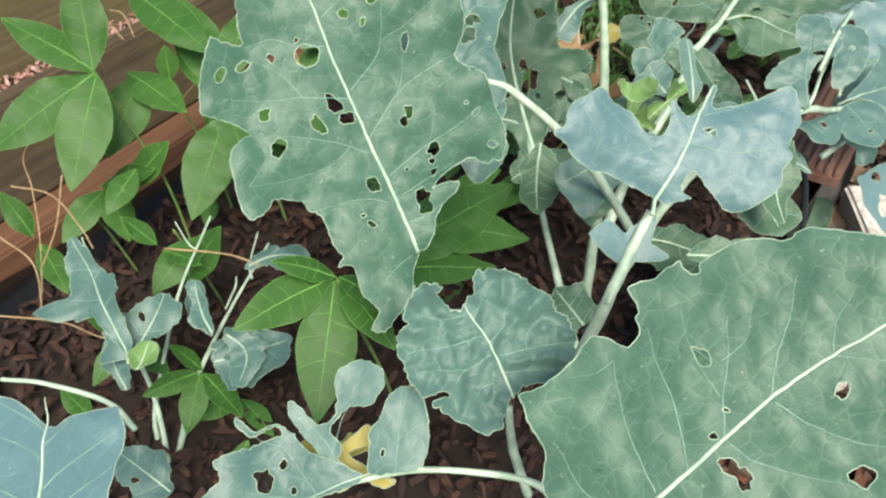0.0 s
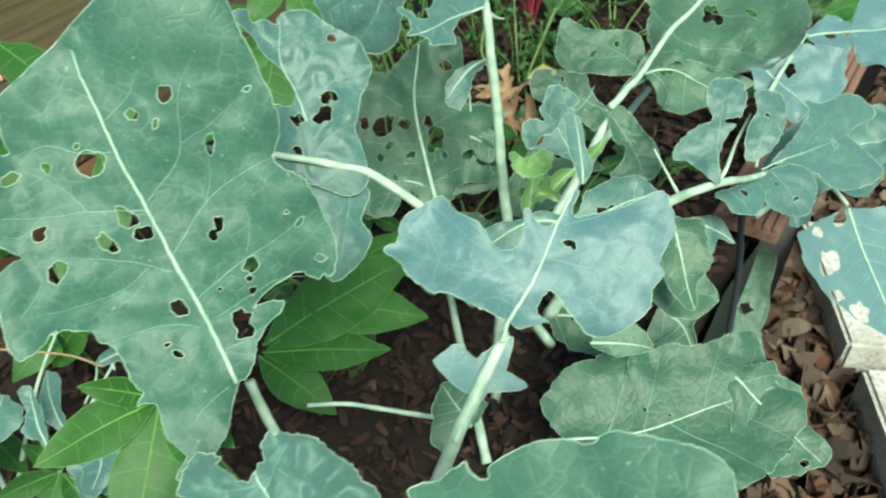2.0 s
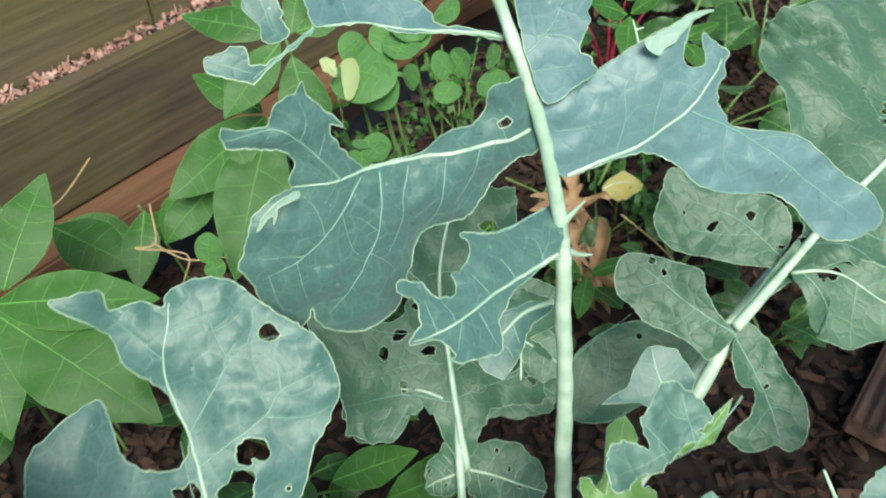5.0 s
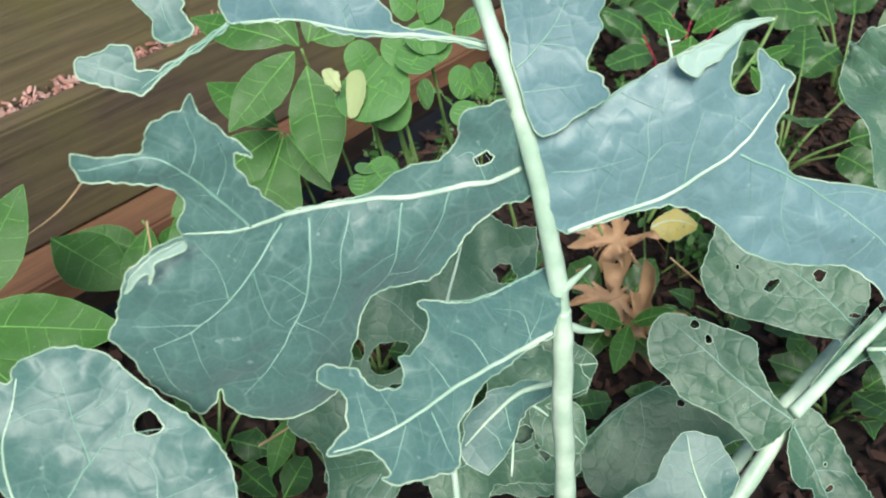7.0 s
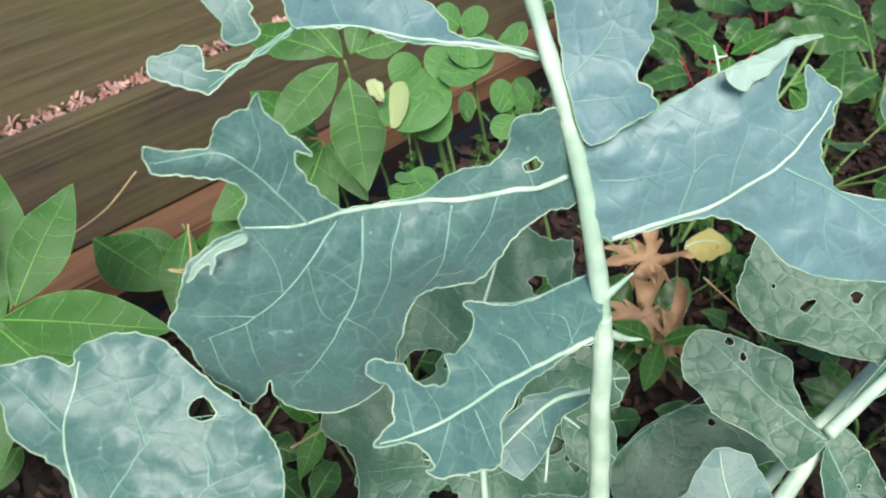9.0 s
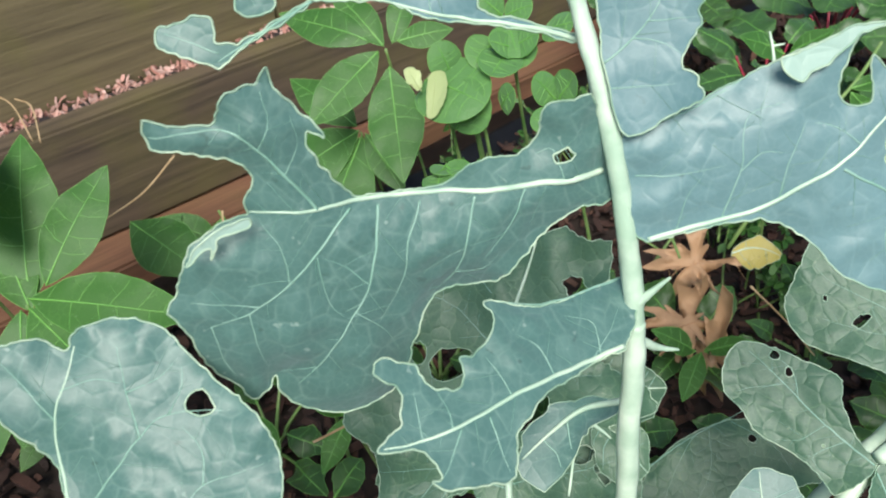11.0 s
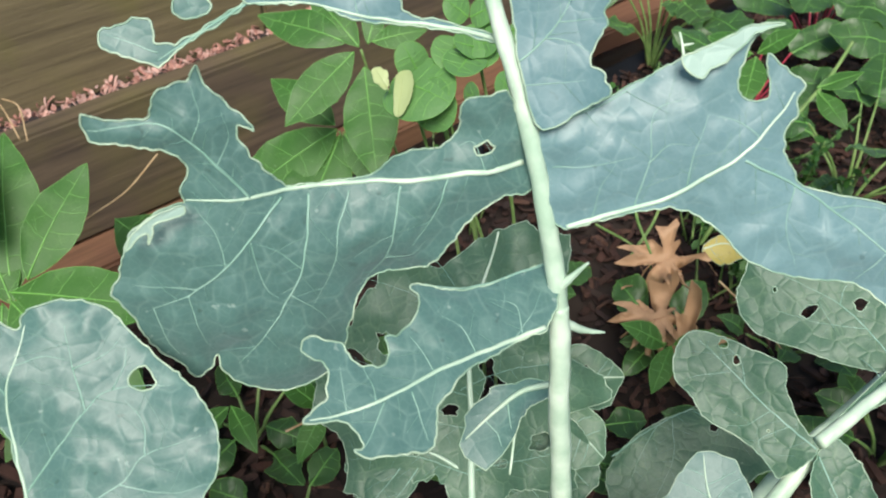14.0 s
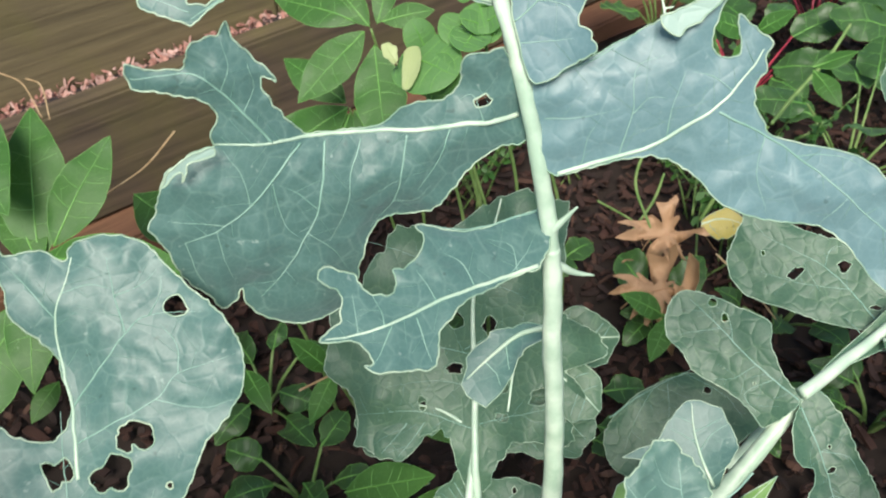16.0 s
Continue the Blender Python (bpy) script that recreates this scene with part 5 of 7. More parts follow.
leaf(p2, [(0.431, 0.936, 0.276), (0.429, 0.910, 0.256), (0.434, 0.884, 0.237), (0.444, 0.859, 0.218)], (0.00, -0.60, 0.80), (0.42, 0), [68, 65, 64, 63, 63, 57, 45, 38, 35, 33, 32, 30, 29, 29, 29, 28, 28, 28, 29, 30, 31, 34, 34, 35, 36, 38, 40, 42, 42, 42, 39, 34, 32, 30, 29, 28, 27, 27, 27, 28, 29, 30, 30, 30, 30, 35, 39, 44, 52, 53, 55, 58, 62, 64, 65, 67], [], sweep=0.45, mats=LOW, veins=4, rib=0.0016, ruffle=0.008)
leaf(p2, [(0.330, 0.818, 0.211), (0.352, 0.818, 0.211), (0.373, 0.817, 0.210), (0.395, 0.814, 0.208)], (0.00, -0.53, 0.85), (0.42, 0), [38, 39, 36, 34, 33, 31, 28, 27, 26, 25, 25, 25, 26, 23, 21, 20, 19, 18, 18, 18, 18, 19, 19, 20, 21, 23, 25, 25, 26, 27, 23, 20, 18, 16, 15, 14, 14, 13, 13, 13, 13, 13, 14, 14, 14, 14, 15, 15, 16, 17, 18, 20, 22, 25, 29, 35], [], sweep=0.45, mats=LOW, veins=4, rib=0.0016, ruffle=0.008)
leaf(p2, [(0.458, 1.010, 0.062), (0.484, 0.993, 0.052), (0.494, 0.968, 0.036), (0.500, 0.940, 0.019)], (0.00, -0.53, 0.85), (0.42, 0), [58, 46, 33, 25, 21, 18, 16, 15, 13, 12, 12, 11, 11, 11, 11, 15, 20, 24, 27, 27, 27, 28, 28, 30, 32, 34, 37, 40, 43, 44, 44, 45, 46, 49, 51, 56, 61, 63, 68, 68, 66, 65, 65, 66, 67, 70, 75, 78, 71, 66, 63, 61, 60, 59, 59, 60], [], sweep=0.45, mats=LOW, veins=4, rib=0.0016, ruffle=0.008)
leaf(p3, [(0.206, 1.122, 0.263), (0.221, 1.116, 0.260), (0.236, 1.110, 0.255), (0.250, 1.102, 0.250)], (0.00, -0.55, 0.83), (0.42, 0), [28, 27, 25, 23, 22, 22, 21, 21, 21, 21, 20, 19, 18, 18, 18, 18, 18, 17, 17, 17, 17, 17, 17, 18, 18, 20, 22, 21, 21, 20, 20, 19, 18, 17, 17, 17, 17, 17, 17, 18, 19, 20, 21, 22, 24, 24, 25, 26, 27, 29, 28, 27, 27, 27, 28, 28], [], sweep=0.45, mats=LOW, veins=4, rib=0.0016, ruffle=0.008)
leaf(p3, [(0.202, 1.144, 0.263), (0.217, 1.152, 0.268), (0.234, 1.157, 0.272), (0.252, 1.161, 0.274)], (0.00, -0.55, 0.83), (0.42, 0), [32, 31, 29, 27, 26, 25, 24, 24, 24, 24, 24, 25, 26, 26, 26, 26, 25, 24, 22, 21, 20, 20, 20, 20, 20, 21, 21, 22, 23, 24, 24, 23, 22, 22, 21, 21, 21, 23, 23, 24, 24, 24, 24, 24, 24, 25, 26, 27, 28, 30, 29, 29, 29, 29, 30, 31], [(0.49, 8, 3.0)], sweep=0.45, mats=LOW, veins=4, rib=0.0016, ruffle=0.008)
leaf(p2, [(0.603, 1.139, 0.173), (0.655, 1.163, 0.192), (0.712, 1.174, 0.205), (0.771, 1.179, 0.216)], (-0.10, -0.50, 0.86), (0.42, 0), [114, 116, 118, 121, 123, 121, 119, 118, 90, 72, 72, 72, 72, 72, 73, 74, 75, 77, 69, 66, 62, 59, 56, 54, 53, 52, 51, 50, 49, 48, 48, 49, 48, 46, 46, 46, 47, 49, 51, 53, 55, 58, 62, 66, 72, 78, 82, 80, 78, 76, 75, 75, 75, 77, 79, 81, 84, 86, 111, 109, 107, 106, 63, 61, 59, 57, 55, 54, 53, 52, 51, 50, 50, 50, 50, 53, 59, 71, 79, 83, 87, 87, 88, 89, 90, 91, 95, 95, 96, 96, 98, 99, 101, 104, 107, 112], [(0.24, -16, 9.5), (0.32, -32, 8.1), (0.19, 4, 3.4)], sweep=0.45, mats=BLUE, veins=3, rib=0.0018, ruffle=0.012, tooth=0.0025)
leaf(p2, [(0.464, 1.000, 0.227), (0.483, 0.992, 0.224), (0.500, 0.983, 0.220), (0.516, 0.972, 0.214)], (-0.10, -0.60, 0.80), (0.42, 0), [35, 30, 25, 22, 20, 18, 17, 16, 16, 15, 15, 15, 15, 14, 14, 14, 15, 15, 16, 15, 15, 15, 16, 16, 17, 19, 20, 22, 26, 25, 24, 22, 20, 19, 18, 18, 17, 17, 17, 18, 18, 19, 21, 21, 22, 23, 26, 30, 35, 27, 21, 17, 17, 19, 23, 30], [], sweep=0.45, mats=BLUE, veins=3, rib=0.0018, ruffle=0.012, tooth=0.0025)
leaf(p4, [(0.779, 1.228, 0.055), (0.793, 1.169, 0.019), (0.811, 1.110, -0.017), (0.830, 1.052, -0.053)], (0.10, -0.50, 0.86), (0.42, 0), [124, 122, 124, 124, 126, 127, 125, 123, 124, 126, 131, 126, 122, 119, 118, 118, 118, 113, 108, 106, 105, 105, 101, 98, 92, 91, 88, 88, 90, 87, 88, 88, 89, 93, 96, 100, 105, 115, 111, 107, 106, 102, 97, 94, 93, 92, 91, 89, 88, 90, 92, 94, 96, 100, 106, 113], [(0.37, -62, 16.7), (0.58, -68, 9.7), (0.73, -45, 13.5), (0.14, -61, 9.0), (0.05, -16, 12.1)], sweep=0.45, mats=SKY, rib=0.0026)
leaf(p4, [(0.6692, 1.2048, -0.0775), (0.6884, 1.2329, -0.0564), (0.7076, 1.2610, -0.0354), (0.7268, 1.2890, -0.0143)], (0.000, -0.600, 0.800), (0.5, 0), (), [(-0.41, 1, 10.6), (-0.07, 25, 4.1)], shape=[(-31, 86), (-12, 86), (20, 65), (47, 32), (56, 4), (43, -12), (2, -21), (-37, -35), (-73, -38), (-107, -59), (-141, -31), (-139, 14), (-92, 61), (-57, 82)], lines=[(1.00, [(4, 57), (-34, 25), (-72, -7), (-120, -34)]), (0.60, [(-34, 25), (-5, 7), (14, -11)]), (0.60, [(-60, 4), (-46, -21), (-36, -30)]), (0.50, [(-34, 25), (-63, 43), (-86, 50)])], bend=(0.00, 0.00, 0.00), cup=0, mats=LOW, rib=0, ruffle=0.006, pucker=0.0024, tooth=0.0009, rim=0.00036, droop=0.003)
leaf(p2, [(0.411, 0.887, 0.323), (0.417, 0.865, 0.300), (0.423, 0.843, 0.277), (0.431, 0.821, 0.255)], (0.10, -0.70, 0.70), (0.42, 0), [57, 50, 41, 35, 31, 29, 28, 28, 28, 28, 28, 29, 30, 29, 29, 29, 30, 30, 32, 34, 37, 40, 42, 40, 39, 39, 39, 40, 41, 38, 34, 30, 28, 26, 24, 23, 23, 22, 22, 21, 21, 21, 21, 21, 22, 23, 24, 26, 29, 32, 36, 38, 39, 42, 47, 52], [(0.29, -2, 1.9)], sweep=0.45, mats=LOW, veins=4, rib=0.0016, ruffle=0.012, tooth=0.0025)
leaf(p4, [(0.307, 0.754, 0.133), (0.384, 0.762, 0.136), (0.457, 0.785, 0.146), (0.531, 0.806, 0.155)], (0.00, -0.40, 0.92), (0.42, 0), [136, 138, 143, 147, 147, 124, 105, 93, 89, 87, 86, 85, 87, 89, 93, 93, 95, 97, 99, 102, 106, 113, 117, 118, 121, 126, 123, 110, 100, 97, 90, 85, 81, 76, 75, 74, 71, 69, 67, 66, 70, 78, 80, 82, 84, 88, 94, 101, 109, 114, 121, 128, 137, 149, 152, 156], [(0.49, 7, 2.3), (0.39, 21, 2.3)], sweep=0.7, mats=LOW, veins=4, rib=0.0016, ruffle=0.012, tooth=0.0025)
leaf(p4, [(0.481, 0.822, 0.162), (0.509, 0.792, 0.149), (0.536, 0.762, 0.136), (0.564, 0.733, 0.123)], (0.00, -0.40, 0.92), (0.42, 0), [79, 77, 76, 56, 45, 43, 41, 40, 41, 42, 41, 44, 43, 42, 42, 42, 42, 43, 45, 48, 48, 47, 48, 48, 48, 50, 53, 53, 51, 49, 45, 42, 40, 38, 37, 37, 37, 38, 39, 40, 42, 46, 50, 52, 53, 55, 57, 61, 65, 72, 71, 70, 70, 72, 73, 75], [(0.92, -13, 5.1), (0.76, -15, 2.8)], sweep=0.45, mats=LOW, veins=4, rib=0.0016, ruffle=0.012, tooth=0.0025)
leaf(p4, [(0.734, 1.437, 0.234), (0.788, 1.442, 0.237), (0.841, 1.446, 0.239), (0.895, 1.449, 0.241)], (0.00, -0.50, 0.86), (0.42, 0), [98, 105, 109, 114, 122, 133, 149, 170, 165, 163, 19, 19, 19, 20, 20, 21, 24, 25, 29, 33, 39, 43, 44, 46, 50, 55, 59, 66, 68, 66, 63, 60, 58, 56, 55, 51, 49, 46, 45, 44, 30, 22, 62, 64, 67, 71, 76, 84, 89, 86, 85, 83, 84, 85, 87, 91], [(0.22, -4, 8.0), (0.39, -3, 4.8)], sweep=0.45, mats=SKY, veins=3, rib=0.0018, ruffle=0.012, tooth=0.0025)
leaf(p4, [(0.641, 1.415, 0.221), (0.671, 1.380, 0.201), (0.704, 1.347, 0.181), (0.737, 1.314, 0.162)], (0.00, -0.50, 0.86), (0.42, 0), [90, 90, 89, 90, 92, 95, 101, 106, 105, 107, 109, 108, 94, 85, 79, 75, 69, 65, 62, 59, 58, 58, 58, 61, 62, 57, 55, 53, 51, 51, 51, 47, 43, 40, 38, 36, 35, 34, 34, 35, 35, 37, 40, 40, 41, 42, 44, 46, 49, 54, 60, 66, 69, 71, 76, 82], [(0.44, 25, 10.4)], sweep=0.45, mats=SKY, veins=3, rib=0.0018, ruffle=0.012, tooth=0.0025)
leaf(p5, [(-0.280, 0.683, 0.187), (-0.271, 0.701, 0.201), (-0.261, 0.719, 0.214), (-0.251, 0.737, 0.228)], (0.00, -0.60, 0.80), (0.42, 0), [44, 41, 38, 35, 33, 32, 31, 30, 30, 29, 29, 29, 30, 31, 32, 33, 35, 38, 41, 43, 45, 47, 51, 55, 53, 47, 43, 40, 38, 33, 27, 22, 20, 17, 16, 14, 14, 13, 13, 13, 13, 14, 15, 16, 18, 20, 22, 26, 33, 36, 39, 44, 45, 44, 44, 45], [(0.56, 12, 4.9)], sweep=0.45, mats=BLUE, veins=3, rib=0.0012, ruffle=0.012, tooth=0.004)
leaf(p5, [(-0.216, 0.553, 0.132), (-0.235, 0.564, 0.139), (-0.255, 0.575, 0.145), (-0.274, 0.585, 0.151)], (0.00, -0.50, 0.86), (0.42, 0), [43, 43, 40, 37, 36, 34, 33, 33, 30, 28, 27, 25, 25, 25, 24, 25, 25, 24, 23, 23, 23, 23, 23, 25, 26, 27, 30, 32, 30, 29, 28, 25, 24, 23, 21, 21, 21, 21, 21, 22, 22, 24, 25, 26, 25, 25, 24, 25, 26, 27, 28, 30, 31, 33, 36, 39], [(0.53, 12, 4.0)], sweep=0.45, mats=BLUE, veins=3, rib=0.0012, ruffle=0.012, tooth=0.004)
leaf(p5, [(-0.226, 0.743, 0.127), (-0.196, 0.739, 0.125), (-0.167, 0.735, 0.123), (-0.137, 0.731, 0.121)], (0.00, -0.41, 0.91), (0.42, 0), [54, 53, 48, 45, 43, 41, 40, 36, 32, 30, 28, 27, 26, 26, 26, 26, 26, 27, 28, 27, 27, 27, 28, 29, 31, 33, 36, 37, 36, 37, 36, 34, 32, 31, 30, 30, 30, 31, 32, 33, 35, 36, 35, 34, 35, 35, 36, 37, 37, 37, 38, 38, 40, 43, 46, 50], [], sweep=0.45, mats=BLUE, veins=3, rib=0.0012, ruffle=0.012, tooth=0.004)
leaf(p5, [(-0.258, 0.649, 0.205), (-0.255, 0.657, 0.211), (-0.252, 0.664, 0.216), (-0.249, 0.672, 0.222)], (0.00, -0.60, 0.80), (0.42, 0), [19, 18, 18, 17, 17, 17, 15, 14, 14, 13, 13, 13, 13, 13, 13, 14, 14, 13, 12, 12, 12, 12, 12, 12, 12, 13, 14, 13, 13, 12, 12, 11, 11, 11, 11, 11, 11, 11, 11, 12, 13, 14, 15, 17, 17, 16, 16, 16, 16, 17, 17, 18, 19, 19, 19, 19], [], sweep=0.45, mats=YOUNG, pucker=0.003, ruffle=0.012, veins=2, rib=0.001)
leaf(p5, [(-0.181, 0.675, 0.233), (-0.192, 0.688, 0.243), (-0.199, 0.702, 0.253), (-0.203, 0.717, 0.264)], (0.00, -0.60, 0.80), (0.42, 0), [36, 34, 32, 31, 13, 13, 14, 14, 15, 14, 14, 13, 14, 14, 14, 15, 14, 14, 13, 13, 13, 14, 14, 15, 16, 18, 20, 23, 23, 24, 22, 18, 16, 15, 14, 13, 12, 12, 12, 12, 12, 11, 11, 12, 12, 12, 13, 13, 14, 15, 17, 18, 19, 22, 26, 33], [], sweep=0.45, mats=BLUE, veins=3, rib=0.0012, ruffle=0.012, tooth=0.004)
leaf(p5, [(-0.162, 0.769, 0.240), (-0.141, 0.777, 0.245), (-0.119, 0.779, 0.246), (-0.096, 0.775, 0.243)], (0.00, -0.50, 0.86), (0.42, 0), [41, 40, 35, 32, 28, 21, 17, 15, 13, 12, 11, 9, 9, 9, 8, 8, 8, 9, 9, 9, 10, 11, 12, 13, 16, 19, 25, 28, 29, 30, 24, 21, 18, 16, 15, 14, 13, 13, 12, 12, 12, 12, 13, 13, 13, 13, 14, 15, 16, 17, 18, 20, 22, 26, 30, 38], [], sweep=0.45, mats=BLUE, veins=3, rib=0.0012, ruffle=0.012, tooth=0.004)
leaf(p5, [(-0.269, 0.657, 0.204), (-0.294, 0.693, 0.231), (-0.319, 0.729, 0.258), (-0.344, 0.765, 0.285)], (0.00, -0.60, 0.80), (0.49, 5), [74, 66, 59, 51, 44, 39, 34, 33, 34, 36, 54, 70, 61, 51, 45, 34, 28, 24, 22, 20, 17, 15, 15, 15, 17, 21, 27, 36, 51, 72, 57, 45, 37, 31, 27, 25, 23, 23, 22, 22, 22, 22, 23, 25, 26, 28, 31, 33, 32, 31, 31, 33, 37, 42, 63, 77], [], sweep=0.45, mats=BLUE, veins=3, rib=0.0012, ruffle=0.012, tooth=0.004)
leaf(p5, [(-0.295, 0.669, 0.145), (-0.306, 0.683, 0.156), (-0.315, 0.698, 0.167), (-0.322, 0.714, 0.179)], (0.00, -0.60, 0.80), (0.42, 0), [37, 34, 32, 27, 24, 22, 20, 19, 18, 17, 15, 13, 12, 11, 10, 10, 10, 10, 10, 10, 11, 11, 12, 13, 14, 17, 20, 24, 26, 27, 24, 22, 20, 19, 18, 18, 17, 17, 17, 18, 18, 19, 20, 20, 20, 21, 21, 23, 24, 26, 30, 31, 32, 32, 33, 36], [], sweep=0.45, mats=BLUE, veins=3, rib=0.0012, ruffle=0.012, tooth=0.004)
leaf(p5, [(-0.211, 0.718, 0.136), (-0.183, 0.725, 0.140), (-0.155, 0.733, 0.144), (-0.128, 0.742, 0.149)], (0.00, -0.50, 0.86), (0.42, 0), [54, 52, 47, 43, 40, 38, 36, 32, 30, 29, 27, 27, 26, 26, 26, 26, 27, 26, 26, 26, 26, 27, 28, 29, 31, 34, 36, 36, 37, 38, 38, 38, 37, 38, 38, 39, 41, 44, 41, 39, 38, 37, 37, 36, 35, 35, 35, 36, 38, 40, 42, 46, 48, 49, 49, 52], [], sweep=0.45, mats=BLUE, veins=3, rib=0.0012, ruffle=0.012, tooth=0.004)
leaf(p5, [(-0.219, 0.748, 0.146), (-0.231, 0.764, 0.159), (-0.242, 0.781, 0.172), (-0.250, 0.799, 0.185)], (0.00, -0.60, 0.80), (0.42, 0), [43, 38, 34, 30, 27, 22, 19, 17, 16, 15, 14, 14, 14, 14, 14, 13, 13, 13, 13, 13, 14, 14, 15, 16, 18, 20, 23, 28, 29, 29, 24, 20, 17, 15, 14, 13, 12, 12, 11, 11, 11, 11, 11, 12, 12, 13, 14, 15, 16, 18, 21, 25, 31, 34, 38, 42], [], sweep=0.45, mats=BLUE, veins=3, rib=0.0012, ruffle=0.012, tooth=0.004)
leaf(p5, [(-0.194, 0.734, 0.163), (-0.175, 0.722, 0.158), (-0.169, 0.706, 0.151), (-0.174, 0.685, 0.142)], (0.00, -0.41, 0.91), (0.42, 0), [43, 42, 38, 32, 28, 25, 23, 21, 20, 20, 19, 16, 22, 30, 27, 25, 23, 23, 22, 21, 21, 21, 22, 23, 24, 25, 28, 30, 29, 27, 26, 24, 23, 23, 23, 23, 24, 25, 25, 24, 23, 23, 23, 23, 23, 24, 25, 27, 29, 32, 33, 34, 36, 37, 40, 44], [], sweep=0.45, mats=BLUE, veins=3, rib=0.0012, ruffle=0.012, tooth=0.004)
leaf(p5, [(-0.181, 0.365, 0.385), (-0.184, 0.393, 0.398), (-0.188, 0.420, 0.412), (-0.190, 0.447, 0.425)], (-0.10, -0.45, 0.89), (0.42, 0), [33, 37, 43, 51, 60, 66, 71, 68, 66, 65, 65, 65, 61, 57, 54, 53, 52, 52, 53, 48, 44, 41, 39, 38, 37, 37, 37, 37, 39, 38, 38, 39, 41, 44, 45, 49, 49, 50, 52, 54, 54, 55, 56, 58, 61, 64, 67, 67, 67, 58, 48, 43, 38, 34, 32, 33], [], sweep=0.45, mats=SKY, veins=3, rib=0.0016, ruffle=0.012)
leaf(p2, [(0.254, 0.918, 0.213), (0.236, 0.925, 0.219), (0.219, 0.935, 0.226), (0.203, 0.946, 0.235)], (0.00, -0.60, 0.80), (0.42, 0), [39, 37, 33, 31, 29, 27, 26, 26, 26, 26, 26, 26, 27, 30, 33, 36, 39, 44, 45, 41, 39, 37, 36, 35, 35, 34, 30, 28, 26, 25, 24, 22, 20, 19, 18, 17, 16, 16, 16, 16, 16, 17, 17, 18, 19, 20, 21, 23, 26, 30, 32, 33, 34, 36, 39, 39], [], sweep=0.45, mats=LOW, veins=4, rib=0.0016, ruffle=0.012, tooth=0.0025)
leaf(p2, [(0.166, 0.930, 0.290), (0.162, 0.914, 0.268), (0.161, 0.898, 0.247), (0.163, 0.882, 0.225)], (0.00, -0.80, 0.60), (0.42, 0), [50, 49, 45, 43, 41, 41, 39, 36, 34, 32, 31, 31, 30, 30, 29, 30, 30, 31, 32, 30, 29, 29, 29, 29, 30, 31, 32, 34, 34, 33, 29, 27, 25, 24, 23, 23, 22, 22, 22, 23, 24, 24, 23, 22, 22, 22, 22, 24, 25, 28, 31, 36, 41, 42, 44, 48], [], sweep=0.45, mats=LOW, veins=4, rib=0.0016, ruffle=0.012, tooth=0.0025)
leaf(p2, [(0.293, 0.929, 0.138), (0.336, 0.925, 0.135), (0.377, 0.914, 0.129), (0.416, 0.898, 0.120)], (0.00, -0.50, 0.86), (0.42, 0), [80, 71, 64, 59, 50, 43, 38, 34, 32, 30, 28, 28, 30, 28, 27, 26, 26, 26, 26, 26, 27, 28, 30, 32, 36, 41, 47, 55, 55, 51, 48, 45, 44, 44, 43, 44, 44, 46, 45, 43, 41, 41, 41, 41, 41, 42, 44, 45, 47, 49, 52, 56, 59, 66, 75, 81], [(0.27, 0, 4.2)], sweep=0.45, mats=LOW, veins=4, rib=0.0016, ruffle=0.012, tooth=0.0025)
leaf(p2, [(0.207, 0.729, 0.188), (0.197, 0.741, 0.195), (0.187, 0.753, 0.202), (0.178, 0.765, 0.209)], (0.00, -0.50, 0.86), (0.42, 0), [29, 28, 27, 26, 25, 24, 24, 24, 24, 25, 25, 26, 28, 30, 33, 36, 41, 44, 45, 46, 49, 43, 36, 31, 27, 25, 23, 22, 21, 23, 22, 22, 23, 22, 23, 24, 26, 28, 30, 30, 29, 29, 28, 29, 29, 30, 31, 33, 31, 30, 30, 29, 29, 29, 29, 30], [], sweep=0.45, mats=LOW, veins=4, rib=0.0016, ruffle=0.012, tooth=0.0025)
leaf(p2, [(0.310, 0.883, 0.319), (0.265, 0.882, 0.319), (0.225, 0.864, 0.308), (0.186, 0.844, 0.296)], (0.00, -0.50, 0.86), (0.42, 0), [83, 86, 87, 88, 91, 95, 59, 46, 39, 34, 30, 28, 26, 26, 27, 27, 27, 29, 30, 32, 33, 36, 38, 42, 47, 51, 52, 53, 55, 53, 40, 26, 17, 12, 11, 10, 10, 10, 9, 9, 9, 9, 10, 10, 10, 11, 12, 13, 15, 17, 21, 26, 36, 55, 81, 82], [(0.8, 51, 8.4), (0.54, 25, 4.3)], sweep=0.45, mats=BLUE, veins=3, rib=0.0018, ruffle=0.012, tooth=0.0025)
leaf(p2, [(0.310, 0.876, 0.319), (0.338, 0.889, 0.327), (0.367, 0.900, 0.333), (0.398, 0.907, 0.337)], (0.00, -0.50, 0.86), (0.42, 0), [57, 55, 53, 52, 47, 43, 40, 38, 36, 35, 32, 30, 29, 29, 29, 29, 29, 29, 28, 27, 27, 28, 28, 29, 30, 32, 35, 39, 38, 39, 39, 42, 45, 43, 40, 37, 36, 35, 34, 33, 34, 34, 34, 34, 34, 35, 37, 39, 40, 43, 46, 50, 50, 51, 53, 56], [(0.36, 2, 5.8), (0.46, 0, 4.8)], sweep=0.45, mats=BLUE, veins=3, rib=0.0018, ruffle=0.012, tooth=0.0025)
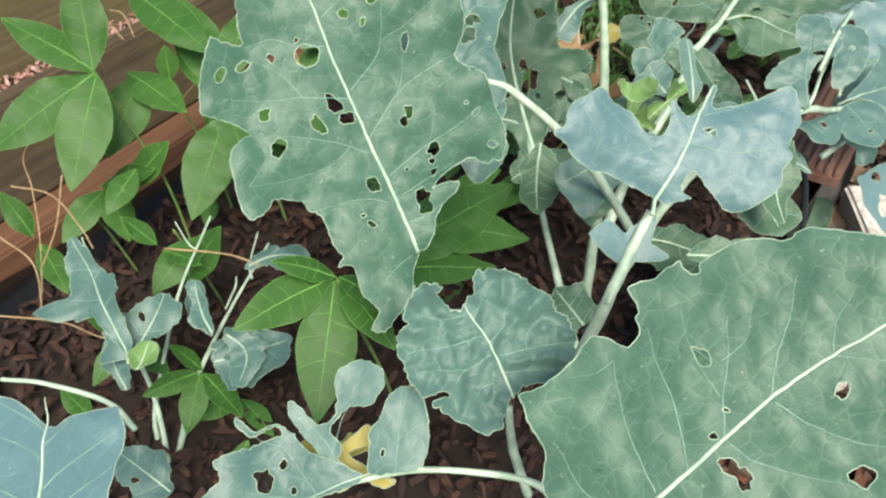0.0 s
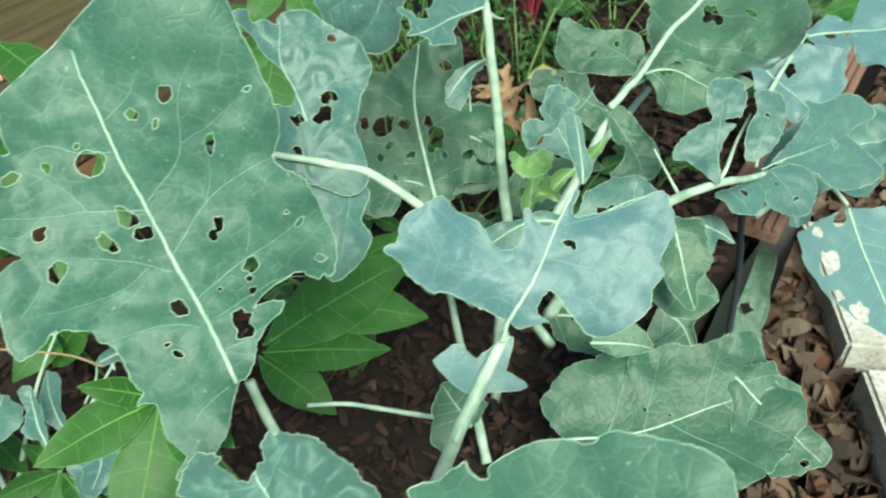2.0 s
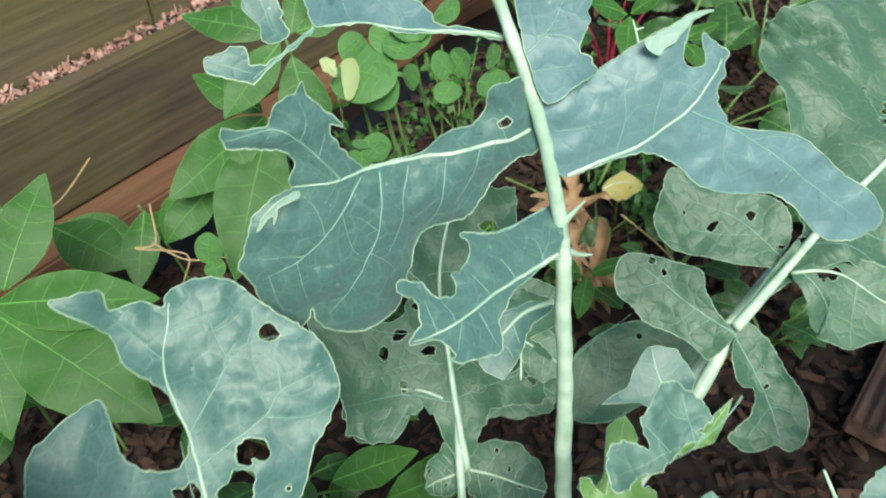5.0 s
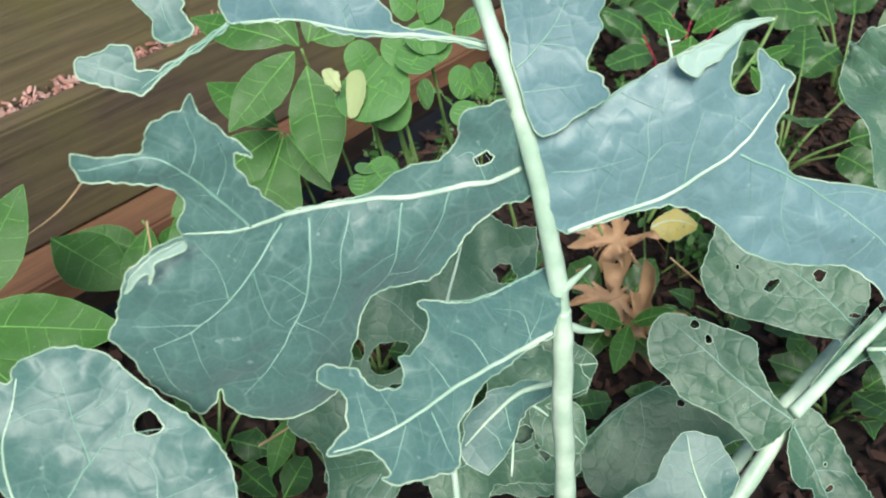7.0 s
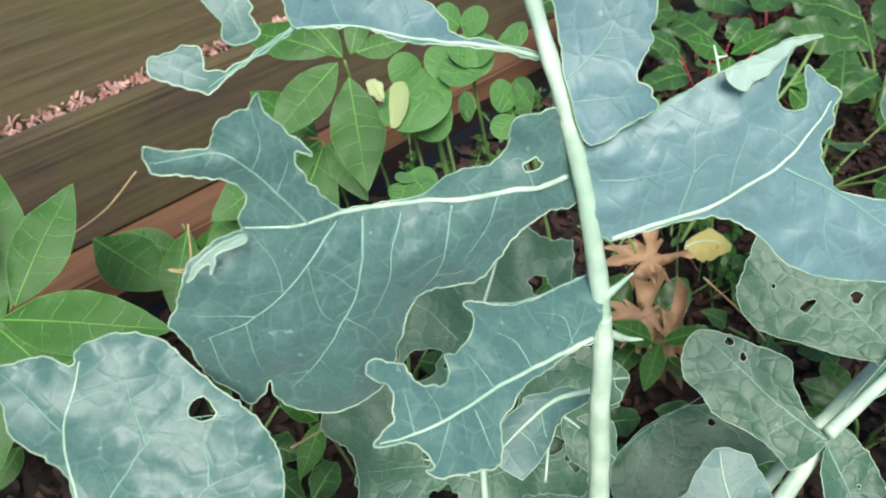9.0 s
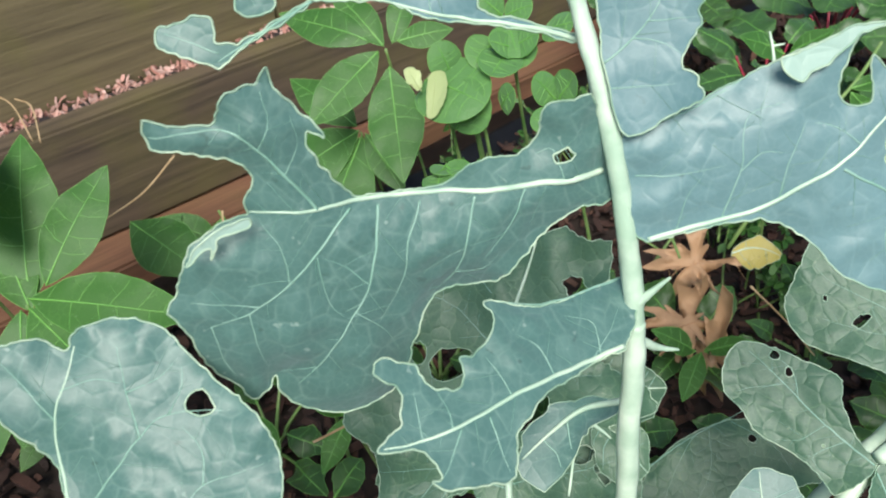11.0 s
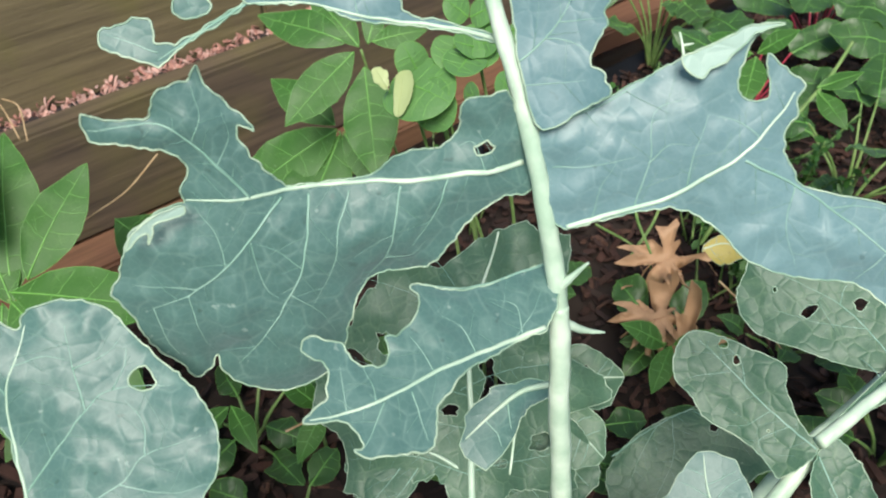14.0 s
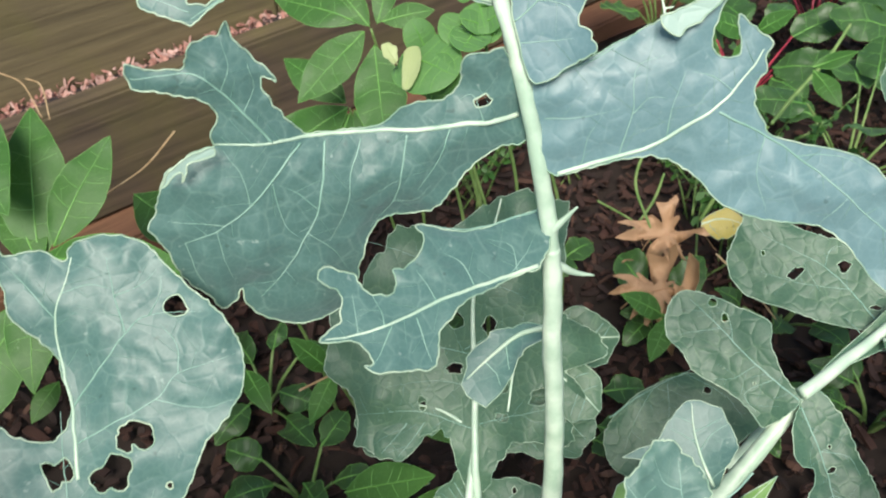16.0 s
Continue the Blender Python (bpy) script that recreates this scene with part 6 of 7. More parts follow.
leaf(p3, [(0.223, 1.003, 0.441), (0.206, 1.000, 0.432), (0.194, 0.992, 0.420), (0.183, 0.982, 0.406)], (-0.20, -0.71, 0.67), (0.42, 0), [36, 39, 40, 40, 39, 33, 29, 23, 18, 15, 13, 12, 11, 11, 10, 10, 10, 10, 10, 11, 11, 12, 13, 14, 16, 18, 22, 24, 24, 17, 13, 11, 9, 8, 7, 6, 6, 5, 5, 5, 5, 5, 5, 5, 6, 7, 8, 10, 11, 12, 13, 16, 19, 24, 27, 31], [], sweep=0.45, mats=BLUE, veins=3, rib=0.0018, ruffle=0.012, tooth=0.0025)
leaf(p2, [(0.293, 0.973, 0.291), (0.317, 0.990, 0.305), (0.343, 1.006, 0.317), (0.363, 1.027, 0.332)], (0.00, -0.60, 0.80), (0.42, 0), [57, 40, 19, 18, 18, 18, 17, 15, 12, 7, 6, 4, 4, 4, 3, 3, 3, 3, 3, 4, 5, 6, 11, 21, 21, 37, 38, 41, 42, 43, 19, 17, 15, 14, 13, 10, 9, 8, 7, 6, 6, 6, 6, 6, 6, 6, 6, 6, 6, 7, 7, 8, 9, 20, 27, 55], [], sweep=0.2, mats=YOUNG, pucker=0.004, crinkle=1.5, ruffle=0.03, tooth=0.004, veins=1, rib=0.0007)
leaf(p2, [(0.306, 0.961, 0.283), (0.291, 0.969, 0.289), (0.275, 0.972, 0.291), (0.258, 0.973, 0.292)], (0.00, -0.60, 0.80), (0.42, 0), [29, 31, 29, 26, 24, 20, 18, 16, 15, 14, 13, 12, 12, 12, 12, 12, 11, 11, 11, 11, 11, 11, 12, 12, 13, 14, 16, 18, 22, 20, 19, 18, 17, 16, 15, 15, 14, 14, 14, 15, 15, 16, 17, 14, 12, 10, 10, 10, 10, 11, 12, 12, 14, 17, 21, 27], [], sweep=0.2, mats=YOUNG, pucker=0.004, crinkle=1.5, ruffle=0.03, tooth=0.004, veins=1, rib=0.0007)
leaf(p2, [(0.271, 0.945, 0.266), (0.273, 0.965, 0.285), (0.278, 0.984, 0.305), (0.287, 1.003, 0.323)], (0.00, -0.71, 0.71), (0.42, 0), [52, 48, 43, 39, 15, 13, 12, 12, 12, 11, 11, 10, 10, 10, 10, 10, 11, 11, 12, 13, 15, 17, 19, 20, 22, 24, 27, 32, 32, 22, 11, 7, 5, 4, 4, 3, 3, 3, 3, 3, 3, 4, 4, 5, 6, 6, 7, 9, 12, 14, 16, 16, 18, 40, 44, 49], [], sweep=0.2, mats=YOUNG, pucker=0.004, crinkle=1.5, ruffle=0.03, tooth=0.004, veins=1, rib=0.0007)
stalk(p3, [(0.165, 1.037, 0.655), (0.178, 1.027, 0.630), (0.190, 1.017, 0.605), (0.202, 1.007, 0.580), (0.212, 0.998, 0.550), (0.220, 0.992, 0.520), (0.2225, 0.989, 0.505)], 0.0030, 0.0042)
stalk(p3, [(0.2225, 0.989, 0.507), (0.225, 0.986, 0.490), (0.229, 0.980, 0.450), (0.235, 0.973, 0.400), (0.239, 0.964, 0.350), (0.244, 0.954, 0.300), (0.248, 0.944, 0.250), (0.240, 0.915, 0.120), (0.236, 0.900, -0.01)], 0.0042, 0.0068)
stalk(p2, [(0.380, 1.116, 0.300), (0.341, 1.059, 0.251), (0.287, 0.990, 0.190), (0.262, 0.943, 0.150)], 0.0055, 0.0075)
stalk(p2, [(0.232, 0.632, 0.430), (0.215, 0.610, 0.405), (0.196, 0.581, 0.375), (0.176, 0.573, 0.307), (0.167, 0.565, 0.238)], 0.004, 0.006)
stalk(p1, [(0.023, 0.677, 0.324), (0.038, 0.661, 0.281), (0.058, 0.645, 0.236), (0.092, 0.613, 0.174)], 0.004, 0.0055)
stalk(p2, [(-0.008, 0.788, 0.482), (0.047, 0.803, 0.463), (0.095, 0.812, 0.445), (0.128, 0.816, 0.4285), (0.194, 0.821, 0.359), (0.244, 0.830, 0.277), (0.294, 0.849, 0.175)], 0.0024, 0.0055)
stalk(p2, [(0.698, 1.171, 0.204), (0.540, 1.009, 0.284), (0.456, 0.915, 0.343), (0.406, 0.914, 0.316), (0.346, 0.913, 0.255), (0.295, 0.902, 0.163)], 0.0025, 0.007)
stalk(p3, [(0.157, 1.086, 0.214), (0.178, 0.976, 0.141), (0.205, 0.869, 0.070), (0.224, 0.791, 0.032)], 0.0035, 0.006)
stalk(p1, [(0.189, 0.368, 0.436), (0.173, 0.381, 0.346)], 0.004, 0.005)
stalk(p1, [(0.116, 0.488, 0.364), (0.121, 0.485, 0.315), (0.134, 0.478, 0.261)], 0.003, 0.004)
stalk(p1, [(-0.028, 0.426, 0.336), (0.012, 0.437, 0.345), (0.060, 0.444, 0.349), (0.128, 0.441, 0.342), (0.156, 0.429, 0.326)], 0.0015, 0.0032)
stalk(p5, [(-0.157, 0.835, 0.215), (-0.206, 0.788, 0.150), (-0.243, 0.749, 0.093), (-0.261, 0.728, 0.055), (-0.282, 0.683, -0.009), (-0.303, 0.647, -0.063)], 0.0012, 0.005)
stalk(p5, [(-0.233, 0.869, 0.228), (-0.274, 0.817, 0.156), (-0.299, 0.765, 0.083), (-0.314, 0.720, 0.019), (-0.301, 0.680, -0.042)], 0.0012, 0.0038)
stalk(p5, [(-0.366, 0.811, 0.245), (-0.356, 0.791, 0.203), (-0.340, 0.773, 0.165), (-0.323, 0.751, 0.121), (-0.302, 0.720, 0.066), (-0.288, 0.673, -0.005)], 0.001, 0.0036)
stalk(p5, [(-0.170, 0.843, 0.225), (-0.180, 0.817, 0.196), (-0.177, 0.806, 0.183)], 0.0008, 0.0012)
stalk(p5, [(-0.196, 0.807, 0.186), (-0.197, 0.799, 0.177), (-0.209, 0.781, 0.157)], 0.0008, 0.0012)
stalk(p5, [(-0.277, 0.864, 0.224), (-0.260, 0.846, 0.203), (-0.250, 0.842, 0.198)], 0.0007, 0.0012)
stalk(p5, [(-0.349, 0.584, 0.269), (-0.317, 0.593, 0.252), (-0.265, 0.593, 0.224), (-0.245, 0.586, 0.190)], 0.002, 0.003)
stalk(p4, [(0.750, 1.182, 0.100), (0.717, 1.186, 0.131), (0.668, 1.172, 0.143), (0.599, 1.130, 0.123)], 0.003, 0.005)
stalk(p4, [(0.733, 1.437, 0.238), (0.677, 1.367, 0.199), (0.638, 1.304, 0.167)], 0.003, 0.004)
stalk(p4, [(0.030, 0.786, 0.148), (0.072, 0.788, 0.148), (0.119, 0.785, 0.141), (0.176, 0.780, 0.133)], 0.0022, 0.003)
stalk(p3, [(0.221, 1.013, 0.424), (0.207, 1.003, 0.418), (0.208, 0.979, 0.392)], 0.0012, 0.0006)
stalk(p2, [(0.500, 0.984, 0.382), (0.482, 0.956, 0.367), (0.465, 0.925, 0.348), (0.450, 0.909, 0.346)], 0.0012, 0.0026)
stalk(p2, [(0.514, 1.000, 0.370), (0.513, 0.972, 0.353), (0.505, 0.947, 0.341)], 0.0012, 0.002)
stalk(p2, [(0.590, 1.077, 0.279), (0.574, 1.046, 0.246), (0.559, 1.030, 0.230)], 0.0012, 0.002)
stalk(p2, [(0.399, 0.957, 0.358), (0.412, 0.940, 0.339), (0.427, 0.922, 0.318)], 0.001, 0.002)
stalk(p3, [(0.351, 1.112, 0.208), (0.373, 1.146, 0.221), (0.394, 1.177, 0.231), (0.423, 1.218, 0.234), (0.460, 1.269, 0.244)], 0.0055, 0.0045)
stalk(p3, [(0.2235, 0.988, 0.500), (0.233, 0.996, 0.489), (0.242, 1.002, 0.484)], 0.0026, 0.0005)
stalk(p3, [(0.2215, 0.990, 0.516), (0.2321, 0.9930, 0.5307)], 0.0022, 0.0005)
stalk(p3, [(0.253, 1.050, 0.592), (0.251, 1.054, 0.597), (0.249, 1.057, 0.601)], 0.0007, 0.0004)
stalk(p3, [(0.251, 1.054, 0.597), (0.255, 1.055, 0.598)], 0.0006, 0.0003)
tagged(stalk(None, [(-0.485, 0.981, 0.271), (-0.499, 0.961, 0.249), (-0.488, 0.937, 0.222), (-0.477, 0.893, 0.173), (-0.474, 0.844, 0.118)], 0.0011, 0.0008, M_DRYSTEM, "dry_vine"), "thin dry tan vine straggling over the bed", "dry vine", "dry vines")
tagged(stalk(None, [(-0.433, 0.925, 0.249), (-0.440, 0.882, 0.202), (-0.457, 0.847, 0.165)], 0.0011, 0.0008, M_DRYSTEM, "dry_vine"), "thin dry tan vine straggling over the bed", "dry vine", "dry vines")
tagged(stalk(None, [(-0.499, 0.855, 0.206), (-0.457, 0.833, 0.179), (-0.446, 0.791, 0.132)], 0.0011, 0.0008, M_DRYSTEM, "dry_vine"), "thin dry tan vine straggling over the bed", "dry vine", "dry vines")
tagged(stalk(None, [(-0.485, 0.897, 0.253), (-0.436, 0.892, 0.243), (-0.401, 0.868, 0.214), (-0.384, 0.850, 0.192)], 0.0011, 0.0008, M_DRYSTEM, "dry_vine"), "thin dry tan vine straggling over the bed", "dry vine", "dry vines")
tagged(stalk(None, [(-0.444, 1.118, 0.343), (-0.417, 1.083, 0.303), (-0.436, 1.056, 0.275)], 0.0011, 0.0008, M_DRYSTEM, "dry_vine"), "thin dry tan vine straggling over the bed", "dry vine", "dry vines")
tagged(stalk(None, [(-0.469, 0.756, 0.170), (-0.396, 0.754, 0.162), (-0.336, 0.743, 0.146), (-0.270, 0.763, 0.163)], 0.0011, 0.0008, M_DRYSTEM, "dry_vine"), "thin dry tan vine straggling over the bed", "dry vine", "dry vines")
tagged(stalk(None, [(-0.237, 0.744, 0.288), (-0.172, 0.742, 0.282), (-0.137, 0.736, 0.272)], 0.0011, 0.0008, M_DRYSTEM, "dry_vine"), "thin dry tan vine straggling over the bed", "dry vine", "dry vines")
tagged(stalk(None, [(-0.305, 1.370, 0.227), (-0.334, 1.335, 0.193), (-0.377, 1.302, 0.165), (-0.413, 1.270, 0.136)], 0.0011, 0.0008, M_DRYSTEM, "dry_vine"), "thin dry tan vine straggling over the bed", "dry vine", "dry vines")
tagged(stalk(None, [(-0.209, 1.306, 0.220), (-0.199, 1.277, 0.189), (-0.220, 1.270, 0.184), (-0.164, 1.272, 0.179), (-0.164, 1.250, 0.157)], 0.0011, 0.0008, M_DRYSTEM, "dry_vine"), "thin dry tan vine straggling over the bed", "dry vine", "dry vines")
tagged(stalk(None, [(-0.202, 1.276, 0.189), (-0.163, 1.268, 0.175), (-0.120, 1.275, 0.177)], 0.0011, 0.0008, M_DRYSTEM, "dry_vine"), "thin dry tan vine straggling over the bed", "dry vine", "dry vines")
tagged(stalk(None, [(-0.539, 1.398, 0.244), (-0.518, 1.398, 0.236), (-0.500, 1.375, 0.204)], 0.0011, 0.0008, M_DRYSTEM, "dry_vine"), "thin dry tan vine straggling over the bed", "dry vine", "dry vines")
tagged(stalk(None, [(-0.589, 1.406, 0.239), (-0.559, 1.407, 0.227), (-0.526, 1.387, 0.194)], 0.0011, 0.0008, M_DRYSTEM, "dry_vine"), "thin dry tan vine straggling over the bed", "dry vine", "dry vines")
tagged(stalk(None, [(-0.013, 1.098, 0.180), (0.012, 1.117, 0.190), (0.029, 1.129, 0.197)], 0.0011, 0.0008, M_DRYSTEM, "dry_vine"), "thin dry tan vine straggling over the bed", "dry vine", "dry vines")
tagged(stalk(None, [(0.326, 1.436, 0.143), (0.371, 1.417, 0.118), (0.401, 1.401, 0.097)], 0.0011, 0.0008, M_DRYSTEM, "dry_vine"), "thin dry tan vine straggling over the bed", "dry vine", "dry vines")
tagged(stalk(None, [(0.366, 1.658, 0.181), (0.387, 1.699, 0.201), (0.420, 1.753, 0.232), (0.440, 1.800, 0.258)], 0.0026, 0.00208, M_VSTALK, "green_shoot"), "slender bare green shoot standing among the greens", "shoot", "green shoots at the back")
tagged(stalk(None, [(0.285, 1.670, 0.218), (0.290, 1.621, 0.140), (0.296, 1.583, 0.074)], 0.002, 0.0016, M_VSTALK, "green_shoot"), "slender bare green shoot standing among the greens", "shoot", "green shoots at the back")
tagged(stalk(None, [(0.357, 1.601, 0.213), (0.322, 1.559, 0.144), (0.305, 1.541, 0.102)], 0.003, 0.0024000000000000002, M_VSTALK, "green_shoot"), "slender bare green shoot standing among the greens", "shoot", "green shoots at the back")
tagged(stalk(None, [(0.234, 1.495, 0.250), (0.225, 1.469, 0.198), (0.251, 1.449, 0.151)], 0.0018, 0.00144, M_VSTALK, "green_shoot"), "slender bare green shoot standing among the greens", "shoot", "green shoots at the back")
tagged(stalk(None, [(0.145, 1.372, 0.265), (0.166, 1.417, 0.292), (0.173, 1.441, 0.296)], 0.0012, 0.0009599999999999999, M_VSTALK, "green_shoot"), "slender bare green shoot standing among the greens", "shoot", "green shoots at the back")
tagged(stalk(None, [(0.226, 1.515, 0.081), (0.245, 1.563, 0.102), (0.251, 1.602, 0.119)], 0.002, 0.0016, M_VSTALK, "green_shoot"), "slender bare green shoot standing among the greens", "shoot", "green shoots at the back")
tagged(stalk(None, [(0.179, 1.529, 0.113), (0.230, 1.538, 0.081), (0.255, 1.538, 0.050)], 0.0015, 0.0012000000000000001, M_VSTALK, "green_shoot"), "slender bare green shoot standing among the greens", "shoot", "green shoots at the back")

# ---- fallen leaves ----
tagged(leaf(None, [(-0.0200, 0.4700, 0.3300), (-0.0393, 0.4746, 0.3327), (-0.0585, 0.4793, 0.3354), (-0.0778, 0.4839, 0.3381)], (0.000, -0.503, 0.865), (0.5, 0), (), [], shape=[(24, 3), (10, -7), (-8, -7), (-24, -28), (-31, -16), (-18, -3), (-53, 7), (-47, 13), (-32, 12), (-19, 25), (-1, 25), (15, 19)], lines=[], bend=(0.00, 0.00, 0.00), cup=0, mats=YELLOW, rib=0, ruffle=0.004, pucker=0.001, tooth=0.0008, rim=0.0003, name="yellow_leaf"), "yellowed leaf showing under a chewed broccoli leaf", "yellow leaf", "yellowed leaves")
tagged(leaf(None, [(0.227, 1.438, 0.097), (0.253, 1.469, 0.116), (0.290, 1.486, 0.127), (0.331, 1.475, 0.120)], (0.00, -0.53, 0.85), (0.5, 0), OAK_SHAPE, [], sweep=0.3, mats=OAK, cup=14.0, ruffle=0.05, veins=3, rib=0.0010, name="dry_leaf"), "curled dry tan oak leaf caught among stalks", "dry leaf", "dry oak leaves in the bed")
tagged(leaf(None, [(0.238, 1.389, 0.066), (0.263, 1.409, 0.079), (0.292, 1.423, 0.088), (0.323, 1.412, 0.081)], (0.00, -0.53, 0.85), (0.5, 0), OAK_SHAPE, [], sweep=0.3, mats=OAK, cup=14.0, ruffle=0.05, veins=3, rib=0.0010, name="dry_leaf"), "curled dry tan oak leaf caught among stalks", "dry leaf", "dry oak leaves in the bed")
tagged(leaf(None, [(0.321, 1.384, 0.063), (0.308, 1.395, 0.071), (0.293, 1.403, 0.075), (0.274, 1.405, 0.076)], (0.00, -0.53, 0.85), (0.5, 0), OAK_SHAPE, [], sweep=0.3, mats=OAK, cup=14.0, ruffle=0.05, veins=3, rib=0.0010, name="dry_leaf"), "curled dry tan oak leaf caught among stalks", "dry leaf", "dry oak leaves in the bed")
tagged(leaf(None, [(0.306, 1.496, 0.132), (0.322, 1.503, 0.138), (0.339, 1.505, 0.139), (0.356, 1.502, 0.137)], (0.00, -0.60, 0.80), (0.42, 0), [32, 32, 26, 22, 20, 18, 17, 16, 15, 15, 15, 15, 13, 12, 11, 11, 11, 11, 11, 11, 11, 11, 12, 13, 14, 16, 19, 22, 23, 24, 24, 23, 23, 23, 23, 24, 26, 27, 28, 27, 25, 25, 24, 24, 24, 25, 26, 27, 28, 27, 27, 27, 28, 29, 31, 33], [], sweep=0.45, mats=YELLOW, cup=3.0, ruffle=0.01, veins=2, rib=0.0010, name="yellow_leaf"), "fallen yellowed broccoli leaf lying in the bed", "yellow leaf", "yellowed leaves")
tagged(leaf(None, [(-0.034, 0.473, 0.286), (-0.034, 0.482, 0.292), (-0.036, 0.490, 0.298), (-0.040, 0.498, 0.304)], (0.00, -0.60, 0.80), (0.42, 0), [19, 19, 20, 20, 21, 19, 18, 17, 16, 15, 15, 14, 14, 14, 14, 13, 12, 11, 11, 11, 11, 11, 11, 12, 12, 13, 14, 15, 15, 16, 16, 15, 14, 13, 12, 12, 12, 12, 12, 12, 12, 13, 14, 15, 16, 15, 15, 16, 16, 18, 17, 17, 17, 17, 18, 18], [], sweep=0.45, mats=YELLOW, cup=3.0, ruffle=0.01, veins=2, rib=0.0010, name="yellow_leaf"), "fallen yellowed broccoli leaf lying in the bed", "yellow leaf", "yellowed leaves")
tagged(leaf(None, [(0.005, 0.505, 0.310), (-0.002, 0.499, 0.305), (-0.009, 0.494, 0.302), (-0.017, 0.489, 0.298)], (0.00, -0.60, 0.80), (0.42, 0), [17, 16, 15, 14, 13, 13, 12, 11, 11, 10, 10, 10, 10, 10, 11, 12, 13, 13, 12, 11, 11, 11, 11, 11, 11, 11, 12, 13, 13, 12, 11, 10, 9, 8, 8, 8, 7, 7, 7, 8, 8, 8, 8, 8, 8, 8, 8, 8, 8, 9, 10, 11, 12, 14, 16, 16], [], sweep=0.45, mats=YELLOW, cup=3.0, ruffle=0.01, veins=2, rib=0.0010, name="yellow_leaf"), "fallen yellowed broccoli leaf lying in the bed", "yellow leaf", "yellowed leaves")
tagged(leaf(None, [(0.011, 0.474, 0.286), (0.017, 0.473, 0.285), (0.023, 0.473, 0.285), (0.029, 0.474, 0.286)], (0.00, -0.60, 0.80), (0.42, 0), [11, 10, 9, 8, 7, 7, 7, 6, 6, 6, 6, 6, 5, 5, 5, 5, 5, 5, 5, 5, 5, 5, 5, 5, 6, 6, 7, 8, 8, 7, 8, 7, 6, 6, 5, 5, 4, 4, 4, 4, 4, 4, 5, 5, 5, 5, 5, 5, 6, 6, 6, 7, 8, 9, 10, 10], [], sweep=0.45, mats=YELLOW, cup=3.0, ruffle=0.01, veins=2, rib=0.0010, name="yellow_leaf"), "fallen yellowed broccoli leaf lying in the bed", "yellow leaf", "yellowed leaves")
tagged(leaf(None, [(0.063, 1.133, 0.045), (0.074, 1.130, 0.044), (0.085, 1.128, 0.042), (0.096, 1.125, 0.041)], (0.00, -0.41, 0.91), (0.42, 0), [20, 18, 15, 13, 12, 11, 10, 9, 9, 9, 9, 8, 8, 8, 8, 7, 7, 7, 7, 8, 8, 8, 9, 10, 11, 12, 14, 15, 14, 14, 13, 10, 9, 8, 7, 6, 6, 6, 5, 5, 5, 5, 5, 6, 6, 6, 7, 7, 8, 10, 11, 12, 13, 15, 17, 20], [], sweep=0.45, mats=YELLOW, cup=3.0, ruffle=0.01, veins=2, rib=0.0010, name="yellow_leaf"), "fallen yellowed broccoli leaf lying in the bed", "yellow leaf", "yellowed leaves")
tagged(leaf(None, [(0.042, 1.258, 0.405), (0.040, 1.269, 0.413), (0.038, 1.280, 0.421), (0.035, 1.291, 0.429)], (0.00, -0.60, 0.80), (0.42, 0), [25, 24, 23, 20, 15, 12, 11, 9, 8, 8, 7, 7, 7, 6, 6, 6, 6, 6, 6, 7, 7, 7, 8, 9, 10, 12, 15, 17, 17, 17, 16, 15, 14, 13, 12, 12, 12, 12, 11, 11, 11, 11, 11, 11, 11, 12, 12, 13, 14, 16, 17, 19, 20, 23, 24, 25], [], sweep=0.45, mats=FLOWER, cup=9.0, ruffle=0.006, veins=0, rib=0.0006, name="pea_flower"), "pale cream pea flower hanging among leaflets", "pea flower", "pea flowers")
tagged(leaf(None, [(0.030, 1.271, 0.421), (0.025, 1.275, 0.424), (0.020, 1.279, 0.427), (0.015, 1.284, 0.430)], (0.00, -0.60, 0.80), (0.42, 0), [12, 12, 12, 11, 10, 9, 8, 8, 7, 7, 7, 7, 6, 6, 6, 5, 5, 5, 5, 5, 5, 6, 6, 6, 7, 8, 9, 8, 8, 8, 8, 8, 7, 6, 6, 6, 6, 5, 5, 5, 5, 6, 6, 6, 7, 7, 8, 8, 8, 8, 8, 9, 10, 11, 12, 12], [], sweep=0.45, mats=FLOWER, cup=9.0, ruffle=0.006, veins=0, rib=0.0006, name="pea_flower"), "pale cream pea flower hanging among leaflets", "pea flower", "pea flowers")

# ---- bright vine leaves ----
vine_leaf([((-0.263, 1.102, 0.270), (-0.115, 1.126, 0.270), 0.38), ((-0.259, 1.096, 0.265), (-0.097, 1.041, 0.204), 0.46), ((-0.266, 1.093, 0.264), (-0.225, 1.011, 0.198), 0.42)])
vine_leaf([((-0.275, 1.109, 0.254), (-0.337, 1.220, 0.345), 0.42), ((-0.265, 1.124, 0.264), (-0.247, 1.216, 0.332), 0.45), ((-0.270, 1.104, 0.250), (-0.343, 1.164, 0.304), 0.40)])
vine_leaf([((-0.364, 1.334, 0.146), (-0.257, 1.308, 0.113), 0.60), ((-0.256, 1.365, 0.155), (-0.248, 1.286, 0.095), 0.45), ((-0.172, 1.406, 0.176), (-0.226, 1.335, 0.129), 0.50)])
vine_leaf([((-0.108, 1.439, 0.253), (-0.206, 1.343, 0.194), 0.48), ((-0.104, 1.435, 0.249), (-0.119, 1.279, 0.135), 0.45), ((-0.112, 1.442, 0.256), (-0.202, 1.469, 0.287), 0.46), ((-0.100, 1.437, 0.251), (-0.041, 1.396, 0.213), 0.40)])
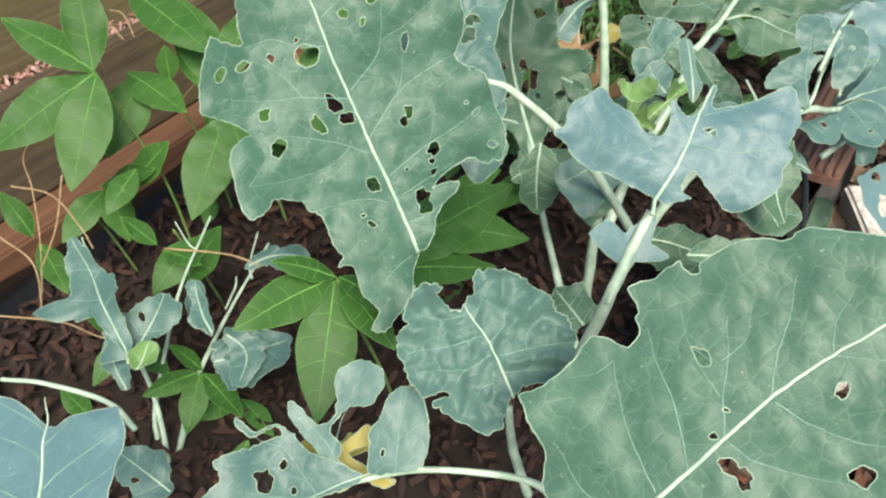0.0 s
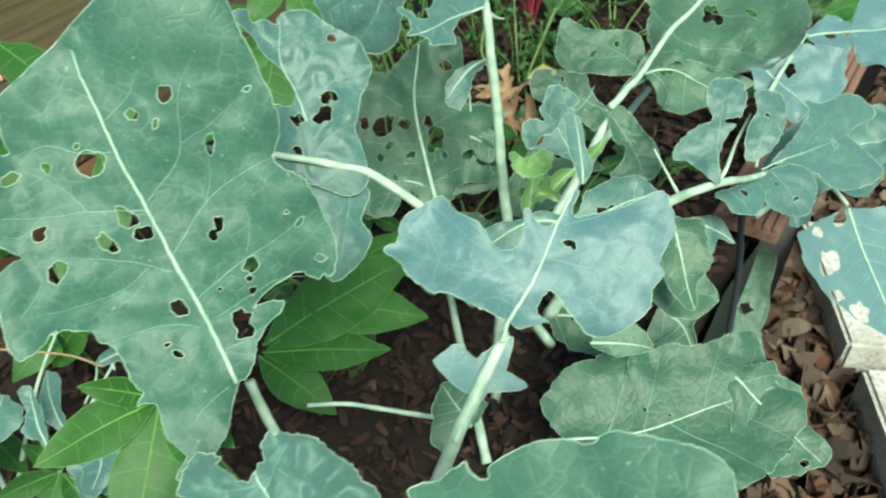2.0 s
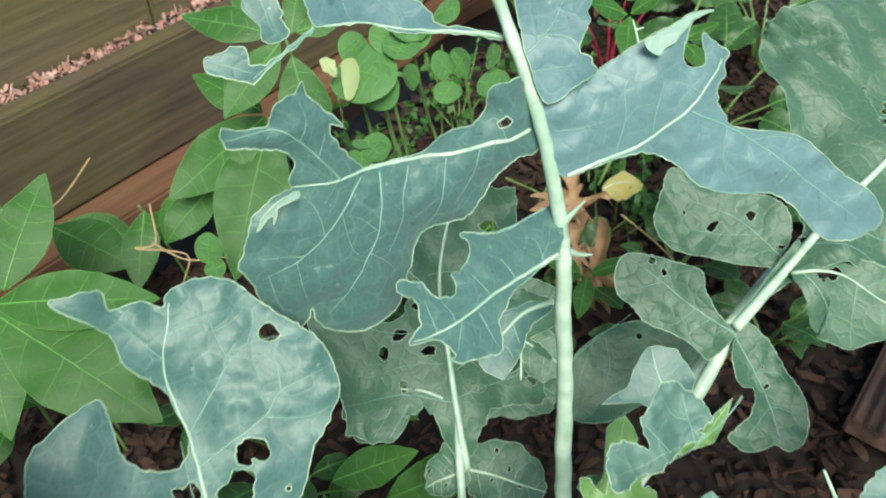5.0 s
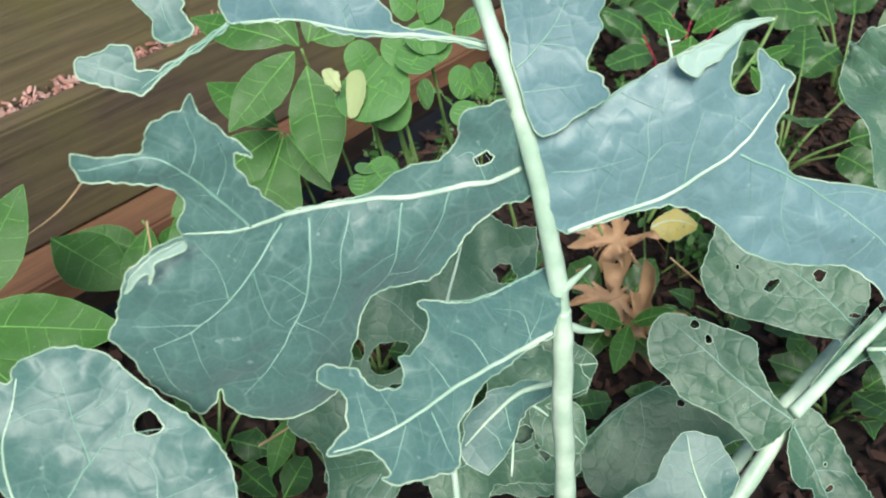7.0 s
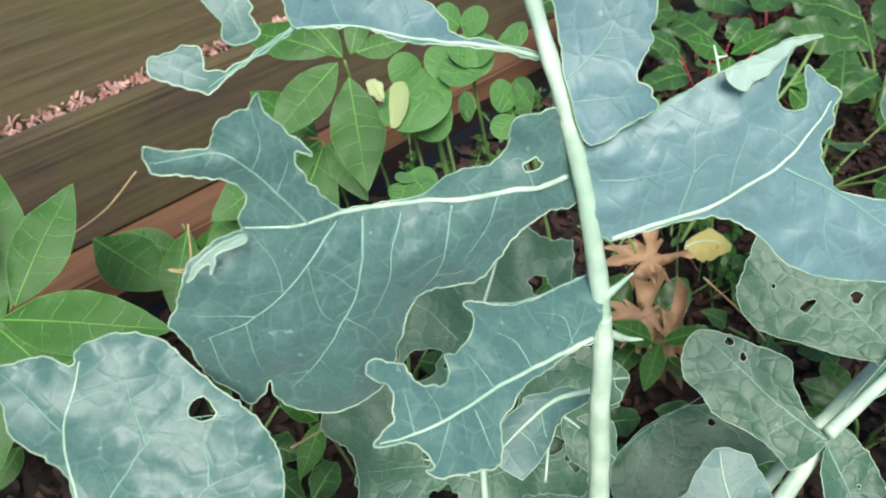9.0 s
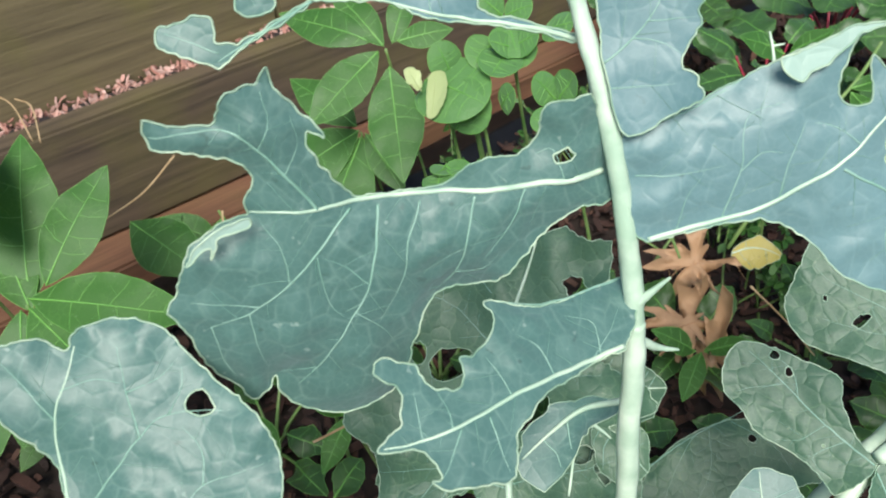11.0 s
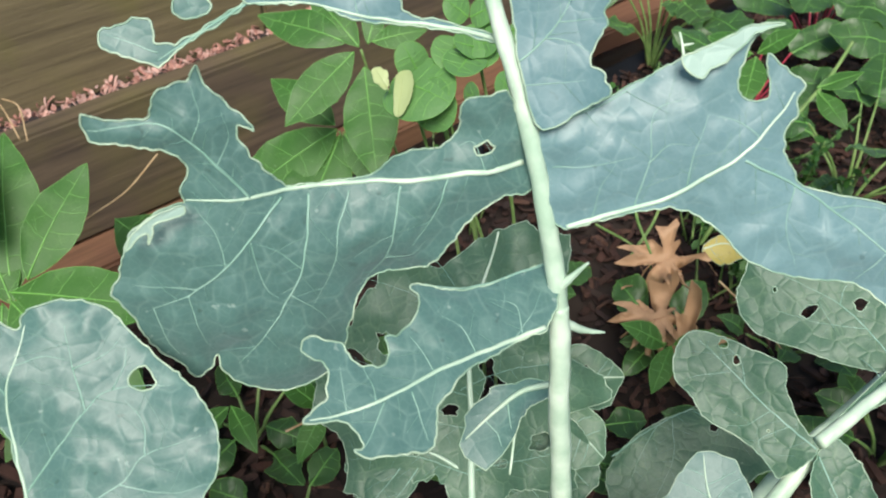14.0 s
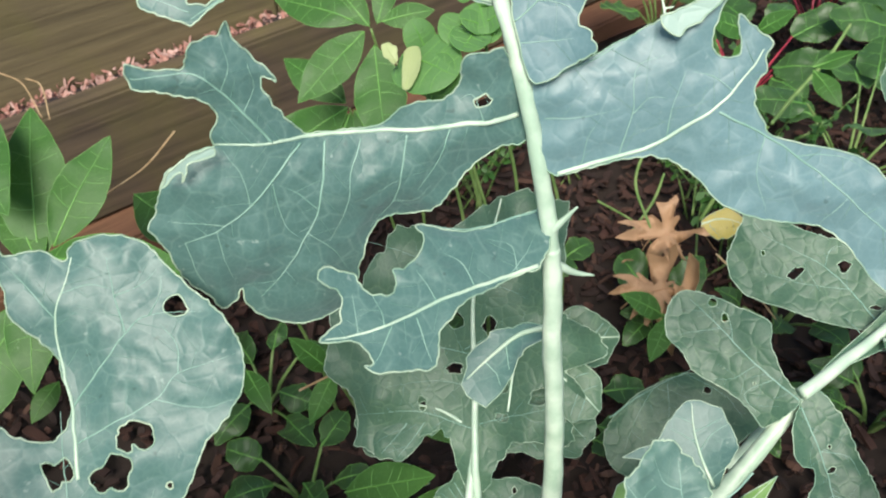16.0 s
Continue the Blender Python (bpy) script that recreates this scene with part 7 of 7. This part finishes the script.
vine_leaf([((-0.074, 1.431, 0.357), (-0.122, 1.355, 0.306), 0.46), ((-0.058, 1.419, 0.347), (-0.015, 1.333, 0.277), 0.46), ((-0.083, 1.436, 0.363), (-0.184, 1.440, 0.378), 0.42), ((-0.070, 1.436, 0.361), (-0.139, 1.473, 0.397), 0.40), ((-0.057, 1.442, 0.364), (-0.007, 1.465, 0.375), 0.50), ((-0.063, 1.441, 0.363), (-0.060, 1.495, 0.403), 0.40)])
vine_leaf([((-0.037, 0.875, 0.144), (0.138, 0.973, 0.194), 0.42), ((-0.036, 0.868, 0.140), (0.114, 0.870, 0.142), 0.36), ((-0.041, 0.866, 0.139), (0.055, 0.804, 0.108), 0.45), ((0.002, 0.923, 0.168), (0.157, 0.905, 0.159), 0.45)])
vine_leaf([((-0.381, 0.995, 0.353), (-0.481, 1.010, 0.421), 0.42), ((-0.384, 0.997, 0.355), (-0.393, 1.054, 0.464), 0.42), ((-0.381, 0.995, 0.353), (-0.495, 0.900, 0.301), 0.42), ((-0.379, 0.994, 0.352), (-0.396, 0.872, 0.263), 0.42)])
vine_leaf([((-0.395, 1.180, 0.379), (-0.268, 1.097, 0.323), 0.40), ((-0.336, 1.098, 0.284), (-0.332, 1.102, 0.333), 0.60), ((-0.258, 1.070, 0.247), (-0.294, 0.945, 0.157), 0.45), ((-0.395, 1.101, 0.292), (-0.302, 1.042, 0.265), 0.50), ((-0.375, 1.102, 0.291), (-0.408, 0.997, 0.223), 0.50)])
vine_leaf([((-0.035, 0.638, 0.350), (-0.116, 0.583, 0.340), 0.45), ((-0.034, 0.636, 0.348), (-0.044, 0.532, 0.279), 0.42), ((-0.030, 0.637, 0.348), (0.023, 0.577, 0.323), 0.42), ((-0.033, 0.638, 0.350), (-0.083, 0.624, 0.384), 0.40), ((-0.030, 0.638, 0.350), (0.033, 0.596, 0.344), 0.40)])
vine_leaf([((-0.287, 0.861, 0.123), (-0.233, 0.889, 0.195), 0.50), ((-0.353, 0.957, 0.234), (-0.376, 0.894, 0.210), 0.50), ((-0.272, 0.901, 0.166), (-0.319, 0.829, 0.134), 0.50)])
vine_leaf([((-0.015, 1.225, -0.177), (-0.051, 1.184, -0.171), 0.40), ((-0.017, 1.246, -0.154), (-0.091, 1.138, -0.214), 0.40), ((-0.022, 1.219, -0.182), (0.097, 1.202, -0.172), 0.40), ((-0.330, 1.413, 0.057), (-0.288, 1.354, 0.035), 0.40), ((-0.361, 1.420, 0.069), (-0.388, 1.374, 0.067), 0.50), ((-0.251, 1.471, 0.107), (-0.263, 1.399, 0.078), 0.50)])
vine_leaf([((-0.072, 1.230, -0.035), (-0.081, 1.145, -0.077), 0.40), ((-0.144, 1.169, -0.073), (-0.169, 1.125, -0.065), 0.40), ((-0.087, 1.234, -0.025), (-0.049, 1.173, -0.058), 0.35), ((-0.010, 1.208, -0.081), (0.063, 1.201, -0.071), 0.40)])
vine_leaf([((0.026, 1.297, 0.414), (0.081, 1.276, 0.413), 1.00), ((0.046, 1.303, 0.417), (0.033, 1.301, 0.446), 0.90), ((0.048, 1.282, 0.395), (0.075, 1.285, 0.424), 0.80)], pea=True)
vine_leaf([((0.085, 1.326, 0.436), (0.080, 1.289, 0.428), 0.90), ((0.087, 1.326, 0.436), (0.107, 1.321, 0.456), 0.90), ((0.090, 1.326, 0.436), (0.073, 1.310, 0.449), 0.90)], pea=True)
vine_leaf([((0.129, 1.306, 0.409), (0.114, 1.297, 0.431), 0.90), ((0.131, 1.306, 0.409), (0.144, 1.304, 0.435), 0.90), ((0.159, 1.316, 0.417), (0.174, 1.307, 0.434), 0.90), ((0.155, 1.302, 0.402), (0.181, 1.287, 0.413), 0.90), ((0.130, 1.299, 0.402), (0.123, 1.270, 0.402), 0.80)], pea=True)
vine_leaf([((0.052, 1.250, 0.361), (0.057, 1.220, 0.359), 0.80), ((0.057, 1.252, 0.363), (0.077, 1.229, 0.366), 0.80), ((0.089, 1.294, 0.402), (0.100, 1.288, 0.424), 0.90), ((0.109, 1.339, 0.447), (0.131, 1.330, 0.464), 0.90)], pea=True)
vine_leaf([((-0.078, 1.161, 0.285), (-0.073, 1.166, 0.319), 0.70), ((-0.076, 1.163, 0.287), (-0.062, 1.140, 0.290), 0.70)], pea=True)
vine_leaf([((0.049, 1.285, 0.395), (0.072, 1.293, 0.420), 1.10), ((0.049, 1.285, 0.395), (0.041, 1.283, 0.417), 0.90), ((0.023, 1.292, 0.409), (0.038, 1.266, 0.400), 0.50), ((0.074, 1.345, 0.453), (0.058, 1.336, 0.471), 1.00), ((0.076, 1.345, 0.453), (0.098, 1.342, 0.467), 1.00), ((0.079, 1.343, 0.450), (0.095, 1.314, 0.436), 1.00), ((0.054, 1.258, 0.363), (0.078, 1.242, 0.362), 0.90), ((0.054, 1.258, 0.363), (0.051, 1.239, 0.366), 0.90)], pea=True)
vine_leaf([((0.055, 1.279, 0.384), (0.069, 1.295, 0.419), 1.10), ((0.055, 1.282, 0.387), (0.044, 1.287, 0.420), 0.70), ((0.027, 1.299, 0.416), (0.039, 1.266, 0.400), 0.35), ((0.071, 1.333, 0.436), (0.062, 1.303, 0.430), 1.00), ((0.076, 1.335, 0.436), (0.105, 1.317, 0.429), 1.00)], pea=True)
vine_leaf([((0.039, 1.060, 0.098), (0.124, 1.076, 0.142), 0.40), ((0.032, 1.051, 0.088), (0.071, 0.986, 0.042), 0.40), ((0.094, 1.053, 0.087), (0.191, 1.078, 0.141), 0.40), ((0.032, 1.024, 0.057), (-0.076, 0.937, -0.006), 0.40), ((0.026, 1.024, 0.057), (0.005, 0.935, -0.012), 0.40), ((0.067, 1.025, 0.057), (0.045, 0.941, -0.008), 0.35)])
vine_leaf([((0.872, 1.785, 0.173), (0.774, 1.777, 0.198), 0.45), ((0.872, 1.785, 0.173), (0.984, 1.789, 0.203), 0.45), ((0.883, 1.739, 0.120), (0.974, 1.743, 0.151), 0.50), ((0.893, 1.732, 0.112), (0.985, 1.723, 0.128), 0.40)])
vine_leaf([((-0.338, 1.449, 0.023), (-0.424, 1.441, 0.054), 0.50), ((-0.329, 1.445, 0.017), (-0.277, 1.469, 0.065), 0.50), ((-0.430, 1.410, -0.005), (-0.394, 1.450, 0.060), 0.50), ((-0.424, 1.215, -0.208), (-0.482, 1.247, -0.139), 0.40), ((-0.416, 1.216, -0.208), (-0.355, 1.246, -0.157), 0.40)])
vine_leaf([((-0.298, 1.122, 0.085), (-0.328, 1.115, 0.119), 0.50), ((-0.323, 1.101, 0.073), (-0.328, 1.054, 0.055), 0.50), ((-0.264, 1.174, 0.129), (-0.211, 1.149, 0.112), 0.50), ((-0.236, 1.163, 0.106), (-0.237, 1.165, 0.139), 0.50)])
vine_leaf([((-0.430, 0.995, 0.177), (-0.344, 0.990, 0.209), 0.45), ((-0.426, 0.992, 0.174), (-0.469, 0.918, 0.140), 0.45), ((-0.391, 0.996, 0.176), (-0.325, 1.016, 0.237), 0.50), ((-0.524, 0.944, 0.128), (-0.553, 0.961, 0.194), 0.45), ((-0.422, 0.995, 0.177), (-0.378, 0.922, 0.137), 0.45), ((-0.516, 0.939, 0.122), (-0.461, 0.873, 0.089), 0.40)])
vine_leaf([((-0.247, 0.739, 0.090), (-0.303, 0.700, 0.095), 0.45), ((-0.244, 0.739, 0.090), (-0.250, 0.671, 0.059), 0.45), ((-0.241, 0.739, 0.089), (-0.184, 0.687, 0.072), 0.40), ((-0.186, 0.686, 0.027), (-0.204, 0.632, 0.013), 0.40), ((-0.241, 0.741, 0.092), (-0.270, 0.741, 0.139), 0.40)])
vine_leaf([((-0.025, 1.174, 0.114), (-0.061, 1.165, 0.163), 0.40), ((-0.022, 1.175, 0.114), (-0.024, 1.117, 0.098), 0.40), ((-0.020, 1.176, 0.114), (0.021, 1.192, 0.161), 0.40), ((-0.110, 1.146, 0.116), (-0.125, 1.099, 0.117), 0.40), ((-0.107, 1.147, 0.116), (-0.062, 1.112, 0.107), 0.40), ((0.056, 1.177, 0.087), (0.040, 1.126, 0.084), 0.40), ((0.058, 1.178, 0.087), (0.112, 1.150, 0.083), 0.40), ((0.057, 1.181, 0.091), (0.050, 1.186, 0.144), 0.35)])
vine_leaf([((0.288, 1.377, 0.091), (0.237, 1.354, 0.132), 0.40), ((0.291, 1.378, 0.091), (0.280, 1.318, 0.077), 0.40), ((0.294, 1.379, 0.091), (0.337, 1.380, 0.120), 0.40), ((0.315, 1.608, 0.322), (0.264, 1.574, 0.351), 0.45), ((0.318, 1.609, 0.322), (0.355, 1.610, 0.353), 0.45), ((0.318, 1.607, 0.319), (0.313, 1.539, 0.296), 0.45), ((0.388, 1.606, 0.292), (0.426, 1.604, 0.319), 0.40), ((0.388, 1.604, 0.289), (0.421, 1.559, 0.275), 0.40)])
vine_leaf([((-0.358, 0.801, 0.092), (-0.398, 0.798, 0.137), 0.45), ((-0.358, 0.796, 0.087), (-0.384, 0.736, 0.065), 0.42), ((-0.355, 0.796, 0.087), (-0.289, 0.747, 0.074), 0.42), ((-0.400, 0.726, 0.010), (-0.425, 0.735, 0.066), 0.45), ((-0.393, 0.721, 0.005), (-0.323, 0.679, -0.002), 0.40), ((-0.212, 0.749, 0.027), (-0.255, 0.712, 0.032), 0.42), ((-0.208, 0.749, 0.027), (-0.160, 0.701, 0.015), 0.40), ((-0.114, 0.826, 0.108), (-0.140, 0.832, 0.161), 0.45), ((-0.317, 0.876, 0.175), (-0.350, 0.876, 0.222), 0.45), ((-0.310, 0.872, 0.170), (-0.249, 0.838, 0.174), 0.40)])


# ---- greens behind the plants ----
M_CHARD = leaf_material("dark_green_leaf", (0.022, 0.075, 0.016), (0.048, 0.125, 0.032), (0.10, 0.20, 0.06), rough=0.45, cell=80.0, relief=0.4, glow=0.25, bloom=0.05)
M_REDSTEM = stalk_material("red_stem", (0.28, 0.02, 0.05), (0.40, 0.05, 0.08))
CHARD = (M_CHARD, M_VRIM, M_VRIM)


def clump(at, count, size, tall, stem, label, seed, name="leafy_green", pointed=False):
    """A clump of soft leaves on thin stems rising from one foot."""
    rng = random.Random(seed)
    plant = thing(name, label, "leafy plant", "leafy greens at the back of the bed")
    foot = Vector(at)
    for k in range(count):
        a = 2 * math.pi * k / count + rng.uniform(-0.4, 0.4)
        out = Vector((math.cos(a), math.sin(a), 0))
        r, h = rng.uniform(0.2, 0.75) * size * 2, tall * rng.uniform(0.5, 1.0)
        top = foot + out * r * 0.6 + Vector((0, 0, h))
        stalk(plant, [foot + out * 0.005, foot + out * r * 0.25 + Vector((0, 0, h * 0.55)), top], 0.0026, 0.0014, stem, name="stem")
        tip = top + out * size * rng.uniform(0.7, 1.1) + Vector((0, 0, size * rng.uniform(-0.2, 0.5)))
        d = tip - top
        n = (Vector((rng.uniform(-0.3, 0.3), -0.5, 1.0)) - out * 0.1).normalized()
        n = (n - d * n.dot(d) / d.length_squared).normalized()
        w = 1000 * d.length * rng.uniform(0.26, 0.36)
        shape = POINTED if pointed else PEA
        leaf(plant, [top, top.lerp(tip, 0.5) + n * 0.006, tip], n, (0.46, 0), rounds(d.length, w, shape), (), mats=CHARD, sweep=0.2, cup=-1.0, ruffle=0.014, pucker=0.0022, veins=3, rib=0.0011, tooth=0.002)
    return plant


def feathery(at, count, tall, seed):
    """A clump of fine upright stems with small divided leaflets."""
    rng = random.Random(seed)
    plant = thing("feathery_herb", "fine green herb clump with thin upright stems", "herb", "herbs at the back of the bed")
    foot = Vector(at)
    for k in range(count):
        a = rng.uniform(0, 6.28)
        top = foot + Vector((math.cos(a) * 0.09, math.sin(a) * 0.09, 0)) * rng.uniform(0.3, 1.2) + Vector((0, 0, tall * rng.uniform(0.6, 1.1)))
        low = foot + Vector((rng.uniform(-0.03, 0.03), rng.uniform(-0.03, 0.03), 0))
        bend = low.lerp(top, 0.5) + Vector((rng.uniform(-0.015, 0.015), rng.uniform(-0.015, 0.015), 0.01))
        bm = bmesh.new()
        tube(bm, [low, bend, top], 0.0016, 0.0008, 5, 8)
        stem = part("stem", bm, M_VSTALK, plant)
        bm = bmesh.new()
        uv = bm.loops.layers.uv.new("UVMap")
        for _ in range(26):
            p = spline([low, bend, top], rng.uniform(0.45, 1.0))
            m = Matrix.Translation(p) @ Euler((rng.uniform(-0.9, 0.9), rng.uniform(-0.9, 0.9), rng.uniform(0, 6.3))).to_matrix().to_4x4()
            s = rng.uniform(0.008, 0.017)
            pts = [(0, 0, 0), (0.35, 0.28, 0.03), (0.75, 0.24, 0), (1.0, 0, -0.1), (0.75, -0.24, 0), (0.35, -0.28, 0.03)]
            f = bm.faces.new([bm.verts.new(m @ (Vector(q) * s)) for q in pts])
            for lp, q in zip(f.loops, pts):
                lp[uv].uv = (q[0] * s, q[1] * s)
        tagged(part("foliage", bm, M_VINE, stem), kind="stuff")
    return plant


for k, (x, y, size, tall) in enumerate(((0.50, 1.80, 0.10, 0.16), (0.34, 1.95, 0.09, 0.18), (0.62, 2.05, 0.11, 0.20), (0.78, 1.85, 0.10, 0.15), (0.45, 2.25, 0.12, 0.22), (0.18, 2.15, 0.10, 0.20), (0.66, 1.62, 0.08, 0.10), (0.95, 2.20, 0.12, 0.20))):
    clump((x, y, 0.0), 9, size, tall, M_REDSTEM if k % 3 == 1 else M_VSTALK, "dark green leafy plant with crinkled leaves" if k % 3 != 1 else "dark green chard with thin red stems", 40 + k)
for k, (x, y) in enumerate(((0.30, 1.66), (0.22, 1.80), (0.40, 1.72), (0.10, 1.72), (0.34, 1.55), (-0.02, 1.60))):
    feathery((x, y, 0.0), 9, 0.17, 70 + k)
for k, (x, y) in enumerate(((0.02, 1.32), (0.12, 1.45), (0.28, 1.42), (0.42, 1.48), (-0.12, 1.18), (0.38, 1.30), (-0.02, 1.08), (0.20, 1.25), (0.52, 1.36))):
    clump((x, y, 0.0), 7, 0.055, 0.07, M_VSTALK, "low dark green seedling clump in the mulch", 90 + k, "seedling_clump", True)
# drip tube by the bed edge
bm = bmesh.new()
tube(bm, [bed(0.55, WIDE - 0.02, 0.07), bed(0.42, WIDE + 0.02, 0.05), bed(0.25, WIDE + 0.06, -0.03), bed(0.12, WIDE + 0.10, -0.20), bed(0.05, WIDE + 0.14, -0.54)], 0.0045, 0.0045, 10, 40)
tagged(part("drip_tube", bm, M_BLACK), "thin black drip irrigation tube hanging over the bed edge", "tube")
# black sheet on the soil along the plank wall
bm = bmesh.new()
rows = []
for i in range(81):
    row = []
    for j in range(9):
        q, w = -1.6 + 3.4 * i / 80, 0.032 + 0.20 * j / 8
        row.append(bm.verts.new(bed(q, w, 0.040 + dip(w) + 0.012 * noise.noise(Vector((q * 7, w * 16, 1.0))) - 0.05 * (j == 8))))
    rows.append(row)
for i in range(80):
    for j in range(8):
        bm.faces.new((rows[i][j], rows[i + 1][j], rows[i + 1][j + 1], rows[i][j + 1]))
bmesh.ops.solidify(bm, geom=bm.faces[:], thickness=0.002)
tagged(part("weed_sheet", bm, M_BLACK), "wrinkled black plastic sheet along the plank wall", "plastic sheet")
